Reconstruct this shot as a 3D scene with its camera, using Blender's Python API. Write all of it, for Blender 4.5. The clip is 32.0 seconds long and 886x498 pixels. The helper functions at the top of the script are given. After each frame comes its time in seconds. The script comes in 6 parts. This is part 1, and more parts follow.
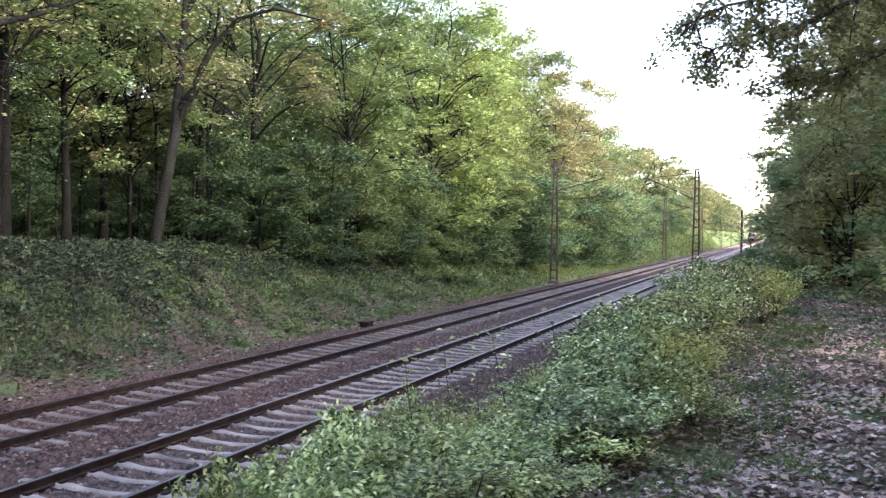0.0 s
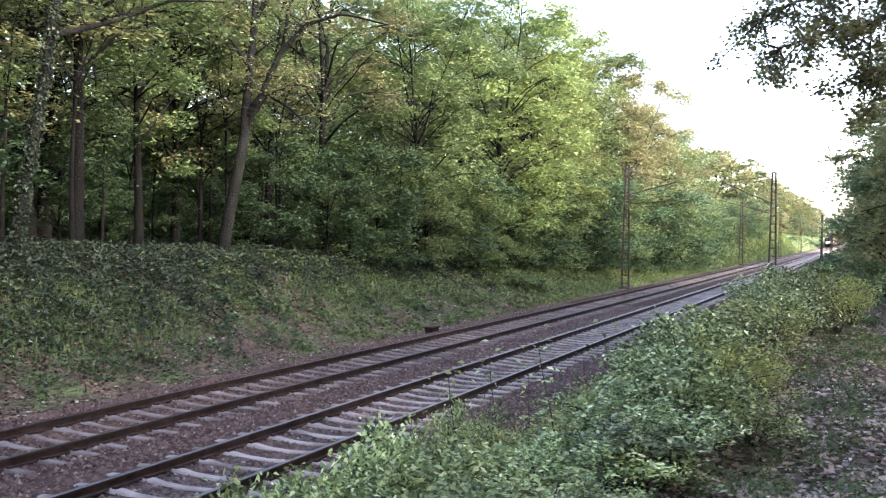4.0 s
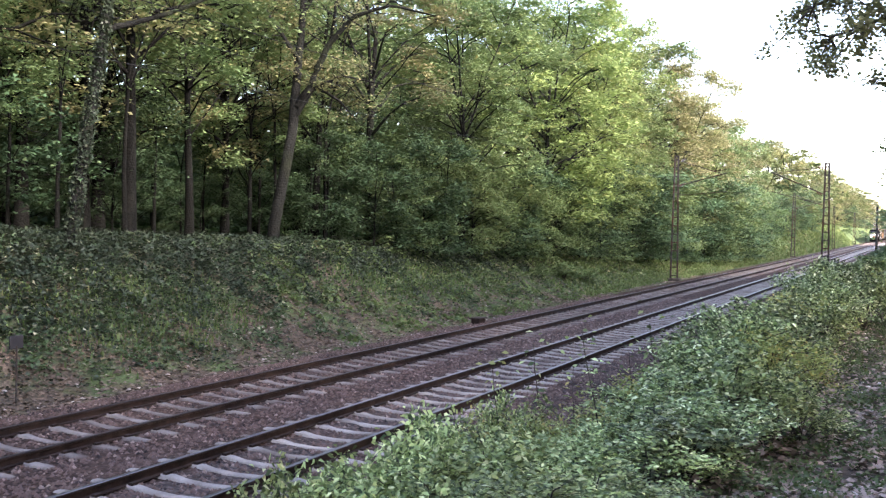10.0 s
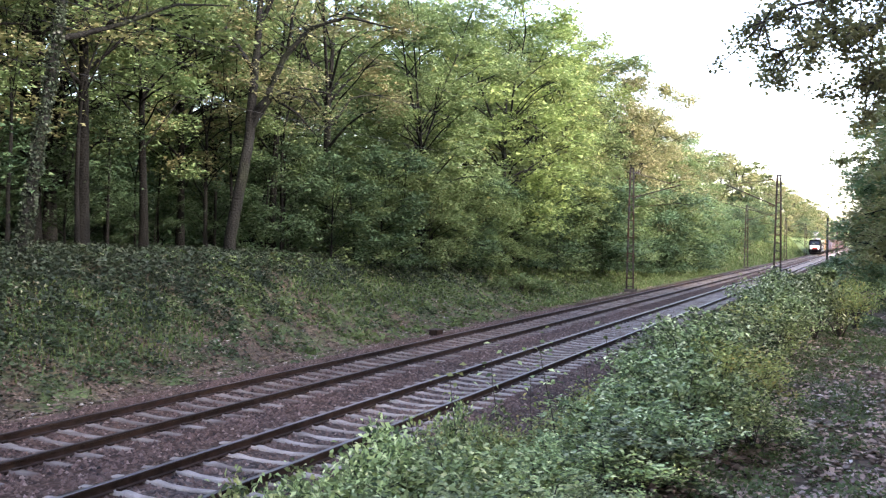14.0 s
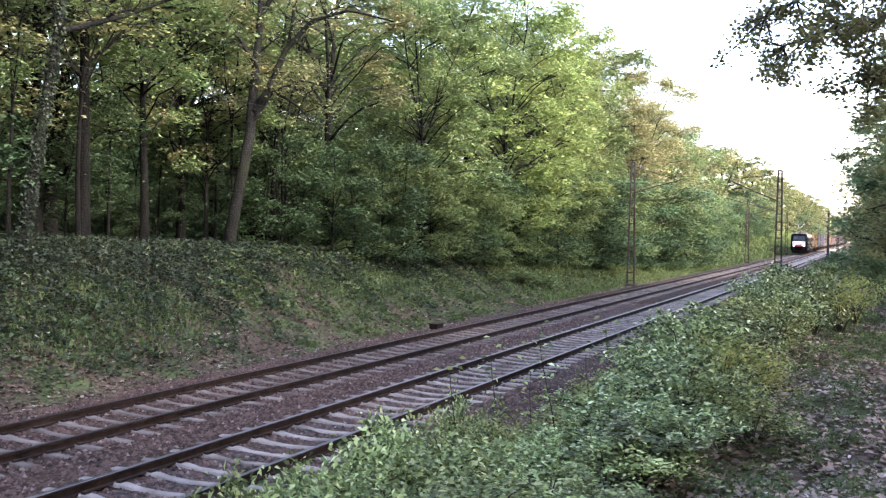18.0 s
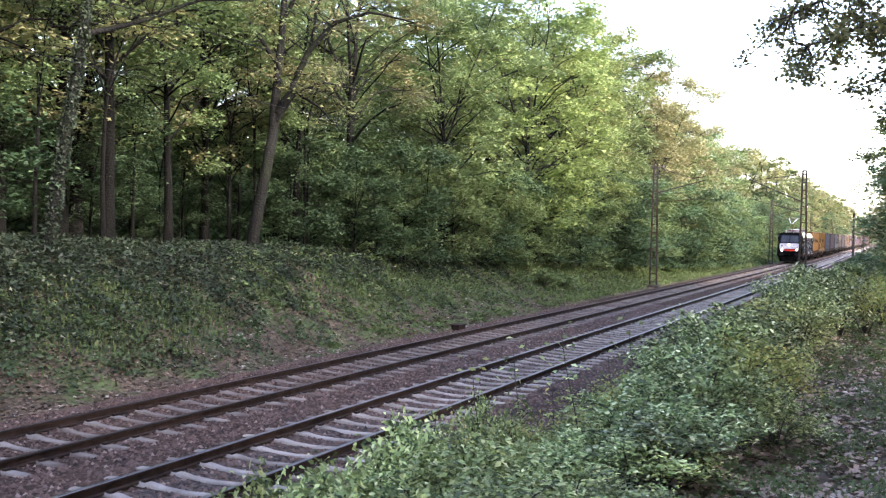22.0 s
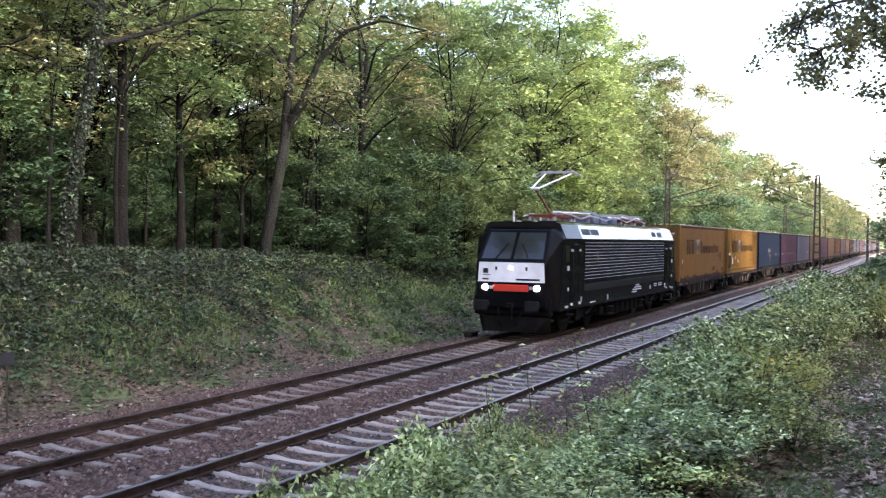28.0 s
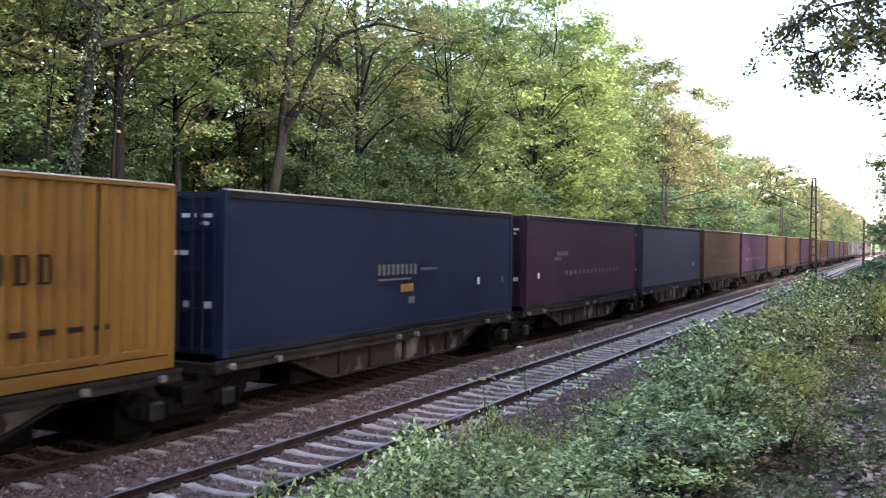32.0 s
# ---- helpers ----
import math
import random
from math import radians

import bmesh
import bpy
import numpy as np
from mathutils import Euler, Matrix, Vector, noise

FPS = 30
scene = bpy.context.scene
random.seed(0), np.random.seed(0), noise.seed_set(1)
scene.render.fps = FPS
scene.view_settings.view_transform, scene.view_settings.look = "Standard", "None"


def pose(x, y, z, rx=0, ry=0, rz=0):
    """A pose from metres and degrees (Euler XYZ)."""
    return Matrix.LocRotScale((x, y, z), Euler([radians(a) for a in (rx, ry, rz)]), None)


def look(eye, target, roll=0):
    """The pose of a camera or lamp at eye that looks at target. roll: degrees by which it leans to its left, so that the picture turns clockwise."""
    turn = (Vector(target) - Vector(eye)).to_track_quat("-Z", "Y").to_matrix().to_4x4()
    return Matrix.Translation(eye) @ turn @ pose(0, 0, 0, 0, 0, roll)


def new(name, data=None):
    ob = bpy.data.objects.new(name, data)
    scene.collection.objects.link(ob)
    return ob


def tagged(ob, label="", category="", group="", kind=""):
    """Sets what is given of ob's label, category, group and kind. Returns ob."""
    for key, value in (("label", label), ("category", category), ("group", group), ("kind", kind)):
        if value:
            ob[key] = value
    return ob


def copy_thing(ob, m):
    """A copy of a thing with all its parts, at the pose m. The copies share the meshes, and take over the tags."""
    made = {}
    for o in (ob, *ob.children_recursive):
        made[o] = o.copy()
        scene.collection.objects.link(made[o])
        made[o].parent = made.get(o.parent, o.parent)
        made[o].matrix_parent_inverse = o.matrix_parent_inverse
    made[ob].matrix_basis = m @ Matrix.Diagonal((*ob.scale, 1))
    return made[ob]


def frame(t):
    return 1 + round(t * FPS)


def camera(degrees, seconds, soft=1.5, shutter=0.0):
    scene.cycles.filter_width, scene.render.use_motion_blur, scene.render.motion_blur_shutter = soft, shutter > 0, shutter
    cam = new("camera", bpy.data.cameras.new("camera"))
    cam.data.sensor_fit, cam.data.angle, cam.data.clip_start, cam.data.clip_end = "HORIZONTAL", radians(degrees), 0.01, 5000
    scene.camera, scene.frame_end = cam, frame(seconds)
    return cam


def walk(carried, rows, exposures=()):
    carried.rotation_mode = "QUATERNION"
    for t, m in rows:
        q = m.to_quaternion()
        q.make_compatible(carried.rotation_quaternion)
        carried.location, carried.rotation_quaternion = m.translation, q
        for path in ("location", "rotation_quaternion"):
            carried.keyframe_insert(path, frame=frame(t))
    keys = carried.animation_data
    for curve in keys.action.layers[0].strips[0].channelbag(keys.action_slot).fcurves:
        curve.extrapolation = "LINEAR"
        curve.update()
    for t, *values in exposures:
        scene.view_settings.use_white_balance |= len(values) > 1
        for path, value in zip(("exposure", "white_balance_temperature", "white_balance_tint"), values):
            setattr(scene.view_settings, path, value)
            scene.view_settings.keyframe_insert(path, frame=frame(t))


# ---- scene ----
cam = camera(48.0, 32.0, soft=1.3, shutter=0.15)
# seconds, place, pitch, roll, yaw of the hand-held camera on the path beside the line
CAMERA_ROWS = [
    (0.0, -0.163, -0.333, 3.178, -1.06, -0.86, 18.55),
    (0.5, -0.065, -0.183, 3.201, 0.52, -1.34, 16.57),
    (1.0, 0.001, 0.001, 3.220, -0.00, -2.49, 19.54),
    (1.5, -0.010, 0.049, 3.228, -0.89, -1.30, 20.70),
    (2.0, -0.028, 0.042, 3.232, -0.80, -1.19, 23.21),
    (2.5, -0.041, 0.030, 3.231, -0.78, -1.29, 24.05),
    (3.0, -0.033, 0.041, 3.225, -1.53, -0.80, 23.11),
    (3.5, -0.049, 0.043, 3.225, -0.98, -0.80, 23.04),
    (4.0, -0.041, 0.026, 3.218, -0.91, -0.94, 22.74),
    (4.5, -0.027, 0.003, 3.216, -0.88, -1.30, 22.17),
    (6.5, 0.004, 0.022, 3.230, -0.93, -1.44, 21.57),
    (7.0, 0.004, 0.027, 3.239, -1.18, -1.50, 21.52),
    (7.5, 0.008, -0.008, 3.235, -1.19, -1.45, 22.34),
    (8.0, 0.006, -0.006, 3.231, -1.20, -1.25, 23.68),
    (8.5, -0.003, -0.001, 3.224, -1.41, -0.72, 25.19),
    (9.0, 0.003, -0.027, 3.224, -1.40, -0.66, 26.39),
    (9.5, 0.002, -0.020, 3.222, -1.46, -1.00, 25.94),
    (10.0, -0.004, 0.002, 3.215, -1.46, -1.06, 25.47),
    (10.5, 0.006, -0.017, 3.223, -1.57, -1.28, 24.77),
    (11.0, 0.004, -0.017, 3.220, -1.52, -1.27, 23.62),
    (11.5, -0.004, 0.006, 3.224, -1.39, -1.38, 23.42),
    (12.0, -0.007, -0.000, 3.224, -1.23, -1.36, 23.11),
    (12.5, -0.000, 0.011, 3.219, -1.44, -1.41, 23.14),
    (13.0, -0.000, 0.001, 3.215, -1.44, -0.99, 23.12),
    (13.5, 0.002, 0.002, 3.226, -0.85, -0.68, 23.46),
    (14.0, -0.001, 0.001, 3.215, -0.74, -0.93, 23.03),
    (14.5, -0.005, 0.004, 3.214, -0.93, -0.70, 23.50),
    (16.5, 0.002, -0.001, 3.214, -1.16, -0.98, 23.89),
    (17.0, -0.001, -0.006, 3.219, -1.20, -1.12, 23.88),
    (17.5, 0.008, 0.003, 3.217, -1.10, -1.14, 23.49),
    (18.0, 0.005, 0.003, 3.215, -1.10, -1.16, 23.08),
    (18.5, 0.007, -0.004, 3.221, -1.16, -1.06, 23.11),
    (19.0, 0.009, 0.004, 3.216, -1.13, -0.94, 23.19),
    (19.5, 0.011, -0.007, 3.222, -1.10, -1.12, 23.63),
    (20.0, -0.001, -0.021, 3.217, -1.11, -0.91, 24.24),
    (20.5, 0.006, -0.022, 3.220, -0.90, -0.95, 24.38),
    (21.0, 0.003, -0.016, 3.217, -0.76, -1.26, 24.38),
    (21.5, 0.005, 0.007, 3.214, -0.79, -1.27, 24.23),
    (22.0, 0.002, -0.015, 3.214, -1.06, -1.10, 24.33),
    (22.5, -0.005, 0.004, 3.211, -1.11, -0.95, 24.51),
    (23.0, 0.001, 0.005, 3.211, -0.90, -1.20, 24.68),
    (23.5, 0.000, -0.010, 3.212, -0.77, -1.11, 24.67),
    (24.0, 0.004, -0.003, 3.213, -0.66, -0.97, 24.82),
    (24.5, 0.006, -0.012, 3.213, -0.59, -0.69, 24.79),
    (25.0, 0.008, -0.005, 3.213, -0.59, -0.71, 24.70),
    (25.5, 0.003, 0.003, 3.210, -0.73, -0.72, 24.69),
    (27.5, -0.003, -0.019, 3.213, -0.76, -0.96, 24.76),
    (28.0, -0.002, -0.003, 3.210, -0.64, -0.75, 25.02),
    (28.5, -0.002, -0.015, 3.213, -0.79, -0.73, 24.99),
    (29.0, 0.001, -0.010, 3.209, -0.76, -0.65, 24.96),
    (29.5, 0.003, -0.029, 3.210, -0.67, -0.59, 25.00),
    (30.0, -0.010, -0.030, 3.212, -0.57, -0.65, 25.08),
    (30.5, -0.005, -0.029, 3.213, -0.66, -0.67, 25.15),
    (31.0, -0.008, -0.025, 3.211, -0.65, -0.76, 25.00),
    (31.5, -0.006, -0.014, 3.213, -0.59, -0.72, 24.76),
    (32.0, -0.004, -0.015, 3.210, -0.49, -0.78, 24.83),
]
walk(cam, [(t, pose(x, y, z, 90 + pitch, roll, yaw)) for t, x, y, z, pitch, roll, yaw in CAMERA_ROWS],
     exposures=[(0, 3.15, 6800, 25), (32, 3.15, 6800, 25)])

# ---- sky and sun ----
world = bpy.data.worlds.new("hazy_sky")
scene.world = world
world.use_nodes = True
wn = world.node_tree.nodes
sky = wn.new("ShaderNodeTexSky")
sky.sky_type, sky.sun_disc = "NISHITA", False
sky.sun_elevation, sky.sun_rotation = radians(27.5), radians(107)
sky.air_density, sky.dust_density, sky.ozone_density = 1.0, 1.8, 1.0
world.node_tree.links.new(sky.outputs["Color"], wn["Background"].inputs["Color"])
wn["Background"].inputs["Strength"].default_value = 0.15
sun_data = bpy.data.lights.new("sun", "SUN")
sun_data.energy, sun_data.angle, sun_data.color = 2.4, radians(12), (1.0, 0.95, 0.86)
sun = new("sun", sun_data)
sun.matrix_world = look((84, -26, 46), (0, 0, 0))

# ---- plan, in metres: rail tops at z = 0, the line runs along y ----
X_NEAR, X_FAR, HALF_GAUGE = -8.125, -11.66, 0.765
LINE_START, LINE_END = -20.0, 620.0
TRAIN_Y29, TRAIN_SPEED = 22.9, 16.65      # loco centre at 29 s, metres a second


def sway(x, y, size):
    """Smooth unevenness between -1 and 1."""
    a, b = np.asarray(x) / size, np.asarray(y) / size
    return (np.sin(1.7 * a + 2.1 * b + 1.3) + np.sin(2.9 * a - 1.6 * b) + np.sin(0.8 * a - 2.7 * b + 4.0) + np.sin(4.1 * a + 3.7 * b + 2.0)) / 4


def bank_top(y):
    return np.interp(y, [-60, 10, 28, 40, 52, 69, 87, 105, 125, 150, 175, 250, 700],
                     [2.9, 2.8, 2.4, 2.1, 1.8, 1.5, 0.9, 0.2, 0.0, 2.0, 4.2, 4.6, 4.6])


def smooth(a, b, v):
    u = np.clip((np.asarray(v, float) - a) / (b - a), 0, 1)
    return u * u * (3 - 2 * u)


def ground_z(x, y):
    """Height of the ground sheet."""
    x, y = np.asarray(x, float), np.asarray(y, float)
    left = -0.48 + (bank_top(y) + 0.48) * (0.35 * np.clip((-15.3 - x) / 5.9, 0, 1) + 0.65 * smooth(-15.3, -21.2, x)) + 0.012 * np.clip(-21 - x, 0, 60)
    right = -0.5 + 2.05 * smooth(-5.2, -1.2, x) + 0.25 * smooth(2.5, 6, x)
    z = np.where(x < -9.9, left, right)
    rough = smooth(0, 1.2, np.abs(x + 9.9) - 5.3)
    return z + rough * (0.09 * sway(x, y, 1.7) + 0.05 * sway(x + 9, y, 0.55))


# ---- mesh helpers ----
def mesh_of(name, verts, quads, mats, index=None, smooth_faces=False):
    """A mesh from numpy arrays of vertices and of faces with one number of corners."""
    verts, quads = np.asarray(verts, np.float32), np.asarray(quads, np.int32)
    me = bpy.data.meshes.new(name)
    n, k = quads.shape
    me.vertices.add(len(verts))
    me.vertices.foreach_set("co", verts.ravel())
    me.loops.add(n * k)
    me.loops.foreach_set("vertex_index", quads.ravel())
    me.polygons.add(n)
    me.polygons.foreach_set("loop_start", np.arange(0, n * k, k, dtype=np.int32))
    if index is not None:
        me.polygons.foreach_set("material_index", np.asarray(index, np.int32))
    if smooth_faces:
        me.polygons.foreach_set("use_smooth", np.ones(n, bool))
    for m in mats if isinstance(mats, (list, tuple)) else [mats]:
        me.materials.append(m)
    me.update(calc_edges=True)
    me.validate()
    return me


def child(ob, parent):
    if parent is not None:
        ob.parent = parent
    return ob


def part(name, bm, material, parent=None, label="", smooth_faces=False):
    """Links a bmesh as one mesh object under a thing or under a part."""
    me = bpy.data.meshes.new(name)
    bmesh.ops.recalc_face_normals(bm, faces=bm.faces[:])
    bm.to_mesh(me)
    bm.free()
    for m in material if isinstance(material, (list, tuple)) else [material]:
        me.materials.append(m)
    if smooth_faces:
        for p in me.polygons:
            p.use_smooth = True
    return tagged(child(new(name, me), parent), label=label)


def add_box(bm, x0, x1, y0, y1, z0, z1, bevel=0.0, mat=0, turn=None):
    made = bmesh.ops.create_cube(bm, size=1.0)["verts"]
    for v in made:
        v.co = Vector((x0 + (v.co.x + 0.5) * (x1 - x0), y0 + (v.co.y + 0.5) * (y1 - y0), z0 + (v.co.z + 0.5) * (z1 - z0)))
        if turn is not None:
            v.co = turn @ v.co
    faces = {f for v in made for f in v.link_faces}
    for f in faces:
        f.material_index = mat
    if bevel > 0:
        edges = {e for f in faces for e in f.edges}
        bmesh.ops.bevel(bm, geom=list(edges), offset=bevel, segments=1, affect="EDGES")
    return bm


def box(x0, x1, y0, y1, z0, z1, bevel=0.0):
    return add_box(bmesh.new(), x0, x1, y0, y1, z0, z1, bevel)


def add_prism(bm, outline, axis, a, b, mat=0):
    """A closed outline of two coordinates pulled along an axis from a to b."""
    def place(u, v, w):
        return {"x": (w, u, v), "y": (u, w, v), "z": (u, v, w)}[axis]
    lo = [bm.verts.new(place(u, v, a)) for u, v in outline]
    hi = [bm.verts.new(place(u, v, b)) for u, v in outline]
    n = len(outline)
    faces = [bm.faces.new(lo), bm.faces.new(hi)] + [bm.faces.new((lo[i], lo[(i + 1) % n], hi[(i + 1) % n], hi[i])) for i in range(n)]
    for f in faces:
        f.material_index = mat
    return bm


def prism(outline, axis, a, b):
    return add_prism(bmesh.new(), outline, axis, a, b)


def add_rod(bm, p, q, r, n=8, r2=None):
    """A round bar from p to q."""
    p, q = Vector(p), Vector(q)
    m = Matrix.Translation((p + q) / 2) @ (q - p).to_track_quat("Z", "Y").to_matrix().to_4x4()
    bmesh.ops.create_cone(bm, cap_ends=True, segments=n, radius1=r, radius2=r if r2 is None else r2, depth=(q - p).length, matrix=m)
    return bm


def rod(p, q, r, n=8, r2=None):
    return add_rod(bmesh.new(), p, q, r, n, r2)


def tube(points, radii, n=7):
    """Vertices and quads of a round tapering limb along points."""
    points, radii = np.asarray(points, float), np.asarray(radii, float)
    t = np.gradient(points, axis=0)
    t /= np.linalg.norm(t, axis=1, keepdims=True) + 1e-9
    ref = np.where(np.abs(t[:, 2:3]) > 0.9, [[1.0, 0, 0]], [[0, 0, 1.0]])
    a = np.cross(t, ref)
    a /= np.linalg.norm(a, axis=1, keepdims=True) + 1e-9
    b = np.cross(t, a)
    ang = np.linspace(0, 2 * np.pi, n, endpoint=False)
    v = points[:, None] + radii[:, None, None] * (a[:, None] * np.cos(ang)[None, :, None] + b[:, None] * np.sin(ang)[None, :, None])
    k = len(points)
    i, j = np.meshgrid(np.arange(k - 1), np.arange(n), indexing="ij")
    q = np.stack([i * n + j, i * n + (j + 1) % n, (i + 1) * n + (j + 1) % n, (i + 1) * n + j], -1).reshape(-1, 4)
    return v.reshape(-1, 3), q


def merge(pieces):
    vs, qs, n = [], [], 0
    for v, q in pieces:
        vs.append(v)
        qs.append(q + n)
        n += len(v)
    return np.concatenate(vs), np.concatenate(qs)


def leaves(centres, length, width, rng, flat=0.5, droop=0.0):
    """Folded rhombic leaves at the centres; flat near 0 lays them level."""
    n = len(centres)
    ang = rng.uniform(0, 2 * np.pi, n)
    d = np.stack([np.cos(ang), np.sin(ang), rng.normal(-droop, flat * 0.6, n)], -1)
    d /= np.linalg.norm(d, axis=1, keepdims=True)
    up = np.stack([rng.normal(0, flat, n), rng.normal(0, flat, n), np.ones(n)], -1)
    side = np.cross(d, up)
    side /= np.linalg.norm(side, axis=1, keepdims=True) + 1e-9
    nor = np.cross(side, d)
    s = rng.uniform(0.65, 1.25, n)[:, None]
    ln, wd = length * s, width * s
    c = np.asarray(centres)
    v = np.stack([c - d * ln * 0.5, c + side * wd * 0.5 + nor * wd * 0.18 - d * ln * 0.05, c + d * ln * 0.5, c - side * wd * 0.5 + nor * wd * 0.18 - d * ln * 0.05], 1)
    return v.reshape(-1, 3), np.arange(n * 4).reshape(n, 4)



def small_leaves(centres, length, width, rng, flat=0.5, droop=0.0):
    """Three-cornered leaves for crowns that stay well away from the path."""
    n = len(centres)
    ang = rng.uniform(0, 2 * np.pi, n)
    d = np.stack([np.cos(ang), np.sin(ang), rng.normal(-droop, flat * 0.6, n)], -1)
    d /= np.linalg.norm(d, axis=1, keepdims=True)
    up = np.stack([rng.normal(0, flat, n), rng.normal(0, flat, n), np.ones(n)], -1)
    side = np.cross(d, up)
    side /= np.linalg.norm(side, axis=1, keepdims=True) + 1e-9
    s = rng.uniform(0.65, 1.25, n)[:, None]
    c = np.asarray(centres)
    v = np.stack([c - d * length * s * 0.4 + side * width * s * 0.6, c + d * length * s * 0.7, c - d * length * s * 0.4 - side * width * s * 0.6], 1)
    return v.reshape(-1, 3), np.arange(n * 3).reshape(n, 3)


# ---- materials ----
def node_mat(name):
    m = bpy.data.materials.new(name)
    m.use_nodes = True
    nt = m.node_tree
    return m, nt.nodes, nt.links, nt.nodes["Principled BSDF"]


def coords(nodes, world_space):
    return nodes.new("ShaderNodeNewGeometry").outputs["Position"] if world_space else nodes.new("ShaderNodeTexCoord").outputs["Object"]


def noise_fac(nodes, links, vec, scale, detail=4.0, lo=0.35, hi=0.65, stretch=None):
    if stretch:
        mp = nodes.new("ShaderNodeMapping")
        mp.inputs["Scale"].default_value = stretch
        links.new(vec, mp.inputs["Vector"])
        vec = mp.outputs["Vector"]
    n = nodes.new("ShaderNodeTexNoise")
    n.inputs["Scale"].default_value, n.inputs["Detail"].default_value = scale, detail
    links.new(vec, n.inputs["Vector"])
    r = nodes.new("ShaderNodeMapRange")
    r.inputs["From Min"].default_value, r.inputs["From Max"].default_value = lo, hi
    links.new(n.outputs["Fac"], r.inputs["Value"])
    return r.outputs["Result"]


def blend(nodes, links, fac, a, b, kind="MIX"):
    m = nodes.new("ShaderNodeMix")
    m.data_type, m.blend_type = "RGBA", kind
    for key, v in ((0, fac), (6, a), (7, b)):
        if isinstance(v, tuple):
            m.inputs[key].default_value = (*v, 1.0)
        elif isinstance(v, float):
            m.inputs[key].default_value = v
        else:
            links.new(v, m.inputs[key])
    return m.outputs[2]


def add_bump(nodes, links, bsdf, height, strength, distance):
    b = nodes.new("ShaderNodeBump")
    b.inputs["Strength"].default_value, b.inputs["Distance"].default_value = strength, distance
    links.new(height, b.inputs["Height"])
    links.new(b.outputs["Normal"], bsdf.inputs["Normal"])


def surface(name, a, b, scale=3.0, fine=40.0, rough=0.7, metal=0.0, bump=0.3, depth=0.005, dirt=None, dirt_scale=1.0, dirt_lo=0.5, dirt_hi=0.7, world_space=False, stretch=None, coat=0.0, spec=0.12):
    """Two tones mixed at a coarse and a fine scale, with optional dirt patches and relief."""
    m, nodes, links, bsdf = node_mat(name)
    vec = coords(nodes, world_space)
    col = blend(nodes, links, noise_fac(nodes, links, vec, scale, stretch=stretch), a, b)
    grain = noise_fac(nodes, links, vec, fine, 3.0, 0.3, 0.7)
    col = blend(nodes, links, grain, blend(nodes, links, 0.25, col, (0, 0, 0)), col)
    if dirt:
        col = blend(nodes, links, noise_fac(nodes, links, vec, dirt_scale, 5.0, dirt_lo, dirt_hi), col, dirt)
    links.new(col, bsdf.inputs["Base Color"])
    bsdf.inputs["Roughness"].default_value, bsdf.inputs["Metallic"].default_value = rough, metal
    bsdf.inputs["Coat Weight"].default_value = coat
    bsdf.inputs["Specular IOR Level"].default_value = spec
    if bump:
        add_bump(nodes, links, bsdf, grain, bump, depth)
    return m


def leaf_mat(name, dark, light, odd, odd_share=0.06, through_light=0.35, patch=0.35, bias=1.0, spread=(0.8, 1.2)):
    """Leaves: tone by leaf, by tree and by patches, some light passing through the blade."""
    m, nodes, links, bsdf = node_mat(name)
    geo = nodes.new("ShaderNodeNewGeometry")
    info = nodes.new("ShaderNodeObjectInfo")
    vec = nodes.new("ShaderNodeTexCoord").outputs["Object"]
    skew = nodes.new("ShaderNodeMath")
    skew.operation, skew.inputs[1].default_value = "POWER", bias
    links.new(geo.outputs["Random Per Island"], skew.inputs[0])
    col = blend(nodes, links, skew.outputs[0], dark, light)
    patchy = noise_fac(nodes, links, vec, patch, 2.0, 0.42, 0.6)
    col = blend(nodes, links, patchy, col, blend(nodes, links, 0.6 if bias == 1.0 else 0.3, col, light))
    pick = nodes.new("ShaderNodeMapRange")
    pick.inputs["From Min"].default_value, pick.inputs["From Max"].default_value = 1 - odd_share * 1.6, 1 - odd_share * 0.4
    wrap = nodes.new("ShaderNodeMath")
    wrap.operation = "FRACT"
    times = nodes.new("ShaderNodeMath")
    times.operation = "MULTIPLY"
    times.inputs[1].default_value = 17.3
    links.new(geo.outputs["Random Per Island"], times.inputs[0])
    links.new(times.outputs[0], wrap.inputs[0])
    links.new(wrap.outputs[0], pick.inputs["Value"])
    col = blend(nodes, links, pick.outputs["Result"], col, odd)
    hsv = nodes.new("ShaderNodeHueSaturation")
    for key, lo, hi in (("Hue", 0.487, 0.507), ("Value", *spread)):
        r = nodes.new("ShaderNodeMapRange")
        r.inputs["To Min"].default_value, r.inputs["To Max"].default_value = lo, hi
        links.new(info.outputs["Random"], r.inputs["Value"])
        links.new(r.outputs["Result"], hsv.inputs[key])
    links.new(col, hsv.inputs["Color"])
    links.new(hsv.outputs["Color"], bsdf.inputs["Base Color"])
    bsdf.inputs["Roughness"].default_value = 0.55
    bsdf.inputs["Specular IOR Level"].default_value = 0.16
    tr = nodes.new("ShaderNodeBsdfTranslucent")
    links.new(blend(nodes, links, 0.35, hsv.outputs["Color"], (0.15, 0.22, 0.06)), tr.inputs["Color"])
    mx = nodes.new("ShaderNodeMixShader")
    mx.inputs["Fac"].default_value = through_light
    links.new(bsdf.outputs["BSDF"], mx.inputs[1])
    links.new(tr.outputs["BSDF"], mx.inputs[2])
    links.new(mx.outputs["Shader"], nodes["Material Output"].inputs["Surface"])
    return m


def plain(name, col, rough=0.5, metal=0.0, coat=0.0):
    return surface(name, col, tuple(c * 0.8 for c in col), 2.0, 60.0, rough, metal, 0.05, 0.001, coat=coat, spec=0.3)


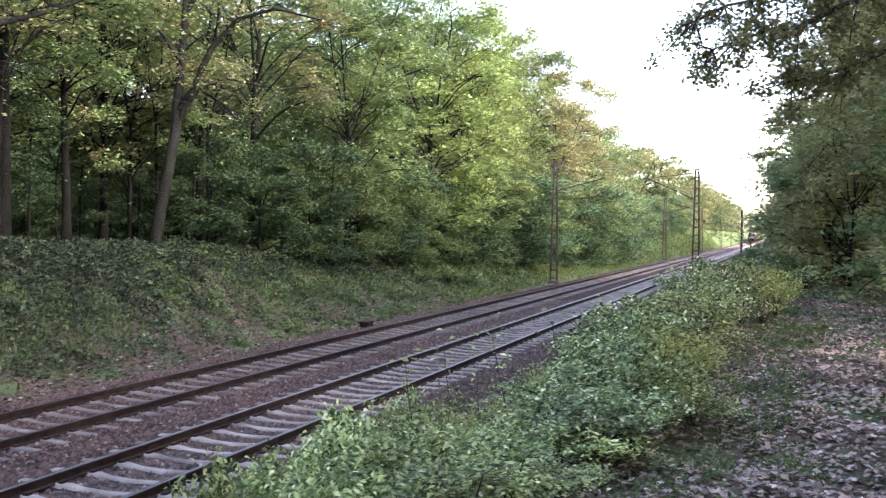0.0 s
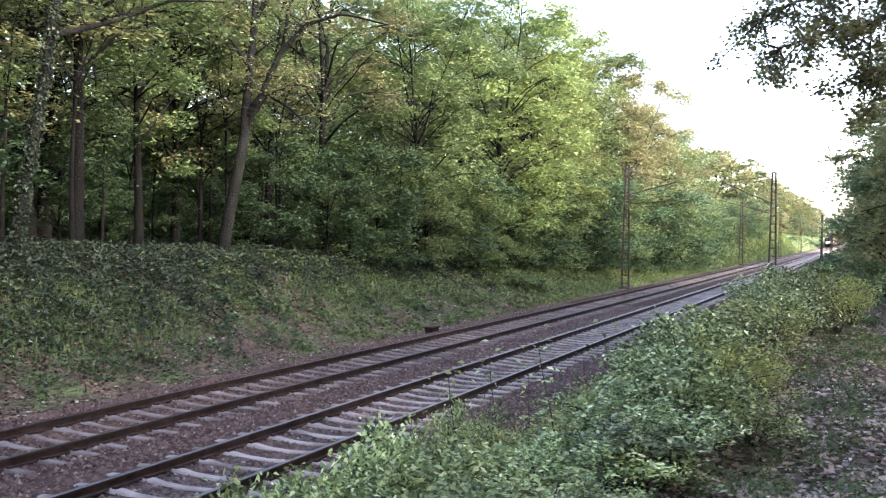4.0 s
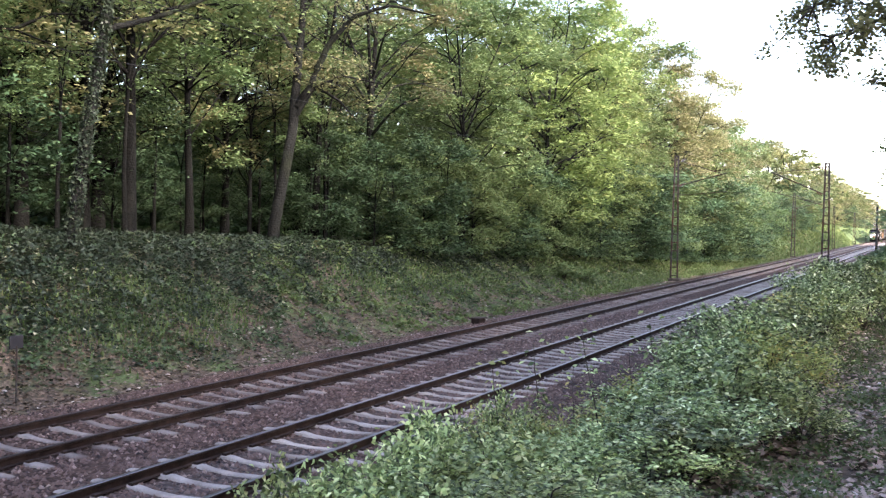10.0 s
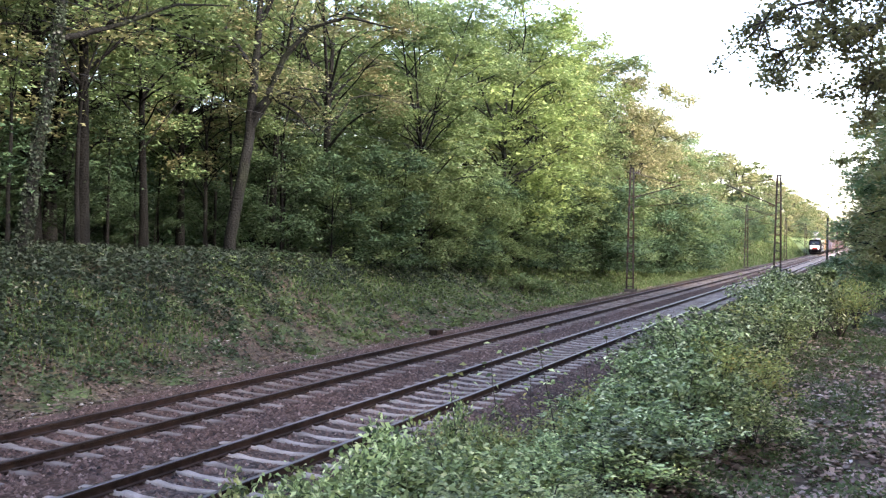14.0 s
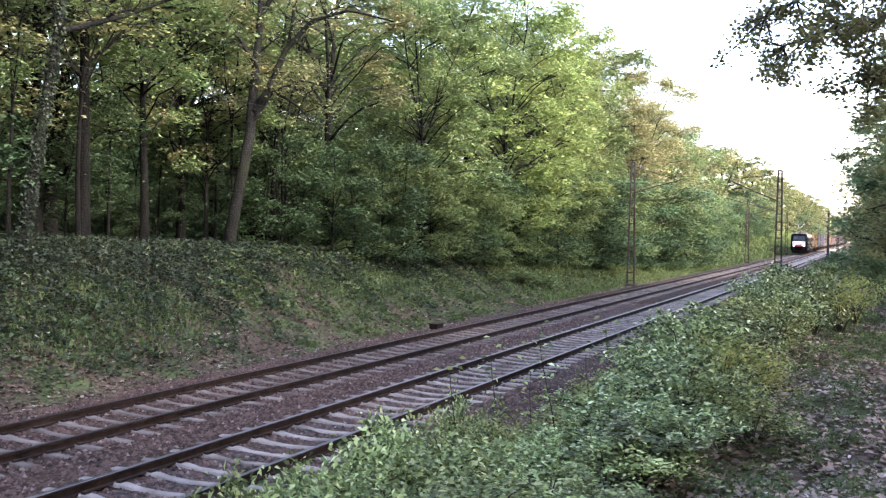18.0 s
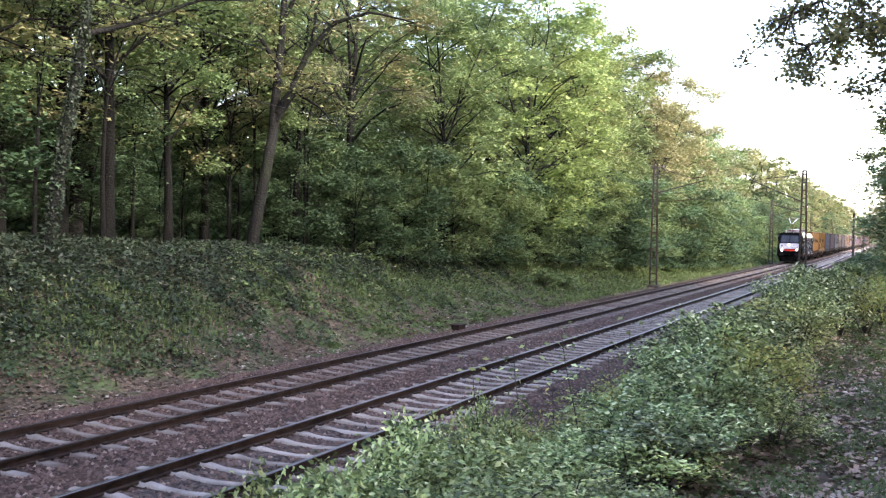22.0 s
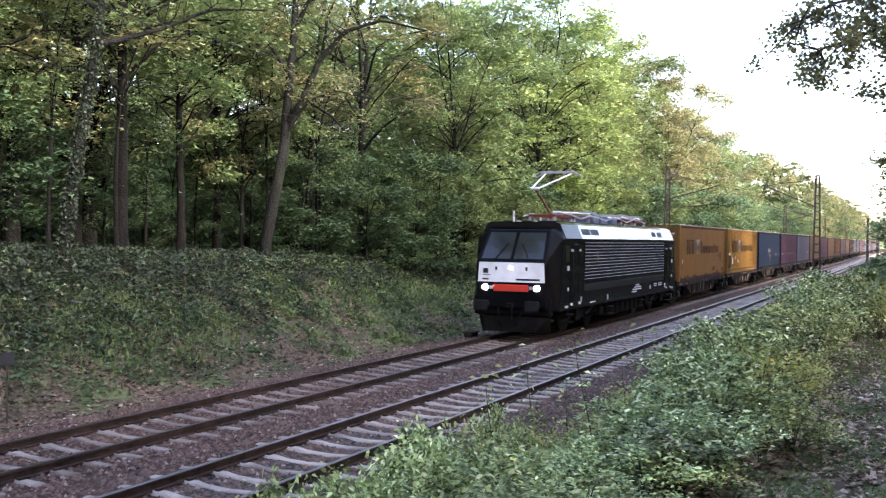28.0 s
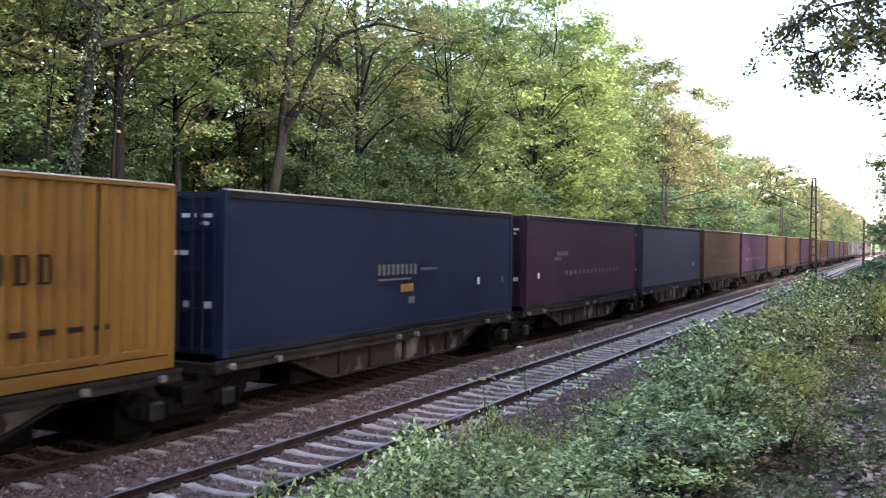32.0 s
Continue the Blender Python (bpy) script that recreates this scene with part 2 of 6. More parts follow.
def glow(name, col, strength):
    m, nodes, links, bsdf = node_mat(name)
    bsdf.inputs["Base Color"].default_value = (*col, 1)
    bsdf.inputs["Emission Color"].default_value = (*col, 1)
    bsdf.inputs["Emission Strength"].default_value = strength
    return m


def ground_mat():
    """Leaf litter, grass patches, ivy and bare soil, all at true size."""
    m, nodes, links, bsdf = node_mat("woodland_ground")
    vec = nodes.new("ShaderNodeNewGeometry").outputs["Position"]
    vor = nodes.new("ShaderNodeTexVoronoi")
    vor.inputs["Scale"].default_value = 13.0
    links.new(vec, vor.inputs["Vector"])
    sep = nodes.new("ShaderNodeSeparateColor")
    links.new(vor.outputs["Color"], sep.inputs["Color"])
    litter = blend(nodes, links, sep.outputs[0], (0.035, 0.026, 0.02), (0.19, 0.135, 0.1))
    litter = blend(nodes, links, noise_fac(nodes, links, vec, 1.1), blend(nodes, links, 0.5, litter, (0.04, 0.035, 0.03)), litter)
    green = blend(nodes, links, sep.outputs[1], (0.022, 0.036, 0.016), (0.07, 0.1, 0.042))
    green = blend(nodes, links, noise_fac(nodes, links, vec, 0.35), green, (0.082, 0.115, 0.047))
    sep_xyz = nodes.new("ShaderNodeSeparateXYZ")
    links.new(vec, sep_xyz.inputs[0])
    far = nodes.new("ShaderNodeMapRange")
    far.inputs["From Min"].default_value, far.inputs["From Max"].default_value = 38.0, 75.0
    links.new(sep_xyz.outputs["Y"], far.inputs["Value"])
    where = nodes.new("ShaderNodeMath")
    where.operation, where.use_clamp = "ADD", True
    links.new(noise_fac(nodes, links, vec, 0.9, 6.0, 0.47, 0.62), where.inputs[0])
    side = nodes.new("ShaderNodeMapRange")
    side.inputs["From Min"].default_value, side.inputs["From Max"].default_value = -14.0, -16.5
    side.inputs["To Max"].default_value = 0.1
    links.new(sep_xyz.outputs["X"], side.inputs["Value"])
    more = nodes.new("ShaderNodeMath")
    bank_only = nodes.new("ShaderNodeMath")
    bank_only.operation = "MULTIPLY"
    links.new(far.outputs["Result"], bank_only.inputs[0])
    links.new(side.outputs["Result"], bank_only.inputs[1])
    scaled = nodes.new("ShaderNodeMath")
    scaled.operation, scaled.inputs[1].default_value = "MULTIPLY", 9.0
    links.new(bank_only.outputs[0], scaled.inputs[0])
    links.new(scaled.outputs[0], more.inputs[0])
    links.new(side.outputs["Result"], more.inputs[1])
    links.new(more.outputs[0], where.inputs[1])
    where = where.outputs[0]
    col = blend(nodes, links, where, litter, green)
    links.new(col, bsdf.inputs["Base Color"])
    bsdf.inputs["Roughness"].default_value = 0.9
    bsdf.inputs["Specular IOR Level"].default_value = 0.05
    add_bump(nodes, links, bsdf, vor.outputs["Distance"], 0.7, 0.03)
    return m


def ballast_mat(name, a, b):
    m, nodes, links, bsdf = node_mat(name)
    vec = nodes.new("ShaderNodeNewGeometry").outputs["Position"]
    vor = nodes.new("ShaderNodeTexVoronoi")
    vor.inputs["Scale"].default_value = 15.0
    links.new(vec, vor.inputs["Vector"])
    sep = nodes.new("ShaderNodeSeparateColor")
    links.new(vor.outputs["Color"], sep.inputs["Color"])
    col = blend(nodes, links, sep.outputs[0], a, b)
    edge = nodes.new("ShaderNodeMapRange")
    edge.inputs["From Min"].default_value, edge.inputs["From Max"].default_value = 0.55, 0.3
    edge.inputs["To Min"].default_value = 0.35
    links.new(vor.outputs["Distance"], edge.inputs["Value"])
    # Shade in the gaps between stones is mixed into the colour.
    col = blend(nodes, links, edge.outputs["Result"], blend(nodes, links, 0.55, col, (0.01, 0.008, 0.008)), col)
    col = blend(nodes, links, noise_fac(nodes, links, vec, 0.7), col, blend(nodes, links, 0.5, col, (0.09, 0.058, 0.045)))
    links.new(col, bsdf.inputs["Base Color"])
    bsdf.inputs["Roughness"].default_value = 0.85
    bsdf.inputs["Specular IOR Level"].default_value = 0.08
    inv = nodes.new("ShaderNodeMath")
    inv.operation, inv.inputs[0].default_value = "SUBTRACT", 1.0
    links.new(vor.outputs["Distance"], inv.inputs[1])
    add_bump(nodes, links, bsdf, inv.outputs[0], 1.0, 0.035)
    return m



M_GROUND = ground_mat()
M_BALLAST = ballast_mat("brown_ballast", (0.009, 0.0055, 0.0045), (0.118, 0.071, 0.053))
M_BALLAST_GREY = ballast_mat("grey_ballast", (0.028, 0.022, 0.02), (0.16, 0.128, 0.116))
M_STONE = leaf_mat("ballast_stone", (0.009, 0.006, 0.005), (0.15, 0.098, 0.076), (0.28, 0.21, 0.17), 0.06, 0.0, 2.0)
M_CONCRETE = surface("sleeper_concrete", (0.27, 0.238, 0.213), (0.39, 0.348, 0.313), 2.5, 45.0, 0.85, bump=0.25, dirt=(0.10, 0.075, 0.064), dirt_scale=1.3, dirt_lo=0.5, dirt_hi=0.75, world_space=True)
M_CONCRETE_OLD = surface("rusty_sleeper_concrete", (0.17, 0.145, 0.13), (0.28, 0.245, 0.22), 2.5, 45.0, 0.85, bump=0.25, dirt=(0.085, 0.06, 0.05), dirt_scale=1.3, dirt_lo=0.45, dirt_hi=0.7, world_space=True)
M_RUST = surface("rail_rust", (0.026, 0.017, 0.014), (0.052, 0.034, 0.027), 4.0, 60.0, 0.75, 0.2, 0.2, 0.002, world_space=True)
M_RAILHEAD = surface("rail_head_steel", (0.17, 0.15, 0.145), (0.24, 0.215, 0.205), 1.5, 80.0, 0.34, 0.85, 0.03, 0.001, world_space=True)
M_RAILHEAD_DULL = surface("rail_head_brown", (0.03, 0.023, 0.02), (0.05, 0.037, 0.032), 1.5, 80.0, 0.45, 0.6, 0.03, 0.001, world_space=True)
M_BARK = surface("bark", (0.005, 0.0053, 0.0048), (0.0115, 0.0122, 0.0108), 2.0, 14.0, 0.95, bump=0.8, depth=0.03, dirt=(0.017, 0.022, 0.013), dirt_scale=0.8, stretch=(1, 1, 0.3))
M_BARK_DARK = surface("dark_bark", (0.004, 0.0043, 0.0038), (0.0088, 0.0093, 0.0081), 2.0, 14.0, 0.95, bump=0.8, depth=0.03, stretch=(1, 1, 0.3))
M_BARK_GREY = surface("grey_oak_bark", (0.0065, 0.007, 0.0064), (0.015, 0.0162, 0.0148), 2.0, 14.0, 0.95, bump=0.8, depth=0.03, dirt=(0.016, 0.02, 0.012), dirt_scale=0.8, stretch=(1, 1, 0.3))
M_TWIG = surface("twig_bark", (0.05, 0.04, 0.033), (0.09, 0.075, 0.06), 3.0, 30.0, 0.9, bump=0.3)
M_LEAF = leaf_mat("spring_leaves", (0.09, 0.148, 0.068), (0.158, 0.23, 0.098), (0.2, 0.21, 0.085), through_light=0.38, patch=0.5)
M_LEAF_LIGHT = leaf_mat("bright_spring_leaves", (0.15, 0.222, 0.078), (0.24, 0.32, 0.118), (0.28, 0.3, 0.11), through_light=0.42, patch=0.5)
M_LEAF_BROWN = leaf_mat("young_oak_leaves", (0.145, 0.14, 0.076), (0.25, 0.238, 0.125), (0.2, 0.24, 0.1), 0.12, through_light=0.4, patch=0.5)
# Understorey green, lowered further so the wood's shade sits in the leaf colour.
M_LEAF_SHADED = leaf_mat("shaded_understorey_leaves", (0.028, 0.06, 0.033), (0.064, 0.118, 0.06), (0.1, 0.145, 0.07), through_light=0.28, patch=0.5)
M_LEAF_OLIVE = leaf_mat("olive_young_leaves", (0.2, 0.185, 0.088), (0.34, 0.315, 0.15), (0.28, 0.32, 0.13), 0.15, through_light=0.4, patch=0.5)
M_BOUGH = leaf_mat("young_bough_leaves", (0.1, 0.098, 0.045), (0.25, 0.235, 0.105), (0.2, 0.16, 0.08), 0.1, through_light=0.4)
M_SHRUB = leaf_mat("dogwood_leaves", (0.016, 0.03, 0.014), (0.38, 0.48, 0.2), (0.7, 0.74, 0.44), 0.12, 0.2, 1.2, 1.5, (0.65, 1.3))
M_BRAMBLE = leaf_mat("bramble_leaves", (0.034, 0.058, 0.022), (0.5, 0.6, 0.24), (0.72, 0.74, 0.38), 0.12, 0.2, 1.2, 1.4, (0.65, 1.3))
M_BRAMBLE_YELLOW = leaf_mat("yellowing_leaves", (0.1, 0.135, 0.04), (0.44, 0.49, 0.17), (0.48, 0.38, 0.13), 0.15, 0.3, 1.2)
M_IVY = leaf_mat("ivy_leaves", (0.007, 0.014, 0.009), (0.04, 0.06, 0.038), (0.075, 0.09, 0.07), 0.07, 0.1, 1.5)
M_BANK = leaf_mat("bank_plant_leaves", (0.007, 0.015, 0.008), (0.068, 0.108, 0.05), (0.2, 0.2, 0.14), 0.1, 0.2, 1.0)
M_GRASS = leaf_mat("grass_blades", (0.05, 0.085, 0.032), (0.125, 0.178, 0.066), (0.18, 0.17, 0.09), 0.1, 0.25, 0.5)
# Darker copy of the path's dry leaves, with the bank's shade in its colour.
M_LITTER_BANK = leaf_mat("shaded_dry_leaves", (0.03, 0.022, 0.018), (0.2, 0.148, 0.118), (0.4, 0.36, 0.32), 0.07, 0.05, 1.0)
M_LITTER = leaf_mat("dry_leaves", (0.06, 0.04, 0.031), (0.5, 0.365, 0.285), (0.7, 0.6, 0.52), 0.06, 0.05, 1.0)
M_FAR = leaf_mat("distant_leaves", (0.1, 0.125, 0.055), (0.165, 0.195, 0.085), (0.2, 0.18, 0.10))

# ---- ground and line ----
def build_ground():
    xs = np.unique(np.concatenate([np.linspace(-420, -60, 19), np.linspace(-60, -24, 25), np.arange(-24, 8, 0.36), np.linspace(8, 40, 17), np.linspace(40, 420, 20)]))
    ys = np.unique(np.concatenate([np.linspace(-160, -10, 16), np.arange(-2, 45, 0.42), np.arange(45, 130, 0.9), np.linspace(130, 320, 60), np.linspace(320, 1500, 30)]))
    gx, gy = np.meshgrid(xs, ys, indexing="ij")
    v = np.stack([gx, gy, ground_z(gx, gy)], -1).reshape(-1, 3)
    i, j = np.meshgrid(np.arange(len(xs) - 1), np.arange(len(ys) - 1), indexing="ij")
    n = len(ys)
    q = np.stack([i * n + j, (i + 1) * n + j, (i + 1) * n + j + 1, i * n + j + 1], -1).reshape(-1, 4)
    return tagged(new("ground", mesh_of("ground", v, q, M_GROUND, smooth_faces=True)), "woodland ground with leaf litter, ivy and patches of grass", "ground", kind="structure")


def build_ballast():
    """One bed of stones under both tracks, with sloping shoulders."""
    prof = [(-15.1, -0.56), (-14.75, -0.47), (-13.75, -0.225), (-13.1, -0.158), (-12.2, -0.175), (-11.66, -0.212), (-11.1, -0.175), (-10.3, -0.155), (-9.9, -0.17), (-9.5, -0.155),
            (-8.7, -0.175), (-8.1, -0.212), (-7.5, -0.175), (-6.8, -0.158), (-6.25, -0.21), (-5.35, -0.46), (-5.0, -0.58)]
    px = np.interp(np.linspace(0, 16, 97), np.arange(17), [p[0] for p in prof])
    pz = np.interp(px, [p[0] for p in prof], [p[1] for p in prof])
    ys = np.unique(np.concatenate([np.arange(LINE_START, 40, 0.28), np.arange(40, 120, 0.6), np.linspace(120, LINE_END, 60)]))
    gx, gy = np.meshgrid(px, ys, indexing="ij")
    gz = np.repeat(pz[:, None], len(ys), 1) + 0.012 * sway(gx, gy, 0.11) + 0.012 * sway(gx, gy, 0.6)
    gx = gx + np.where((gx < -13.8) | (gx > -6.0), 0.12 * sway(gy, gx, 0.9), 0)
    n = len(ys)
    i, j = np.meshgrid(np.arange(len(px) - 1), np.arange(n - 1), indexing="ij")
    q = np.stack([i * n + j, (i + 1) * n + j, (i + 1) * n + j + 1, i * n + j + 1], -1).reshape(-1, 4)
    mid = px[:-1][i.ravel()]
    grey = (mid > X_NEAR - 0.7) & (mid < X_NEAR + 0.7)
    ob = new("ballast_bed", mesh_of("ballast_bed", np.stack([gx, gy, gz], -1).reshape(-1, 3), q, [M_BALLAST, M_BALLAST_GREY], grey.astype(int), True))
    tagged(ob, "brown crushed-stone ballast bed under two tracks", "ballast", kind="structure")
    rng = np.random.default_rng(3)
    n = 52000
    y = 4 + 44 * rng.random(n) ** 1.5
    x = rng.uniform(-14.6, -5.5, n)
    clear = np.ones(n, bool)
    for track_x, shift in ((X_NEAR, 0.1), (X_FAR, 0.3)):
        gap = np.abs((y - 2.0 - shift + 0.31) % 0.62 - 0.31)
        clear &= (np.abs(x - track_x) > 1.3) | (gap > 0.1)
    x, y = x[clear], y[clear]
    n = len(x)
    z = np.interp(x, [p[0] for p in prof], [p[1] for p in prof]) + 0.008
    r = rng.uniform(0.02, 0.05, n)
    octa = np.array([[1, 0, -0.2], [0, 1, -0.2], [-1, 0, -0.2], [0, -1, -0.2], [0.2, 0, 0.75]])
    face = np.array([[0, 1, 4], [1, 2, 4], [2, 3, 4], [3, 0, 4]])
    ang = rng.uniform(0, 6.28, n)
    o = octa[None] * (r[:, None, None] * rng.uniform(0.6, 1.3, (n, 5, 1)))
    vx = o[..., 0] * np.cos(ang)[:, None] - o[..., 1] * np.sin(ang)[:, None] + x[:, None]
    vy = o[..., 0] * np.sin(ang)[:, None] + o[..., 1] * np.cos(ang)[:, None] + y[:, None]
    v = np.stack([vx, vy, o[..., 2] + z[:, None]], -1).reshape(-1, 3)
    f = (face[None] + 5 * np.arange(n)[:, None, None]).reshape(-1, 3)
    stones = child(new("loose_stones", mesh_of("loose_stones", v, f, M_STONE)), ob)
    tagged(stones, "loose angular ballast stones", kind="stuff")


RAIL = [(-0.065, -0.142), (0.065, -0.142), (0.062, -0.13), (0.014, -0.118), (0.010, -0.045), (0.033, -0.036), (0.035, -0.008), (0.027, 0.0), (-0.027, 0.0), (-0.035, -0.008), (-0.033, -0.036), (-0.010, -0.045), (-0.014, -0.118), (-0.062, -0.13)]


def rail_mesh(head):
    bm = bmesh.new()
    ys = [LINE_START, 60, 200, LINE_END]
    rings = [[bm.verts.new((x, y, z)) for x, z in RAIL] for y in ys]
    for a, b in zip(rings, rings[1:]):
        for i in range(len(RAIL)):
            f = bm.faces.new((a[i], a[(i + 1) % len(RAIL)], b[(i + 1) % len(RAIL)], b[i]))
            f.material_index = 1 if i in (6, 7, 8) else 0
    bmesh.ops.recalc_face_normals(bm, faces=bm.faces[:])
    me = bpy.data.meshes.new("rail")
    bm.to_mesh(me)
    bm.free()
    me.materials.append(M_RUST)
    me.materials.append(head)
    return me


def sleeper_mesh(mat):
    """Concrete sleeper: broad raised ends, low waist, with rail fastenings."""
    st = [(-1.3, 0.125, 0.13, 0.0), (-1.2, 0.15, 0.15, 0.002), (-0.95, 0.15, 0.15, 0.012), (-0.55, 0.145, 0.14, 0.006), (-0.35, 0.12, 0.13, -0.026), (0, 0.11, 0.125, -0.04), (0.35, 0.12, 0.13, -0.026), (0.55, 0.145, 0.14, 0.006), (0.95, 0.15, 0.15, 0.012), (1.2, 0.15, 0.15, 0.002), (1.3, 0.125, 0.13, 0.0)]
    bm = bmesh.new()
    rings = []
    for x, wb, wt, dz in st:
        w = wt * 0.5
        rings.append([bm.verts.new(c) for c in ((x, -wb, -0.36), (x, -w, -0.135 + dz - 0.012), (x, -w + 0.02, -0.135 + dz), (x, w - 0.02, -0.135 + dz), (x, w, -0.135 + dz - 0.012), (x, wb, -0.36))])
    for a, b in zip(rings, rings[1:]):
        for i in range(5):
            bm.faces.new((a[i], a[i + 1], b[i + 1], b[i]))
    bm.faces.new(rings[0])
    bm.faces.new(rings[-1])
    for s in (-HALF_GAUGE, HALF_GAUGE):
        for d in (-0.11, 0.11):
            add_box(bm, s + d - 0.035, s + d + 0.035, -0.05, 0.05, -0.14, -0.095, mat=1)
    bmesh.ops.recalc_face_normals(bm, faces=bm.faces[:])
    me = bpy.data.meshes.new("sleeper")
    bm.to_mesh(me)
    bm.free()
    me.materials.append(mat)
    me.materials.append(M_RUST)
    return me


def build_track(name, x, head, concrete, label, shift):
    track = tagged(new(name), label, "railway track", kind="structure")
    track.location = (x, 0, 0)
    me = rail_mesh(head)
    for s in (-1, 1):
        r = child(new("rail", me), track)
        r.location = (s * HALF_GAUGE, 0, 0)
    sl = sleeper_mesh(concrete)
    rng = np.random.default_rng(int(-x * 10))
    y, k = 2.0 + shift, 0
    while y < 130:
        o = child(new("sleeper", sl), track)
        o.location = (rng.normal(0, 0.008), y, rng.normal(0, 0.003))
        o.rotation_euler = (0, 0, rng.normal(0, 0.006))
        y += 0.62
    v0 = np.array([w.co[:] for w in sl.vertices])[:66].reshape(11, 6, 3)[[0, 3, 5, 7, 10]].reshape(-1, 3)
    quad = np.array([(a * 6 + i, a * 6 + i + 1, a * 6 + 6 + i + 1, a * 6 + 6 + i) for a in range(4) for i in range(5)])
    ys = np.concatenate([np.arange(LINE_START, 1.9, 0.62), np.arange(y, 420, 0.62)])
    v = (v0[None] + np.stack([0 * ys, ys, 0 * ys], -1)[:, None]).reshape(-1, 3)
    q = (quad[None] + 30 * np.arange(len(ys))[:, None, None]).reshape(-1, 4)
    tagged(child(new("far_sleepers", mesh_of("far_sleepers", v, q, concrete)), track), "further concrete sleepers", kind="stuff")


build_ground()
build_ballast()
build_track("track_1", X_NEAR, M_RAILHEAD, M_CONCRETE, "near railway track on pale concrete sleepers", 0.1)
build_track("track_2", X_FAR, M_RAILHEAD_DULL, M_CONCRETE_OLD, "far railway track on rust-stained concrete sleepers", 0.3)

# ---- trees and shrubs ----
def tree_meshes(seed, height, crown_base, radius, lumps, sprays, per_spray, leaf, leaf_material, bark, trunk_r=0.24, lean=0.02, lump=0.8, low=0.8, high=0.4, tilt=(0.0, 0.0), flat=0.45, ivy=0, bare=0.0, twigs=2, fork=0.42, sides=8, core=26):
    """Trunk with limbs and twigs in one mesh; lobes of leaf sprays round the limb ends in another."""
    rng = np.random.default_rng(seed)
    zs = np.linspace(0, height, 12)
    wob = np.cumsum(rng.normal(0, lean, (12, 2)), axis=0) * (zs[:, None] / 8) + zs[:, None] * np.array(tilt)
    trunk = np.column_stack([wob, zs])
    rad = trunk_r * (1 - 0.9 * (zs / height) ** 0.9)
    split = height * fork
    at0 = lambda h: np.array([np.interp(h, zs, trunk[:, a]) for a in range(3)])
    stem_z = np.linspace(0.25, split, 6)
    pieces = [tube(np.vstack([trunk[0] - [0, 0, 0.3], [at0(h) for h in stem_z]]), np.concatenate([[rad[0] * 1.7], np.interp(stem_z, zs, rad) * [1.15, 1, 1, 1, 1, 1]]), sides)]
    leaders = []
    for m in range(3):
        a = m * 2.1 + rng.uniform(0, 0.8)
        hs = np.linspace(split * 0.97, height * (1 if m == 0 else rng.uniform(0.8, 0.97)), 7)
        out = (hs - hs[0])[:, None] * (0.08 if m == 0 else rng.uniform(0.25, 0.42)) * np.array([np.cos(a), np.sin(a)])
        p = np.column_stack([np.array([at0(h)[:2] for h in hs]) + out + np.cumsum(rng.normal(0, 0.12, (7, 2)), axis=0) * np.linspace(0, 1, 7)[:, None], hs])
        leaders.append(p)
        pieces.append(tube(p, np.interp(hs, zs, rad) * (0.9 if m == 0 else 0.65), max(sides - 3, 4)))

    def at(h, m=0):
        if h <= split:
            return at0(h)
        p = leaders[m]
        return np.array([np.interp(h, p[:, 2], p[:, c]) for c in range(2)] + [min(h, p[-1, 2])])

    centres, sizes = [], []
    for k in range(lumps):
        u = (k + rng.uniform(0, 1)) / lumps
        h = crown_base + (height - crown_base) * u
        prof = (low + (1 - low) * np.sin(np.pi * min(u / 0.7, 1))) if u < 0.45 else high + (1 - high) * np.cos(np.pi / 2 * (u - 0.45) / 0.55)
        r = radius * prof * rng.uniform(0.3, 1.1) ** 0.6
        a = k * 2.4 + rng.normal(0, 0.5)
        m = k % 3
        centre = at(h, m) + np.array([np.cos(a) * r, np.sin(a) * r, rng.normal(0, 0.4)])
        h0 = max(crown_base * 0.6, h - r * rng.uniform(0.25, 0.75))
        start = at(min(h0, height * 0.95), m)
        t = np.linspace(0, 1, 6)[:, None]
        bend = start * (1 - t) + centre * t + np.array([0, 0, 1.0]) * (0.14 * r * np.sin(np.pi * t)) + rng.normal(0, 0.05 * r + 0.02, (6, 3)) * t * (1 - 0.3 * t)
        r0 = np.interp(h0, zs, rad) * rng.uniform(0.3, 0.6)
        pieces.append(tube(bend, np.linspace(r0, 0.015, 6), 4))
        for j in range(twigs):
            e = centre + rng.normal(0, lump * 0.8, 3)
            b = bend[3 + j % 2]
            pieces.append(tube(np.stack([b, (b + e) / 2 + rng.normal(0, 0.08, 3), e]), [r0 * 0.3 + 0.008, 0.012, 0.006], 3))
        if rng.random() >= bare:
            centres.append(centre)
            sizes.append(lump * rng.uniform(0.75, 1.3))
    v, q = merge(pieces)
    wood = mesh_of("trunk", v, q, bark, smooth_faces=True)
    centres, sizes = np.array(centres), np.array(sizes)
    k = np.repeat(np.arange(len(centres)), sprays)
    n = len(k)
    off = rng.normal(0, 1, (n, 3))
    off *= (0.35 + 0.65 * rng.random((n, 1))) / (np.linalg.norm(off, axis=1, keepdims=True) + 1e-9) * 1.45
    centre = centres[k] + off * sizes[k][:, None] * [1, 1, 0.55]
    size = rng.uniform(0.5, 1.2, n)
    po = rng.normal(0, 1, (n, per_spray, 3)) * (size[:, None, None] * [0.36, 0.36, 0.08])
    slope = rng.normal(0, 0.25, (n, 2)) - off[:, :2] * 0.18
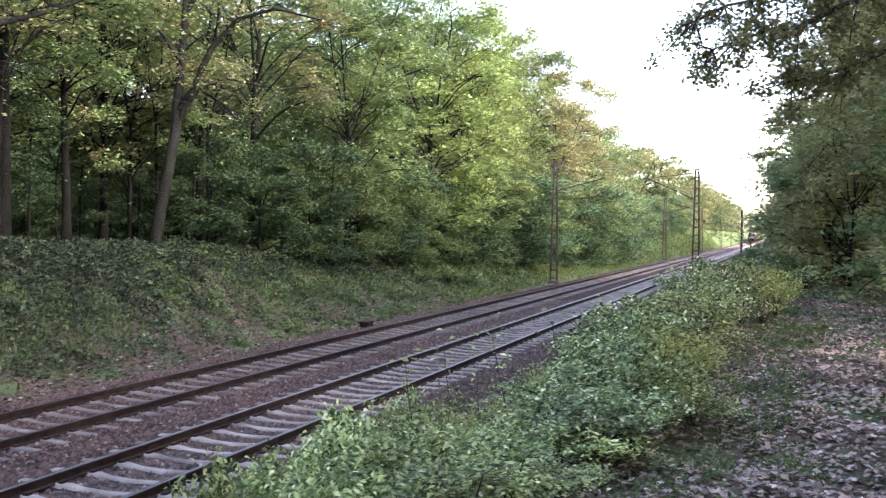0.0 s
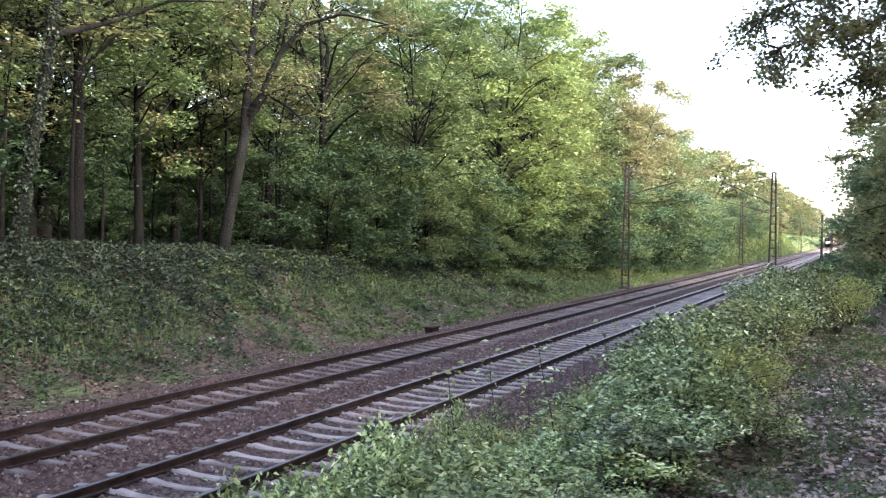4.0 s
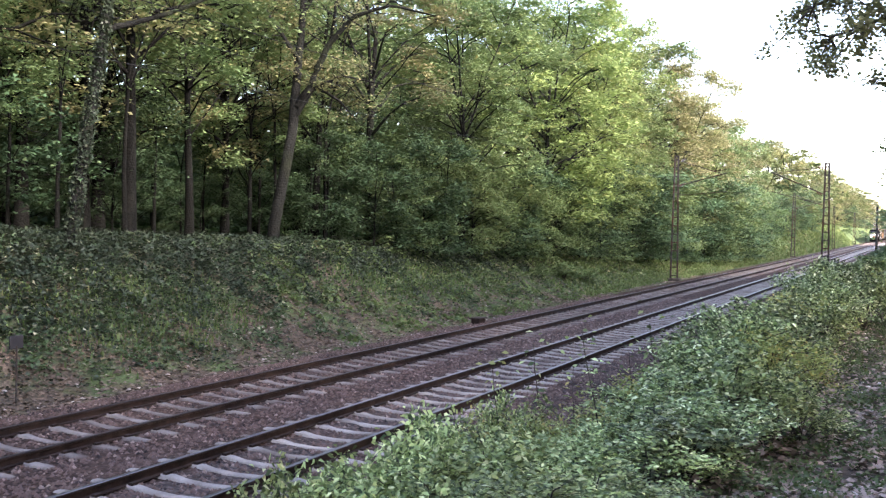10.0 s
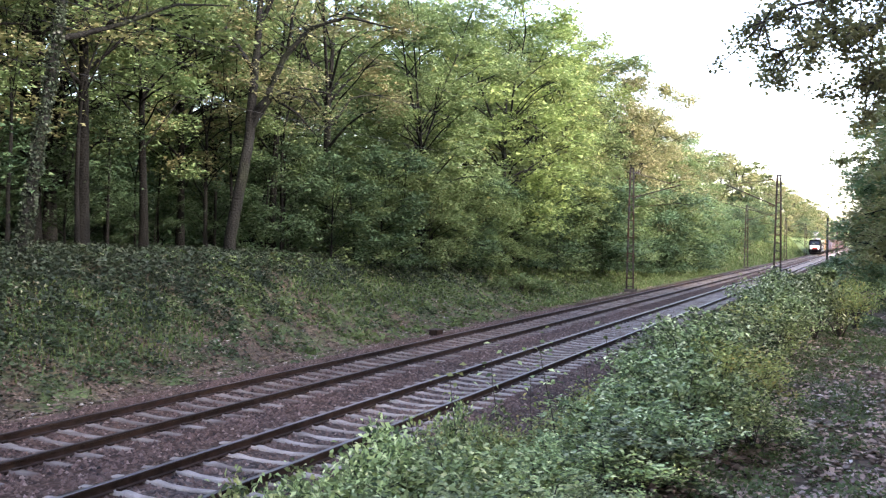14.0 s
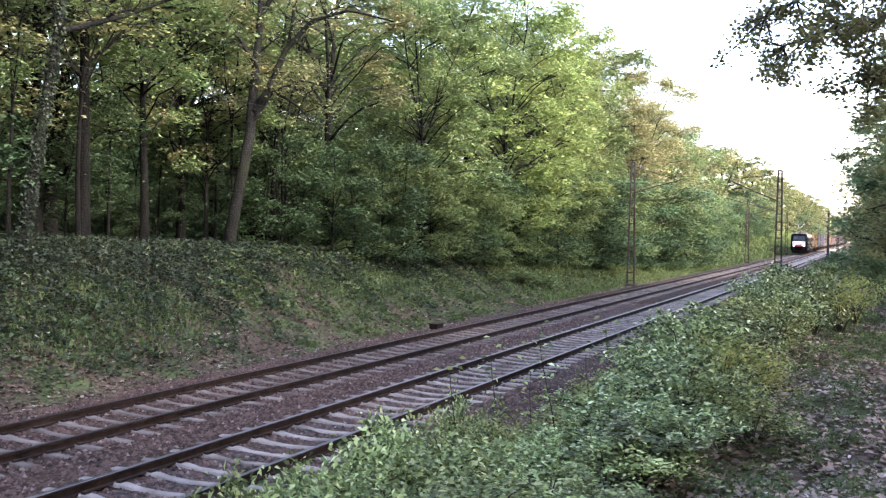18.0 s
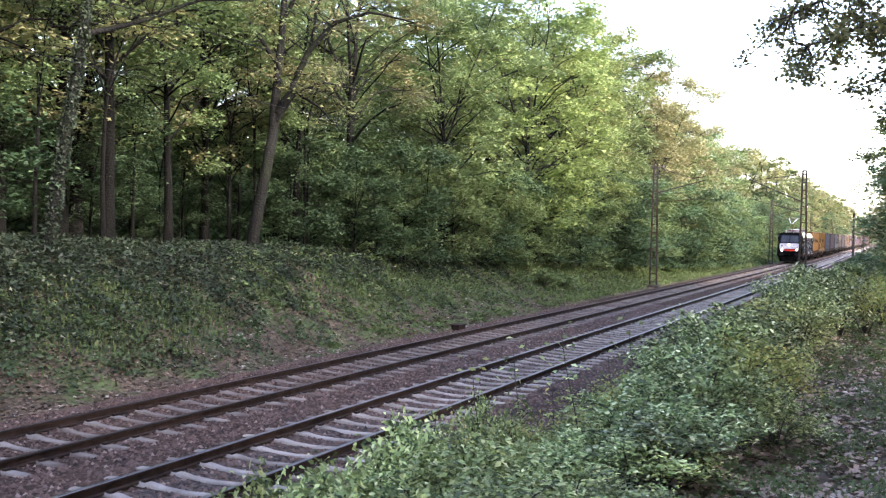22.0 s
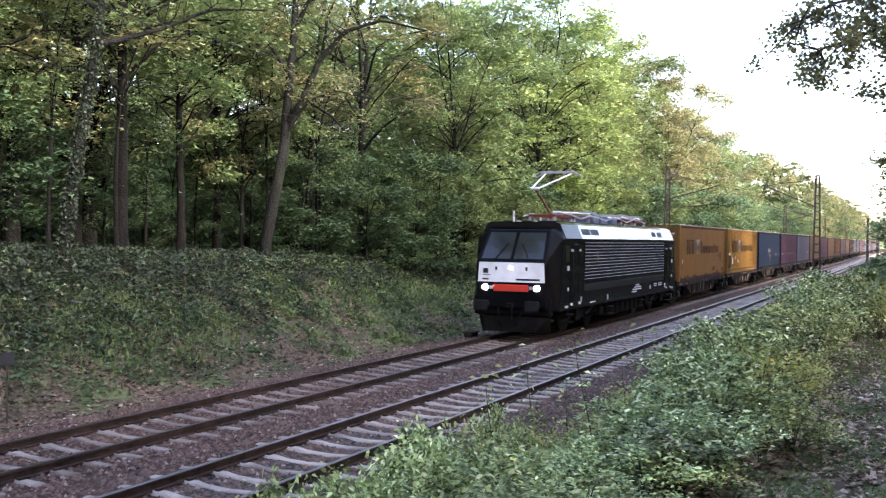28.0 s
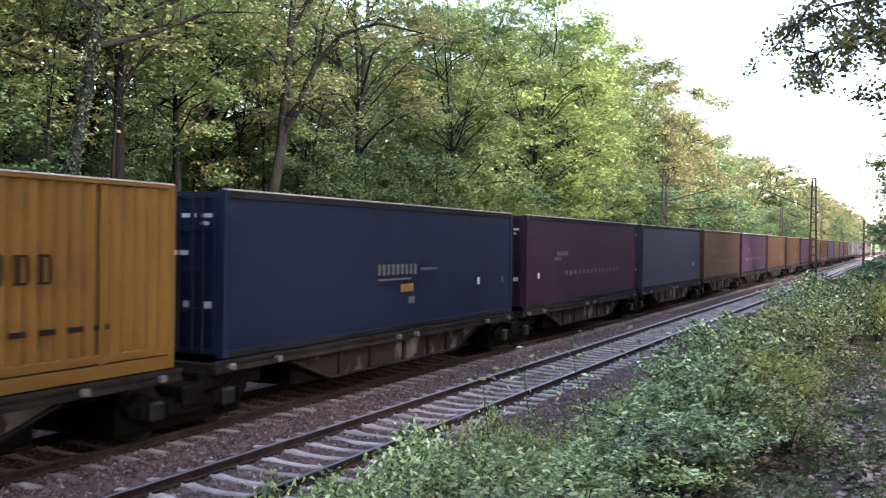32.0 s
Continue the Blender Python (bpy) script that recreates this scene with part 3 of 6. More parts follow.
    po[..., 2] += po[..., 0] * slope[:, None, 0] + po[..., 1] * slope[:, None, 1] - 0.22 * (po[..., 0] ** 2 + po[..., 1] ** 2)
    c = (centre[:, None] + po).reshape(-1, 3)
    c[:, 2] = np.maximum(c[:, 2], 0.25 + 0.2 * rng.random(len(c)))
    v, q = small_leaves(c, leaf, leaf * 0.72, rng, flat, 0.15)
    if core:
        k = np.repeat(np.arange(len(centres)), core * 2)
        off = rng.normal(0, 0.42, (len(k), 3)) * sizes[k][:, None] * [1, 1, 0.7]
        c = centres[k] + off
        c[:, 2] = np.maximum(c[:, 2], 0.4)
        big = small_leaves(c, lump * 0.27, lump * 0.21, rng, 0.6, 0.15)
        v, q = np.vstack([v, big[0]]), np.vstack([q, big[1] + len(v)])
    crown = mesh_of("crown", v, q, leaf_material)
    if not ivy:
        return wood, crown
    h = rng.random(ivy) * height * 0.62
    a = rng.uniform(0, 6.28, ivy)
    rr = np.interp(h, zs, rad) * rng.uniform(1.0, 1.45, ivy)
    c = np.stack([np.interp(h, zs, trunk[:, 0]) + np.cos(a) * rr, np.interp(h, zs, trunk[:, 1]) + np.sin(a) * rr, h], -1)
    v, q = leaves(c, 0.11, 0.085, rng, 1.2, 0.3)
    return wood, crown, mesh_of("ivy", v, q, M_IVY)


def plant(kind, x, y, scale, turn, label, category="tree", name="tree", group="", squash=1.0, sink=0.12):
    ob = new(name)
    ob.location = (x, y, float(ground_z(x, y)) - sink)
    ob.rotation_euler = (0, 0, turn)
    ob.scale = (scale * squash, scale * squash, scale)
    for part_name, data in zip(("trunk", "crown", "ivy"), kind):
        child(new(part_name, data), ob)
    return tagged(ob, label, category, group)


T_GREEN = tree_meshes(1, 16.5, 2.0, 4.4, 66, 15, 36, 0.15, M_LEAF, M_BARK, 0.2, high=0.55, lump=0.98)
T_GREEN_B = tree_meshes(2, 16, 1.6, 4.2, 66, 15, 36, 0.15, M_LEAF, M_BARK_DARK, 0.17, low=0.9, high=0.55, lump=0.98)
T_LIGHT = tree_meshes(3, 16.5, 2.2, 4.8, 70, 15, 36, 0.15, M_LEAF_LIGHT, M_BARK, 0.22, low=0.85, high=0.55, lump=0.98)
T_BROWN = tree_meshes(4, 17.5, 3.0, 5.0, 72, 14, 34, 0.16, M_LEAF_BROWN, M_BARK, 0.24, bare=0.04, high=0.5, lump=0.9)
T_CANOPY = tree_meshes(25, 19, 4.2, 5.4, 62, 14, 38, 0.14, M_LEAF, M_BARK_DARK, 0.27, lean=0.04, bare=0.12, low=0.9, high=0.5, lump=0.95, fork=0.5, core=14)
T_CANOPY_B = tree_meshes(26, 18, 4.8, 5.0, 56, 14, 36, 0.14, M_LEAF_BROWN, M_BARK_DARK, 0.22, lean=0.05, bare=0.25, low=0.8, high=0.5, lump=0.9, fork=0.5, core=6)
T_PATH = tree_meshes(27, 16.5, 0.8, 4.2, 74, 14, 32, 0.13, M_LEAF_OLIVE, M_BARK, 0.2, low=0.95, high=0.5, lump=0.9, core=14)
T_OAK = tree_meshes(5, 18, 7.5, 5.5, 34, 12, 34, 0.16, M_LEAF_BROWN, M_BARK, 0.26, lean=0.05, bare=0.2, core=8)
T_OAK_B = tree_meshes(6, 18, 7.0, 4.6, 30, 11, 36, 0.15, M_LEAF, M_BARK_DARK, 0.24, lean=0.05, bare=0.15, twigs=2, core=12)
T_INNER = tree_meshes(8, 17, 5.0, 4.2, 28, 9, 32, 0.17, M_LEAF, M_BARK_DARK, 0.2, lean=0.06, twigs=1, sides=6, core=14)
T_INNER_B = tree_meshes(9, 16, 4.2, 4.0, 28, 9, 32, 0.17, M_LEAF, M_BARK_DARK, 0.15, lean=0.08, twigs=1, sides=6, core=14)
T_UNDER = tree_meshes(10, 5.6, 0.5, 2.1, 30, 9, 24, 0.15, M_LEAF_SHADED, M_BARK_DARK, 0.06, lean=0.1, lump=0.55, low=0.95, high=0.6)
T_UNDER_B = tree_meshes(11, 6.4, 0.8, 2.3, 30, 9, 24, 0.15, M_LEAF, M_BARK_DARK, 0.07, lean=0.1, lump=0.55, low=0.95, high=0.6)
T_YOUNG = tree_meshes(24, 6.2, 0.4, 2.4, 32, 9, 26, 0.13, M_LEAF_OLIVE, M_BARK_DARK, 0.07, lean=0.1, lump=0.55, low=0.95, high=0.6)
T_SHADE = tree_meshes(20, 6.0, 1.0, 2.3, 18, 8, 42, 0.12, M_LEAF_SHADED, M_BARK_DARK, 0.05, lean=0.12, lump=0.6, low=0.9, twigs=1, sides=5, core=6)
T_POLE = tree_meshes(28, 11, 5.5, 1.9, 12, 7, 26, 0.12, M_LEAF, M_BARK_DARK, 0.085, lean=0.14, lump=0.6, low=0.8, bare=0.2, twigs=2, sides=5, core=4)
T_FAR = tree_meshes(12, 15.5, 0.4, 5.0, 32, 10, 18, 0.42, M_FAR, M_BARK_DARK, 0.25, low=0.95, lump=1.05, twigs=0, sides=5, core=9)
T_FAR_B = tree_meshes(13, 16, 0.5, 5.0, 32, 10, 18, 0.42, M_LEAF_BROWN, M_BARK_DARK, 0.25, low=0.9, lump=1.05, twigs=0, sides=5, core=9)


def limbed_tree(x, y, seed, limbs, leaf_material, label, spray_share, per_spray, ivy=0, bark=None, facing=0.4):
    """A tree at the wood's edge with drawn limbs: each is (radius, [(sideways, up), ...]); the first is the trunk."""
    r = np.random.default_rng(seed)
    ob = new("oak_tree")
    ob.location = (x, y, float(ground_z(x, y)) - 0.1)
    ob.rotation_euler = (0, 0, facing)
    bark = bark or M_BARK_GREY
    pieces, spots = [], []
    for k, (r0, pts) in enumerate(limbs):
        pts = np.array(pts, float)
        t = np.linspace(0, len(pts) - 1, 5 * len(pts))
        sx, sz = (np.interp(t, np.arange(len(pts)), pts[:, a]) for a in (0, 1))
        out = (0.0 if k == 0 else r.uniform(-0.5, 0.3)) * np.linspace(0, 1, len(t)) * (sz[-1] - sz[0] + abs(sx[-1] - sx[0])) * 0.4
        line = np.stack([sx, out, sz], -1) + np.cumsum(r.normal(0, 0.018, (len(t), 3)), axis=0) * [1, 1, 0.4]
        u = np.linspace(0, 1, len(t))
        rad = r0 * (1 - 0.82 * u ** (1.1 if k else 1.4))
        if k == 0:
            rad[:3] *= [1.75, 1.35, 1.12]
            trunk, trunk_rad = line, rad
        pieces.append(tube(line, rad, 9 if k == 0 else 6))
        for j in range(16 if k == 0 else 12):
            i = int(r.integers(len(t) // (2 if k == 0 else 4), len(t)))
            way = np.array([r.normal(0, 0.8), r.normal(0, 0.8), r.uniform(-0.1, 0.9)]) * r.uniform(0.5, 1.3)
            b = line[i] + way * 0.5 + r.normal(0, 0.08, 3)
            e = line[i] + way + [0, 0, 0.15]
            pieces.append(tube(np.stack([line[i], b, e]), [max(rad[i] * 0.35, 0.012), 0.014, 0.006], 4))
            for f in range(2):
                g = e + r.normal(0, 0.4, 3)
                pieces.append(tube(np.stack([b, (b + g) / 2 + r.normal(0, 0.05, 3), g]), [0.012, 0.008, 0.004], 3))
                if r.random() < spray_share:
                    spots.append(g)
            if r.random() < spray_share:
                spots.append(e)
    v, q = merge(pieces)
    child(new("trunk", mesh_of("trunk", v, q, bark, smooth_faces=True)), ob)
    spots = np.array(spots)
    c = np.repeat(spots, per_spray, 0) + r.normal(0, 1, (len(spots) * per_spray, 3)) * [0.36, 0.36, 0.14]
    v, q = small_leaves(c, 0.12, 0.08, r, 0.45, 0.2)
    child(new("crown", mesh_of("crown", v, q, leaf_material)), ob)
    if ivy:
        i = r.integers(0, int(len(trunk) * 0.85), ivy)
        a = r.uniform(0, 6.28, ivy)
        rr = trunk_rad[i] * r.uniform(1.0, 1.35, ivy)
        c = trunk[i] + np.stack([np.cos(a) * rr, np.sin(a) * rr, r.uniform(-0.35, 0.35, ivy)], -1)
        v, q = leaves(c, 0.095, 0.08, r, 1.2, 0.3)
        child(new("ivy", mesh_of("ivy", v, q, M_IVY)), ob)
    return tagged(ob, label, "tree")


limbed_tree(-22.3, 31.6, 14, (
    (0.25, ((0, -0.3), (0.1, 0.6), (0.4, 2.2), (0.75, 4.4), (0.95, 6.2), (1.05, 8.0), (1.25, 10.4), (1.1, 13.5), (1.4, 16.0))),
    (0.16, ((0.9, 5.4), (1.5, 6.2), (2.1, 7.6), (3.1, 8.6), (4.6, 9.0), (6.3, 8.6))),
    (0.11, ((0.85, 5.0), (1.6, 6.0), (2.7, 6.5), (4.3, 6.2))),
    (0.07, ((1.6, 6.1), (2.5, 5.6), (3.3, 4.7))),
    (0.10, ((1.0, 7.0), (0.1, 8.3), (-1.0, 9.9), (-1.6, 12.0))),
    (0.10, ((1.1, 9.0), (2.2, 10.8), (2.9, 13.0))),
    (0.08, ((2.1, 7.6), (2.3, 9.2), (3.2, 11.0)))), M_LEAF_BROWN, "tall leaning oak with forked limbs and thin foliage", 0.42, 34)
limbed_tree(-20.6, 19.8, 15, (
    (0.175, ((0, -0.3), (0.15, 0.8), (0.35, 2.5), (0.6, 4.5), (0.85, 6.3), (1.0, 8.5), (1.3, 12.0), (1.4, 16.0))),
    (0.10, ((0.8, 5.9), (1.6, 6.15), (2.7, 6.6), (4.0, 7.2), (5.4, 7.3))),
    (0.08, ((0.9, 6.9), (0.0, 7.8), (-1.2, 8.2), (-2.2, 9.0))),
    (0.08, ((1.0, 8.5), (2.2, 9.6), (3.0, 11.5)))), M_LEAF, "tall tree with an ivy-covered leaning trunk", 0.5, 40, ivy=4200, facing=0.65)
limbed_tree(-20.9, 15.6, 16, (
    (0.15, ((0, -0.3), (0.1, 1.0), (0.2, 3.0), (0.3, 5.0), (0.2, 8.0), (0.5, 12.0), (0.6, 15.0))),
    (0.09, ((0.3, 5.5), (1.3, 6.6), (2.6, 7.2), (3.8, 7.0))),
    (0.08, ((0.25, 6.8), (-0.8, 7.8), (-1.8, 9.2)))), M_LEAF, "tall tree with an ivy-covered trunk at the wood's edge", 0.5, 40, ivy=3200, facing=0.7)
for x, y, sc, turn in ((-23.2, 24.9, 0.95, 4.0), (-25.5, 25.2, 1.0, 1.0), (-27.0, 21.5, 0.9, 2.0), (-24.8, 29.8, 0.75, 3.0), (-26.0, 33.5, 0.7, 4.0), (-24.5, 38.0, 0.85, 5.0), (-27.5, 16.5, 1.0, 0.5), (-25.0, 11.5, 0.9, 1.5)):
    plant(T_OAK_B, x, y, sc, turn, "dark-stemmed tree just inside the wood", group="inner forest trees")
for i, (x, y, sc) in enumerate(((-25.2, 8.0, 1.0), (-24.6, 17.5, 1.0), (-26.5, 23.5, 1.05), (-29.5, 14.0, 1.05), (-28.6, 29.0, 1.0), (-26.8, 34.5, 0.9), (-31.0, 20.0, 1.0), (-32.5, 33.0, 1.0), (-34.0, 9.0, 1.0), (-36.0, 25.0, 0.9), (-28.8, 43.0, 0.85), (-30.0, 3.0, 1.0))):
    plant(T_CANOPY_B if i % 3 == 2 else T_CANOPY, x, y, sc, i * 1.9, "tall leafy tree whose low boughs roof the wood", group="canopy trees")

# unseen trees on both sides, added to block sky and sun from the bank
for i, (x, y, sc) in enumerate(((6.5, 1.5, 1.0), (7.5, -6.0, 1.05), (8.5, -14.0, 1.0), (6.0, -24.0, 1.0), (12.5, -2.0, 1.1), (12.0, 16.0, 1.1), (15.0, 4.0, 1.15), (-22.5, -3.0, 1.0), (-23.5, -11.0, 1.05), (-22.0, -20.0, 1.0), (-28.0, -7.0, 1.1))):
    plant(T_CANOPY_B if i % 2 else T_CANOPY, x, y, sc, i * 2.3, "unseen tall leafy tree added to shade the line and bank", group="trees behind the path")

GREEN_TREE = "deciduous tree in fresh green leaf at the wood's edge"
LIGHT_TREE = "tree in bright yellow-green spring leaf beside the line"
BROWN_TREE = "oak with brownish young leaves at the wood's edge"
UNDER_TREE = "dark green understorey sapling on the wood's edge"
for kind, x, y, s, turn, label in (
        (T_OAK, -22.0, 38.5, 0.9, 0.4, BROWN_TREE),
        (T_GREEN, -20.8, 46.0, 0.84, 1.9, GREEN_TREE),
        (T_GREEN_B, -23.5, 52.0, 1.05, 4.1, GREEN_TREE),
        (T_LIGHT, -20.3, 57.0, 1.0, 0.9, LIGHT_TREE),
        (T_LIGHT, -21.0, 66.0, 0.95, 3.3, LIGHT_TREE),
        (T_GREEN, -24.5, 61.0, 1.0, 5.0, GREEN_TREE),
        (T_GREEN_B, -21.8, 76.0, 1.06, 2.2, GREEN_TREE),
        (T_BROWN, -22.0, 86.0, 1.06, 1.0, BROWN_TREE),
        (T_BROWN, -21.0, 95.0, 1.03, 4.0, BROWN_TREE),
        (T_BROWN, -20.8, 104.0, 0.95, 0.2, BROWN_TREE),
        (T_GREEN_B, -21.0, 113.0, 0.98, 3.0, GREEN_TREE),
        (T_BROWN, -20.8, 121.0, 0.9, 2.0, BROWN_TREE),
        (T_BROWN, -26.5, 81.0, 1.15, 2.7, BROWN_TREE),
        (T_GREEN, -27.0, 91.0, 1.2, 0.7, GREEN_TREE),
        (T_BROWN, -26.5, 100.0, 1.2, 5.5, BROWN_TREE),
        (T_LIGHT, -26.0, 109.0, 1.1, 1.4, LIGHT_TREE),
        (T_GREEN_B, -26.5, 71.0, 1.1, 3.9, GREEN_TREE),
        (T_GREEN, -21.0, 130.0, 0.94, 5.2, GREEN_TREE)):
    plant(kind, x, y, s, turn, label, group="trees along the cutting")

rng = np.random.default_rng(21)
for kind, x, y, s in ((T_UNDER, -21.6, 34.2, 0.8), (T_UNDER, -20.6, 36.5, 0.8), (T_UNDER_B, -20.8, 47.5, 0.9), (T_UNDER, -19.8, 57.5, 0.9), (T_UNDER_B, -20.2, 59.5, 0.9), (T_UNDER, -19.6, 68.0, 0.9), (T_UNDER, -19.0, 72.5, 1.0), (T_UNDER_B, -18.8, 78.0, 1.0), (T_UNDER, -18.6, 84.5, 1.0), (T_UNDER, -18.4, 91.0, 1.1), (T_UNDER_B, -18.4, 97.0, 1.1), (T_UNDER, -18.4, 103.5, 1.2), (T_UNDER, -18.6, 110.5, 1.2), (T_UNDER_B, -19.0, 117.5, 1.15), (T_UNDER, -18.6, 121.5, 1.1), (T_UNDER_B, -18.9, 126.0, 1.1), (T_UNDER, -19.6, 131.0, 1.0), (T_UNDER, -20.0, 40.0, 0.95), (T_UNDER_B, -20.4, 43.0, 0.9), (T_UNDER, -19.8, 49.5, 0.9), (T_UNDER_B, -19.6, 53.5, 0.8), (T_UNDER_B, -20.4, 38.2, 0.7), (T_UNDER_B, -19.9, 45.2, 0.75), (T_UNDER_B, -19.5, 51.5, 0.7), (T_UNDER_B, -19.4, 56.0, 0.75),
                      (T_UNDER, -19.4, 61.0, 0.85), (T_UNDER_B, -19.2, 65.0, 0.9), (T_UNDER, -18.8, 70.0, 1.0), (T_UNDER, -18.6, 75.0, 1.05), (T_UNDER_B, -18.4, 81.0, 1.0),
                      (T_UNDER, -18.2, 88.0, 1.1), (T_UNDER, -18.0, 94.0, 1.15), (T_UNDER_B, -18.2, 100.0, 1.2), (T_UNDER, -18.2, 107.0, 1.25), (T_UNDER_B, -18.6, 114.0, 1.1)):
    plant(kind, x, y, s * (1.0 if y < 60 else 1.22), rng.uniform(0, 6.28), UNDER_TREE, "sapling", "sapling", "saplings along the wood's edge")

for i in range(12):
    plant((T_UNDER, T_UNDER, T_UNDER_B)[i % 3], -19.6 + rng.uniform(-0.6, 0.6), 127 + i * 8.5 + rng.uniform(-2, 2), rng.uniform(1.1, 1.5), rng.uniform(0, 6.28), UNDER_TREE, "sapling", "sapling", "saplings along the wood's edge")

# inner wood: tall bare stems, then saplings between them
for i in range(54):
    y = rng.uniform(-4, 125)
    x = -23.5 - rng.uniform(0, 1) ** 1.2 * 38
    plant((T_INNER, T_INNER_B, T_OAK_B)[i % 3], x, y, rng.uniform(0.8, 1.05) * (1.0 if y < 32 or y > 60 else 0.85), rng.uniform(0, 6.28), "slender forest tree inside the shady wood", group="inner forest trees", squash=rng.uniform(0.9, 1.2))
for i in range(44):
    y = rng.uniform(2, 62)
    x = -24.8 - rng.uniform(0, 1) * 16
    plant(T_SHADE, x, y, rng.uniform(0.6, 1.25), rng.uniform(0, 6.28), "leafy sapling in the shade of the wood", "sapling", "sapling", "saplings inside the wood")

pole_rng = np.random.default_rng(29)
for i in range(46):
    y = pole_rng.uniform(8, 64)
    plant(T_POLE, -22.6 - 9 * pole_rng.random() ** 1.3, y, pole_rng.uniform(0.65, 1.15), pole_rng.uniform(0, 6.28), "thin dark crooked stem inside the shady wood", group="thin stems in the wood")

# further trees on both sides of the cutting
plant(T_SHADE, -15.6, 305.0, 1.8, 1.0, "dark round tree standing alone beside the far line", group="distant trees")
for i in range(36):
    y = 128 + i * 11.5 + rng.uniform(-2, 2)
    plant((T_FAR, T_FAR_B, T_FAR)[i % 3], -22.5 + rng.uniform(-1.5, 1.0) - (2.5 if y < 150 else 0), y, rng.uniform(0.8, 0.98), rng.uniform(0, 6.28), "distant leafy tree above the cutting", group="distant trees")
for i in range(26):
    plant((T_FAR_B, T_FAR)[i % 2], 6.0 + rng.uniform(-1, 1.5), 64 + i * 7.6 + rng.uniform(-2, 2), rng.uniform(0.9, 1.1), rng.uniform(0, 6.28), "distant leafy tree beside the path", group="distant trees")
# The enlarged trees at x 11 to 13 are added to block the sun.
for kind, x, y, s, turn in ((T_PATH, 6.2, 21.0, 1.0, 2.0), (T_PATH, 5.2, 28.0, 0.9, 1.0), (T_PATH, 5.0, 35.5, 0.95, 3.3), (T_PATH, 4.8, 43.0, 0.9, 0.3), (T_PATH, 5.2, 51.0, 1.0, 5.3), (T_PATH, 4.6, 60.0, 1.0, 2.9), (T_INNER, 9.0, 27.0, 1.0, 4.0), (T_INNER, 9.5, 38.0, 1.0, 2.5), (T_OAK, 8.0, 14.0, 1.0, 0.0), (T_OAK, 7.0, -6.0, 1.0, 2.0), (T_INNER, 12.0, 4.0, 1.0, 1.0), (T_OAK_B, 10.0, -18.0, 1.0, 3.0), (T_INNER_B, 9.0, 48.0, 1.0, 1.2), (T_INNER, 9.5, 58.0, 1.05, 3.2), (T_INNER, 11.0, 16.0, 1.35, 2.2), (T_INNER_B, 13.0, 25.0, 1.45, 0.2), (T_INNER, 12.0, 33.0, 1.45, 1.2), (T_INNER_B, 13.0, 42.0, 1.4, 2.9), (T_INNER, 12.5, 50.0, 1.3, 4.4)):
    plant(kind, x, y, s, turn, "leafy tree hanging over the woodland path", group="trees beside the path")

for i in range(14):
    plant((T_YOUNG, T_UNDER_B, T_YOUNG)[i % 3], 1.9 + rng.uniform(-0.9, 1.6), 33 + i * 3.4 + rng.uniform(-1, 1), rng.uniform(0.7, 1.05), rng.uniform(0, 6.28), "olive-leaved sapling leaning over the woodland path", "sapling", "sapling", "saplings beside the path")
for i in range(11):
    plant((T_YOUNG, T_UNDER_B)[i % 2], 4.2 + rng.uniform(-0.5, 0.9), 19 + i * 5.2 + rng.uniform(-1, 1), rng.uniform(0.7, 1.0), rng.uniform(0, 6.28), "dark green sapling beside the woodland path", "sapling", "sapling", "saplings beside the path")


def wood_mass(name, n, x_range, y_range, top, leaf, material, label, seed, power=1.25):
    """The leafy depth of the wood behind the trees that stand out."""
    r = np.random.default_rng(seed)
    x, y = r.uniform(*x_range, n), r.uniform(*y_range, n)
    base = np.where(x < -10, bank_top(y), 1.7)
    # Height added right of the path so the line and left bank are shaded.
    tall = np.where(x > 0, np.where(y < 33, 2.35, np.where(y < 52, 1.7, 1.25)), 1.0)
    z = base + top * tall * r.random(n) ** power * (0.75 + 0.25 * sway(x, y, 4.0))
    v, q = leaves(np.stack([x, y, z], -1), leaf, leaf * 0.65, r, 0.8)
    tagged(new(name, mesh_of(name, v, q, material)), label, "woods", kind="stuff")


wood_mass("deep_woods", 56000, (-66, -44), (-25, 140), 14, 1.05, M_LEAF_SHADED, "dense dark green depth of the wood", 91, 1.15)
wood_mass("wood_canopy", 26000, (-44, -29), (-10, 80), 12, 0.34, M_LEAF_SHADED, "leafy canopy of the wood", 95, 0.9)
# Leaf layer added above the wood, mostly out of view, to block skylight.
r = np.random.default_rng(97)
roof_x, roof_y = r.uniform(-68, -24.0, 64000), r.uniform(-25, 130, 64000)
v, q = small_leaves(np.stack([roof_x, roof_y, bank_top(roof_y) + 11.5 + 0.2 * (-26 - roof_x) + 3.0 * sway(roof_x, roof_y, 3.0) + r.uniform(-1.5, 1.5, 64000)], -1), 0.6, 0.42, r, 0.5)
tagged(new("wood_roof", mesh_of("wood_roof", v, q, M_LEAF)), "leaf layer added over the wood to block skylight", "woods", kind="stuff")
wood_mass("far_woods", 14000, (-60, -28), (130, 520), 13, 1.1, M_FAR, "leafy distant woods above the cutting", 92)
wood_mass("path_woods", 56000, (11, 28), (-60, 260), 15, 0.8, M_LEAF_OLIVE, "dense leafy wood beside the path", 93, 1.0)
# Unseen leafy mass added to keep sun off the left bank.
wood_mass("woods_behind", 9000, (16, 36), (-70, 8), 9, 1.2, M_LEAF_SHADED, "unseen leafy mass added to shade the left bank", 96, 0.8)
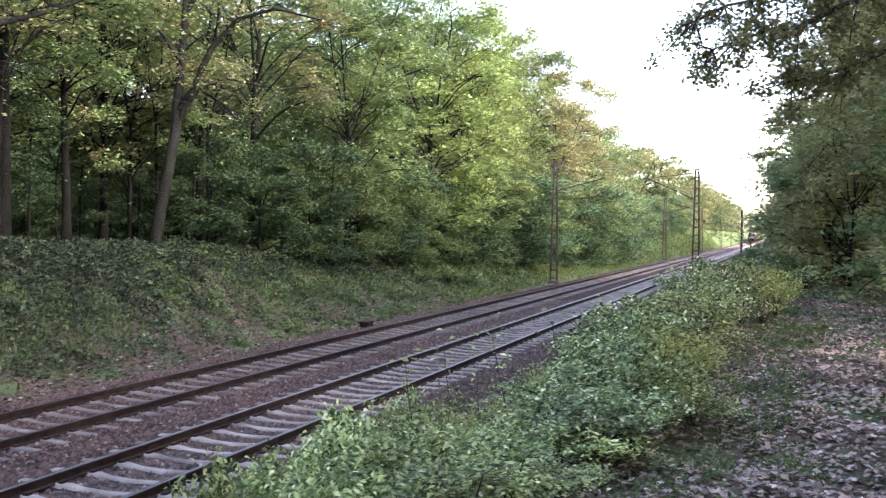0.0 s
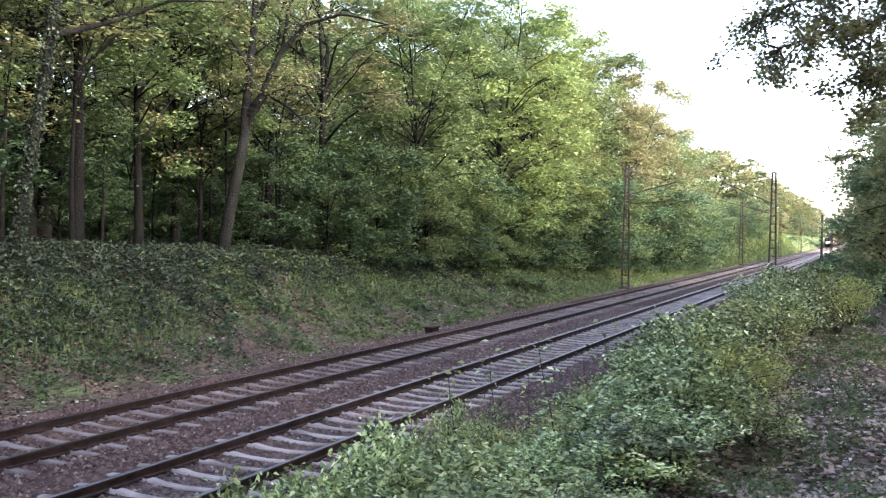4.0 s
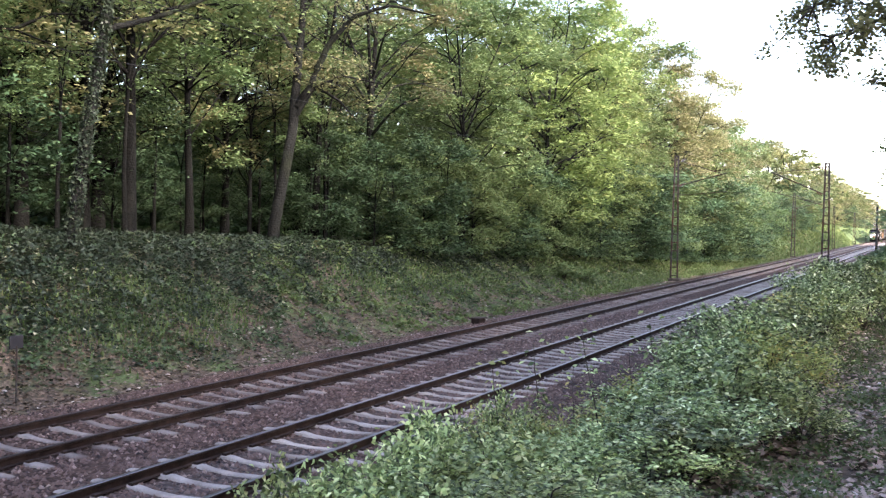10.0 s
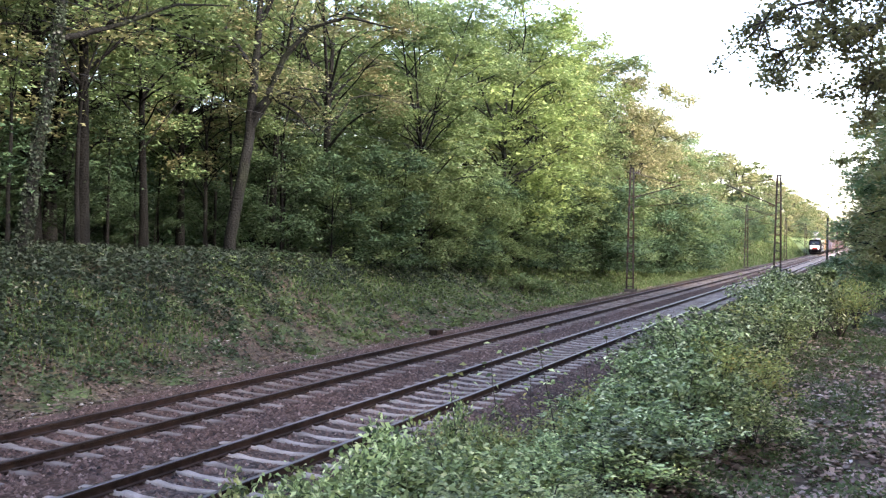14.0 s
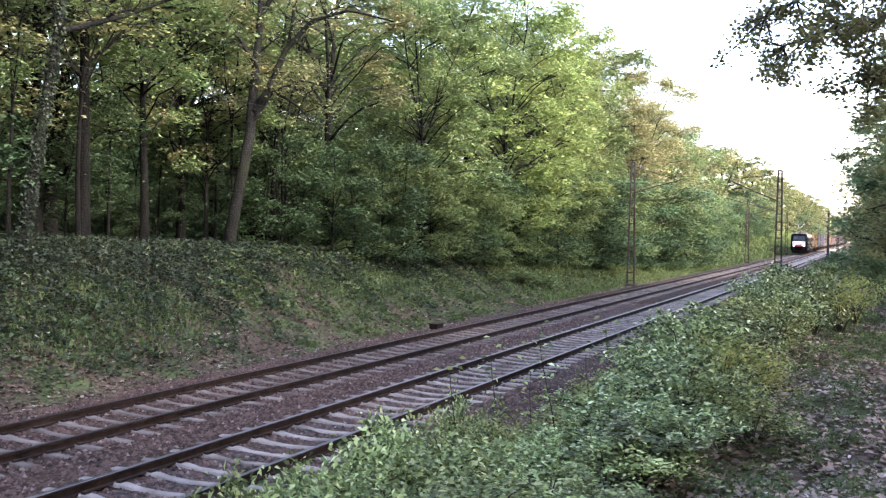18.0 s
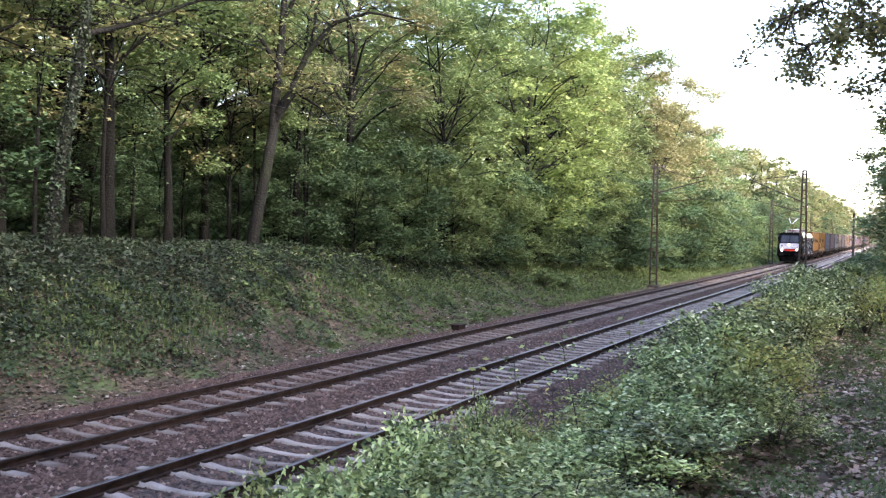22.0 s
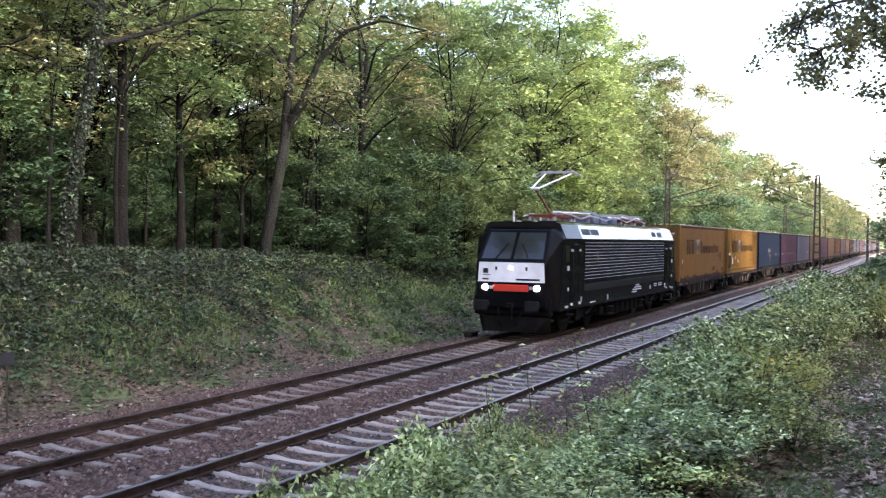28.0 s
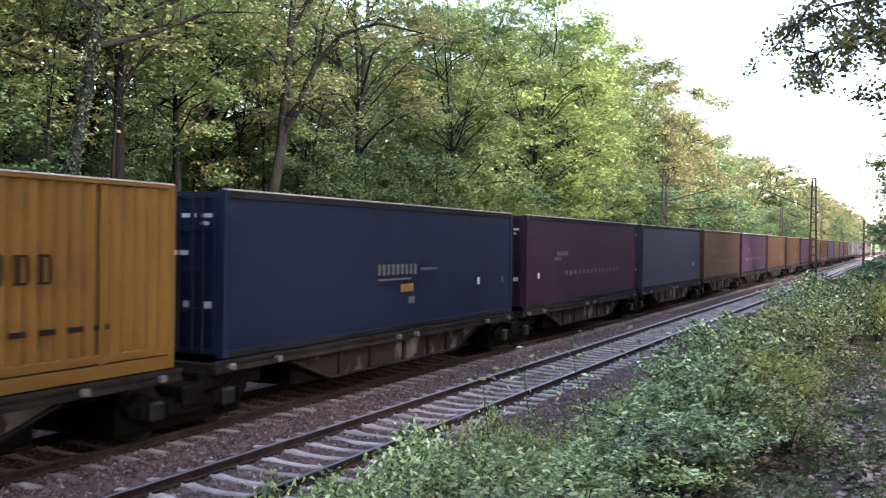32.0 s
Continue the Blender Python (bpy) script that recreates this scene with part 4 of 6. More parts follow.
wood_mass("end_woods", 5000, (-60, 60), (520, 620), 14, 2.0, M_FAR, "distant trees closing the view", 94)


def overhanging_tree():
    """A tree beside the path whose leafy boughs hang into the sky."""
    r = np.random.default_rng(17)
    ob = tagged(new("oak_tree"), "oak beside the path with thin leafy boughs hanging over", "tree")
    ob.location = (5.0, 10.6, float(ground_z(5.0, 10.6)) + 0.1)
    z0 = ob.location.z
    trunk = np.array([[0, 0, -0.3], [0.05, 0, 0.3], [0.0, 0.1, 2.0], [-0.1, 0.1, 4.0], [0.1, 0.2, 7.0], [0.2, 0.3, 11.0]])
    v, q = tube(trunk, [0.42, 0.3, 0.27, 0.25, 0.2, 0.08], 9)
    child(new("trunk", mesh_of("trunk", v, q, M_BARK, smooth_faces=True)), ob)
    boughs = (((0, 0.1, 4.6), (-2.3, 0.8, 4.9), (-4.5, 1.4, 4.6), (-6.15, 1.8, 4.0)), ((-0.1, 0.1, 3.2), (-2.2, 0.8, 4.0), (-4.3, 1.3, 4.0), (-5.95, 1.7, 3.6)), ((-0.1, 0.1, 2.8), (-2.2, 0.8, 3.35), (-3.7, 1.3, 3.5), (-4.9, 1.6, 3.2)), ((0, 0.1, 4.2), (-2.0, 0.9, 5.0), (-3.6, 1.4, 4.7), (-4.9, 1.7, 4.3)))
    for b, pts in enumerate(boughs):
        pts = np.array(pts)
        t = np.linspace(0, 3, 16)
        line = np.stack([np.interp(t, np.arange(4), pts[:, a]) for a in range(3)], -1) + r.normal(0, 0.03, (16, 3))
        pieces, spots = [tube(line, np.linspace(0.09, 0.012, 16), 6)], []
        for k in range(52):
            i = int(r.integers(5, 16))
            tip = line[i] + np.array([r.normal(-0.15, 0.25), r.normal(0, 0.45), r.normal(-0.15, 0.22)])
            mid = (line[i] + tip) / 2 + r.normal(0, 0.05, 3)
            pieces.append(tube(np.stack([line[i], mid, tip]), [0.014, 0.009, 0.004], 4))
            spots += [mid, tip, tip]
        v, q = merge(pieces)
        limb = child(new("bough", mesh_of("bough", v, q, M_TWIG, smooth_faces=True)), ob)
        spots = np.array(spots)
        c = spots[r.integers(0, len(spots), 4300)] + r.normal(0, 1, (4300, 3)) * [0.085, 0.085, 0.06]
        v, q = leaves(c, 0.065, 0.045, r, 0.8, 0.3)
        child(new("foliage", mesh_of("foliage", v, q, M_BOUGH)), limb)


overhanging_tree()

# ---- shrubs beside the path ----
def bush_meshes(seed, n, leaf, material, stems=19, spread=0.12):
    """A shrub of about one metre: arching stems and leaves in a ragged dome."""
    rng = np.random.default_rng(seed)
    pieces, tips = [], []
    for k in range(stems):
        a, out = k * 2.4 + rng.normal(0, 0.3), rng.uniform(0.25, 1.0)
        h = rng.uniform(0.6, 1.2) * (1.08 - 0.5 * out ** 2)
        t = np.linspace(0, 1, 6)[:, None]
        p = np.concatenate([np.cos(a) * out * t ** 1.4, np.sin(a) * out * t ** 1.4, h * np.sin(t * 1.75) / np.sin(1.57)], 1) + rng.normal(0, 0.02, (6, 3)) * t
        pieces.append(tube(p[[0, 2, 3, 5]], np.linspace(0.013, 0.004, 4), 3))
        tips.append(p)
    tips = np.array(tips)
    v, q = merge(pieces)
    wood = mesh_of("twig_frame", v, q, M_TWIG)
    k, s = rng.integers(0, stems, n), rng.uniform(0.42, 1.0, n) ** 0.75 * 4.999
    i = s.astype(int)
    w = (s - i)[:, None]
    c = tips[k, i] * (1 - w) + tips[k, i + 1] * w + rng.normal(0, 1, (n, 3)) * [spread, spread, spread * 0.7]
    c[:, 2] = np.maximum(c[:, 2], 0.02)
    v, q = leaves(c, leaf * 1.1, leaf * 0.56, rng, 0.6, 0.25)
    return wood, mesh_of("foliage", v, q, material)


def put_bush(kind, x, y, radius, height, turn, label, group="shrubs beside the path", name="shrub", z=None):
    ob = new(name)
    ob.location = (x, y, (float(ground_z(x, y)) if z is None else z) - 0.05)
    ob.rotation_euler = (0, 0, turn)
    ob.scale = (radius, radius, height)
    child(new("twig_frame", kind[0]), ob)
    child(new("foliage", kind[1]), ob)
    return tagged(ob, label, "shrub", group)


B_NEAR = [bush_meshes(31, 2500, 0.068, M_BRAMBLE, 19, 0.09), bush_meshes(32, 2500, 0.064, M_BRAMBLE, 19, 0.09), bush_meshes(33, 2400, 0.074, M_BRAMBLE, 19, 0.09)]
B_TALL = bush_meshes(40, 2300, 0.078, M_SHRUB, 17, 0.085)
B_YELLOW = bush_meshes(34, 1700, 0.065, M_BRAMBLE_YELLOW)
B_DARK = bush_meshes(35, 2600, 0.07, M_SHRUB, 19, 0.09)
B_BROWN = bush_meshes(38, 900, 0.14, M_LEAF_OLIVE)
B_FAR = [bush_meshes(36, 800, 0.15, M_BRAMBLE), bush_meshes(37, 800, 0.15, M_LEAF)]
rng = np.random.default_rng(44)
BUSH = "leafy bramble and dogwood shrub on the slope to the track"
TALL = "tall dense green dogwood shrub at the edge of the path"
PALE = "pale green bramble thicket above the near track"


def sight_height(x):
    """Height below which growth on the slope leaves the ballast in view from the path."""
    return 3.22 - 3.5 * abs(x) / 5.6


# thin low hedge along the slope further on
y = 11.5
while y < 96:
    for x, rad in ((-3.4, 0.7), (-2.5, 0.8), (-1.75, 0.75)):
        px, py = x + rng.normal(0, 0.18), y + rng.normal(0, 0.3)
        h = sight_height(px) - float(ground_z(px, py)) + min(rng.normal(-0.14, 0.12), 0.04)
        if rng.random() < 0.2 or h < 0.25:
            continue
        kind = B_FAR[int(rng.integers(0, 2))] if py > 22 else B_YELLOW if rng.random() < 0.3 else B_NEAR[int(rng.integers(0, 3))] if rng.random() < 0.5 else B_DARK
        put_bush(kind, px, py, rad * rng.uniform(0.7, 1.05) * (1 + 0.006 * y), h, rng.uniform(0, 6.28), BUSH)
    y += 0.95 + 0.035 * y

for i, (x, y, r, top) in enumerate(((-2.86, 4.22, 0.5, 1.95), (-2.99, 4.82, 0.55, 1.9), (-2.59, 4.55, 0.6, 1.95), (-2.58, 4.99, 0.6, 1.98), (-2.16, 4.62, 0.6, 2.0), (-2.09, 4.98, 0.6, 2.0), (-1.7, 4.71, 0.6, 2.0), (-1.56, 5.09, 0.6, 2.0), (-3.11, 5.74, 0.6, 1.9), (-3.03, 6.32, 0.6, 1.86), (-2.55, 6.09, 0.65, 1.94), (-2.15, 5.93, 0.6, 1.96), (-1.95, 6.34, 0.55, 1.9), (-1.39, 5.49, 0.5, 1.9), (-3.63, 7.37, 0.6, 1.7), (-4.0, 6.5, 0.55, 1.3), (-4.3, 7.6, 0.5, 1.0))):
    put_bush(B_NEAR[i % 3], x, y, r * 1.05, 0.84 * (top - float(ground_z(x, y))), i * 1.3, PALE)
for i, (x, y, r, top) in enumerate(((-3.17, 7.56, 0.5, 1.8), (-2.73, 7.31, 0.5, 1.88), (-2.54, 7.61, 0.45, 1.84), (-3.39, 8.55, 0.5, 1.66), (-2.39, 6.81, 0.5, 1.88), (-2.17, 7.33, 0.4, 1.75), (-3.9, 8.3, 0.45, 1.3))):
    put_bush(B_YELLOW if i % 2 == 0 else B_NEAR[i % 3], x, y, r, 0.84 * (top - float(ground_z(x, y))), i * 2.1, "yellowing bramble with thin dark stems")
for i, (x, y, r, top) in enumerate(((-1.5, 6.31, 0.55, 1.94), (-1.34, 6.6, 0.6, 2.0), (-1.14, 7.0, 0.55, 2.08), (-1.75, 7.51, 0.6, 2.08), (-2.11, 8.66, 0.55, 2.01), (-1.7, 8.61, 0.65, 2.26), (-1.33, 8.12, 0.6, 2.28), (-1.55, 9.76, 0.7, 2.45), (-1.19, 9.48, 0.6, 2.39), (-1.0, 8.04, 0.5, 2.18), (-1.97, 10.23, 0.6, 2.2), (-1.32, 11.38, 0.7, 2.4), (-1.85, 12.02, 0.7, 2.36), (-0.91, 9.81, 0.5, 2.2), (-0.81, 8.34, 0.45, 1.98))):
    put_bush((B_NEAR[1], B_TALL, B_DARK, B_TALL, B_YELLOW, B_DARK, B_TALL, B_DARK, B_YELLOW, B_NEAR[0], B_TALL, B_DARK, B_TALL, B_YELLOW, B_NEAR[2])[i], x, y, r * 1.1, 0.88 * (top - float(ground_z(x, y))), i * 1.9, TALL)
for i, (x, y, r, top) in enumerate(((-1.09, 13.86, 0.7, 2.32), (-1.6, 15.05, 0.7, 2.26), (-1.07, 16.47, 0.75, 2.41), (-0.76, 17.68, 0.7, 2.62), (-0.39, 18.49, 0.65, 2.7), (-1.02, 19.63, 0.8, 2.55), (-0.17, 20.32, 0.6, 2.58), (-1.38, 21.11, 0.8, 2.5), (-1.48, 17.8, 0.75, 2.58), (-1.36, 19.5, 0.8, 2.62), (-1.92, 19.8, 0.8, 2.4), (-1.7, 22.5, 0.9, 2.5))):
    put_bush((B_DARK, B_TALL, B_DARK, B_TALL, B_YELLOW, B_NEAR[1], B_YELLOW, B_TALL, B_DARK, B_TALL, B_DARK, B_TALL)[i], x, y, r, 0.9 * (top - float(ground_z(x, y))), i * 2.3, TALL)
# growth that closes the path further on
for i in range(26):
    x, y = rng.uniform(-0.6, 5.0), 30 + 1.5 * i + rng.uniform(-1, 1)
    put_bush((B_FAR[0], B_FAR[1], B_BROWN)[i % 3], x, y, rng.uniform(0.7, 1.1), rng.uniform(0.5, 1.1), rng.uniform(0, 6.28), "low leafy bush beside the overgrown path", "bushes beside the path")


def shoot(x, y, height, seed, material, label):
    """A thin upright shoot with a few leaves along it."""
    r = np.random.default_rng(seed)
    t = np.linspace(0, 1, 7)[:, None]
    p = np.concatenate([r.normal(0, 0.1) * t + 0.03 * np.sin(5 * t), r.normal(0, 0.1) * t, height * t], 1)
    ob = new("shoot")
    ob.location = (x, y, float(ground_z(x, y)) - 0.05)
    v, q = tube(p, np.linspace(0.008, 0.003, 7), 5)
    child(new("stem", mesh_of("stem", v, q, M_TWIG)), ob)
    s = r.uniform(0.35, 1.02, 46)
    c = np.stack([np.interp(s, t[:, 0], p[:, a]) for a in range(3)], -1) + r.normal(0, 0.09, (46, 3))
    v, q = leaves(c, 0.06, 0.038, r, 0.6, 0.2)
    child(new("foliage", mesh_of("foliage", v, q, material)), ob)
    tagged(ob, label, "plant", "young shoots")


for i, (x, y, h) in enumerate(((-3.0, 7.6, 1.45), (-2.85, 8.1, 1.4), (-2.3, 7.9, 1.2), (-3.3, 6.9, 1.35), (-3.6, 7.4, 1.3), (-2.0, 8.8, 1.05), (-3.1, 9.6, 1.3), (-2.6, 10.2, 1.1))):
    shoot(x, y, h, 60 + i, M_BRAMBLE_YELLOW if i % 3 == 0 else M_BRAMBLE, "thin young shoot with yellowish leaves")


# ---- low cover: ivy, grass, fallen leaves ----
def scatter(name, n, x_range, y_range, power, leaf, width, material, flat, lift, label, seed, keep=None):
    r = np.random.default_rng(seed)
    x = r.uniform(*x_range, n)
    y = y_range[0] + (y_range[1] - y_range[0]) * r.random(n) ** power
    if keep is not None:
        ok = keep(x, y) + r.normal(0, 0.22, n) > 0
        x, y = x[ok], y[ok]
    c = np.stack([x, y, ground_z(x, y) + lift * r.random(len(x))], -1)
    v, q = leaves(c, leaf, width, r, flat)
    return tagged(new(name, mesh_of(name, v, q, material)), label, "ground cover", kind="stuff")


def blades(name, n, x_range, y_range, power, height, material, label, seed, keep=None):
    """Upright grass blades."""
    r = np.random.default_rng(seed)
    x = r.uniform(*x_range, n)
    y = y_range[0] + (y_range[1] - y_range[0]) * r.random(n) ** power
    if keep is not None:
        ok = keep(x, y) + r.normal(0, 0.18, n) > 0
        x, y = x[ok], y[ok]
    n = len(x)
    a, lean, h = r.uniform(0, 6.28, n), r.uniform(0.1, 0.7, n), height * r.uniform(0.5, 1.3, n)
    w = 0.012 + 0.0006 * y
    b = np.stack([x, y, ground_z(x, y) - 0.02], -1)
    side = np.stack([-np.sin(a), np.cos(a), 0 * a], -1) * w[:, None]
    out = np.stack([np.cos(a) * lean, np.sin(a) * lean, np.ones(n)], -1) * h[:, None]
    mid = b + out * [0.4, 0.4, 0.6]
    v = np.stack([b - side, b + side, mid + side * 0.8, mid - side * 0.8, b + out], 1)
    q = np.stack([np.array([0, 1, 2, 3])[None] + 5 * np.arange(n)[:, None], np.stack([3 + 5 * np.arange(n), 2 + 5 * np.arange(n), 4 + 5 * np.arange(n), 4 + 5 * np.arange(n)], -1)], 1)
    tri = np.concatenate([q[:, 0][:, [0, 1, 2]], q[:, 0][:, [0, 2, 3]], q[:, 1][:, [0, 1, 2]]])
    return tagged(new(name, mesh_of(name, v.reshape(-1, 3), tri, material)), label, "grass", kind="stuff")




def green_patch(x, y):
    """Where grass and herbs have spread over the bank."""
    near = np.exp(-((x + 17.9) / 1.3) ** 2 - ((y - 19.5) / 4.5) ** 2)
    further = np.exp(-((x + 18.5) / 1.2) ** 2 - ((y - 37.0) / 7.0) ** 2)
    return np.maximum(np.maximum(near, further), smooth(46, 58, y))


grassy = lambda x, y: 0.35 * sway(x, y, 1.3) + 1.3 * green_patch(x, y) - 0.6
ivied = lambda x, y: 0.6 * sway(x + 20, y, 1.1) + 0.5 * sway(y, x, 3.9) + 1.0 * smooth(-17.8, -20, x) - 0.45 + 0.45 * smooth(26, 14, y)
scatter("bank_ivy", 60000, (-23.5, -15.6), (3, 75), 1.5, 0.11, 0.085, M_IVY, 0.5, 0.16, "dark ivy creeping over the bank", 71, ivied)
scatter("bank_plants", 60000, (-22, -15.9), (3, 70), 1.4, 0.115, 0.08, M_BANK, 0.5, 0.2, "low green plants on the bank", 78, lambda x, y: 0.7 * sway(x, y + 5, 1.2) + 0.7 * green_patch(x, y) - 0.28 - 1.2 * smooth(46, 54, y))


def tufts(name, n, each, x_range, y_range, power, spread, height, leaf, material, label, seed, keep=None):
    """Small leafy clumps that stand a hand or two above the ground."""
    r = np.random.default_rng(seed)
    x = r.uniform(*x_range, n)
    y = y_range[0] + (y_range[1] - y_range[0]) * r.random(n) ** power
    if keep is not None:
        ok = keep(x, y) + r.normal(0, 0.2, n) > 0
        x, y = x[ok], y[ok]
    n = len(x)
    size = r.uniform(0.5, 1.4, n)
    off = r.normal(0, 1, (n, each, 2)) * (spread * size)[:, None, None]
    px, py = x[:, None] + off[..., 0], y[:, None] + off[..., 1]
    dome = np.exp(-(off ** 2).sum(-1) / (1.6 * (spread * size)[:, None] ** 2))
    pz = ground_z(px, py) + (height * size)[:, None] * dome * r.uniform(0.35, 1.0, (n, each))
    v, q = small_leaves(np.stack([px, py, pz], -1).reshape(-1, 3), leaf, leaf * 0.7, r, 0.75, 0.1)
    return tagged(new(name, mesh_of(name, v, q, material)), label, "ground cover", kind="stuff")


tufts("bank_tufts", 1900, 34, (-21.5, -16.1), (4, 75), 1.5, 0.16, 0.3, 0.1, M_BANK, "small leafy clumps on the bank", 81, lambda x, y: 0.6 * sway(x, y, 1.6) + 0.6 * green_patch(x, y) - 0.15)
tufts("further_bank_tufts", 1500, 22, (-21.0, -15.3), (26, 80), 1.1, 0.2, 0.26, 0.14, M_GRASS, "leafy clumps further along the bank", 83, lambda x, y: 0.6 * sway(x, y, 2.0) + 0.1)
tufts("path_tufts", 420, 70, (-1.1, 0.5), (4.5, 26), 1.4, 0.13, 0.16, 0.032, M_GRASS, "small green plants beside the path", 84, lambda x, y: 0.5 * sway(x * 2, y, 1.4) + 0.5 - 1.1 * smooth(-0.3, 0.5, x) + 0.8 * smooth(13, 17, y))
tufts("path_crossing_tufts", 420, 30, (-0.5, 4.5), (15, 34), 1.0, 0.16, 0.18, 0.08, M_GRASS, "low green plants spreading over the path", 85, lambda x, y: 0.6 * sway(x, y, 2.3) + 0.1)
tufts("bank_ivy_clumps", 3200, 40, (-23.0, -17.5), (4, 50), 1.3, 0.25, 0.3, 0.11, M_IVY, "dark ivy clumps at the top of the bank", 82, ivied)
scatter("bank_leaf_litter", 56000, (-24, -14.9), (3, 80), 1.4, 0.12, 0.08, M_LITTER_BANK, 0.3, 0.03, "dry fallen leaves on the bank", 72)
blades("bank_grass", 90000, (-21.5, -15.4), (8, 150), 1.1, 0.2, M_GRASS, "fresh grass in patches on the bank", 73, grassy)
scatter("path_leaf_litter", 60000, (-1.3, 5.0), (4, 40), 2.0, 0.075, 0.052, M_LITTER, 0.35, 0.03, "dry fallen leaves on the woodland path", 74)
blades("slope_grass", 14000, (-23, -15.3), (120, 300), 1.0, 0.4, M_GRASS, "pale grass on the far slope", 79)
scatter("path_ivy", 14000, (-1.6, 4.0), (5, 55), 1.5, 0.04, 0.025, M_GRASS, 0.5, 0.12, "low green plants along the path", 75, lambda x, y: sway(x * 2, y, 2.0) + 0.75 - 1.7 * smooth(-0.7, 0.4, x) + 0.7 * smooth(2.4, 3.4, x) + 0.5 * smooth(14, 30, y))
scatter("wood_floor_plants", 16000, (-40, -24), (0, 90), 1.2, 0.16, 0.11, M_IVY, 0.5, 0.35, "low dark plants on the forest floor", 76)
scatter("verge_plants", 9000, (-5.6, -4.2), (4, 60), 1.5, 0.10, 0.06, M_BRAMBLE, 0.5, 0.25, "low plants at the foot of the slope", 77)
for i, (x, y, r, h) in enumerate(((-17.4, 52.0, 1.3, 0.9), (-17.0, 54.5, 1.2, 0.7), (-17.8, 49.0, 0.9, 0.6))):
    put_bush(B_FAR[1], x, y, r, h, i * 1.7, "low green bush on the grassy bank", "bushes on the bank")


# ---- overhead line ----
M_MAST = surface("weathered_mast_steel", (0.045, 0.043, 0.04), (0.085, 0.08, 0.074), 1.5, 40.0, 0.7, 0.4, 0.2, 0.003, dirt=(0.09, 0.042, 0.028), dirt_scale=0.9, dirt_lo=0.45, dirt_hi=0.65)
M_POLE = surface("dark_pole", (0.03, 0.028, 0.025), (0.055, 0.05, 0.045), 2.0, 30.0, 0.8)
M_WIRE = plain("copper_wire", (0.012, 0.011, 0.01), 0.7)
M_INSULATOR = plain("brown_insulator", (0.12, 0.05, 0.03), 0.25)
M_FOOTING = surface("footing_concrete", (0.06, 0.05, 0.043), (0.11, 0.095, 0.083), 3.0, 30.0, 0.9)


def lattice_mast(x, y, height, toward, z, group="lattice masts"):
    """Two channel legs with rungs, on a concrete foot, with bracket arm and insulators."""
    ob = tagged(new("catenary_mast"), "weathered steel lattice mast with a bracket arm over the track", "mast", group)
    ob.location = (x, y, z)
    part("footing", box(-0.42, 0.42, -0.3, 0.3, -0.5, 0.16, 0.03), M_FOOTING, ob)
    w0, w1 = 0.24, 0.11
    for s in (-1, 1):
        bm = bmesh.new()
        add_prism(bm, [(-0.055, -0.05), (0.055, -0.05), (0.055, -0.035), (-0.04, -0.035), (-0.04, 0.035), (0.055, 0.035), (0.055, 0.05), (-0.055, 0.05)], "z", 0, height)
        for v in bm.verts:
            v.co.x = s * (v.co.x + w0 + (w1 - w0) * v.co.z / height)
        part("leg", bm, M_MAST, ob)
    n = 15
    for i in range(n):
        h = 0.35 + (height - 0.6) * i / (n - 1)
        w = w0 + (w1 - w0) * h / height
        part("rung", box(-w, w, -0.045, 0.045, h - 0.035, h + 0.035), M_MAST, ob)
    d = toward
    reach = 3.0
    part("arm", rod((0, 0, height - 2.1), (d * 3.44, 0, 7.42), 0.035), M_MAST, ob)
    part("stay", rod((0, 0, height - 0.25), (d * reach, 0, 7.4), 0.02), M_MAST, ob)
    part("registration_arm", rod((d * 0.3, 0, height - 2.7), (d * 3.44, 0, 6.15), 0.022), M_MAST, ob)
    for h in (height - 2.05, height - 0.35):
        bm = bmesh.new()
        for k in range(4):
            add_rod(bm, (d * (0.28 + 0.09 * k), 0, h + 0.03 * k), (d * (0.32 + 0.09 * k), 0, h + 0.03 * k + 0.01), 0.075, 8)
        part("insulator", bm, M_INSULATOR, ob)
    part("top_bracket", box(-0.16, 0.16, -0.06, 0.06, height - 0.08, height + 0.02), M_MAST, ob)
    return ob


for y in (-75.0, -3.0, 69.0, 142.0, 214.0, 286.0, 358.0, 430.0):
    lattice_mast(-15.1, y, 8.6, 1, -0.42)
for y in (-75.0, -3.0, 69.0, 214.0, 286.0):
    lattice_mast(-5.35 if y > 0 else -4.7, y, 8.0, -1, -0.4)


def overhead_wire(x, name, label):
    ob = tagged(new(name), label, "wire", "overhead wires")
    spans = [-75, -3, 69, 142, 214, 286, 358, 430]
    for a, b in zip(spans, spans[1:]):
        part("contact_wire", rod((x, a, 5.72), (x, b, 5.72), 0.006, 5), M_WIRE, ob)
        pts = [(x, a + (b - a) * k / 10, 7.0 - 0.9 * (1 - (k / 5 - 1) ** 2)) for k in range(11)]
        v, q = tube(pts, np.full(11, 0.005), 5)
        child(new("carrier_wire", mesh_of("carrier_wire", v, q, M_WIRE)), ob)
    for a, b in zip(spans, spans[1:]):
        for k in range(1, 10, 2):
            y = a + (b - a) * k / 10
            part("dropper", rod((x, y, 5.72), (x, y, 7.0 - 0.9 * (1 - (k / 5 - 1) ** 2)), 0.0025, 4), M_WIRE, ob)


overhead_wire(X_FAR, "overhead_wire", "thin overhead wire above the far track")
overhead_wire(X_NEAR, "overhead_wire", "thin overhead wire above the near track")

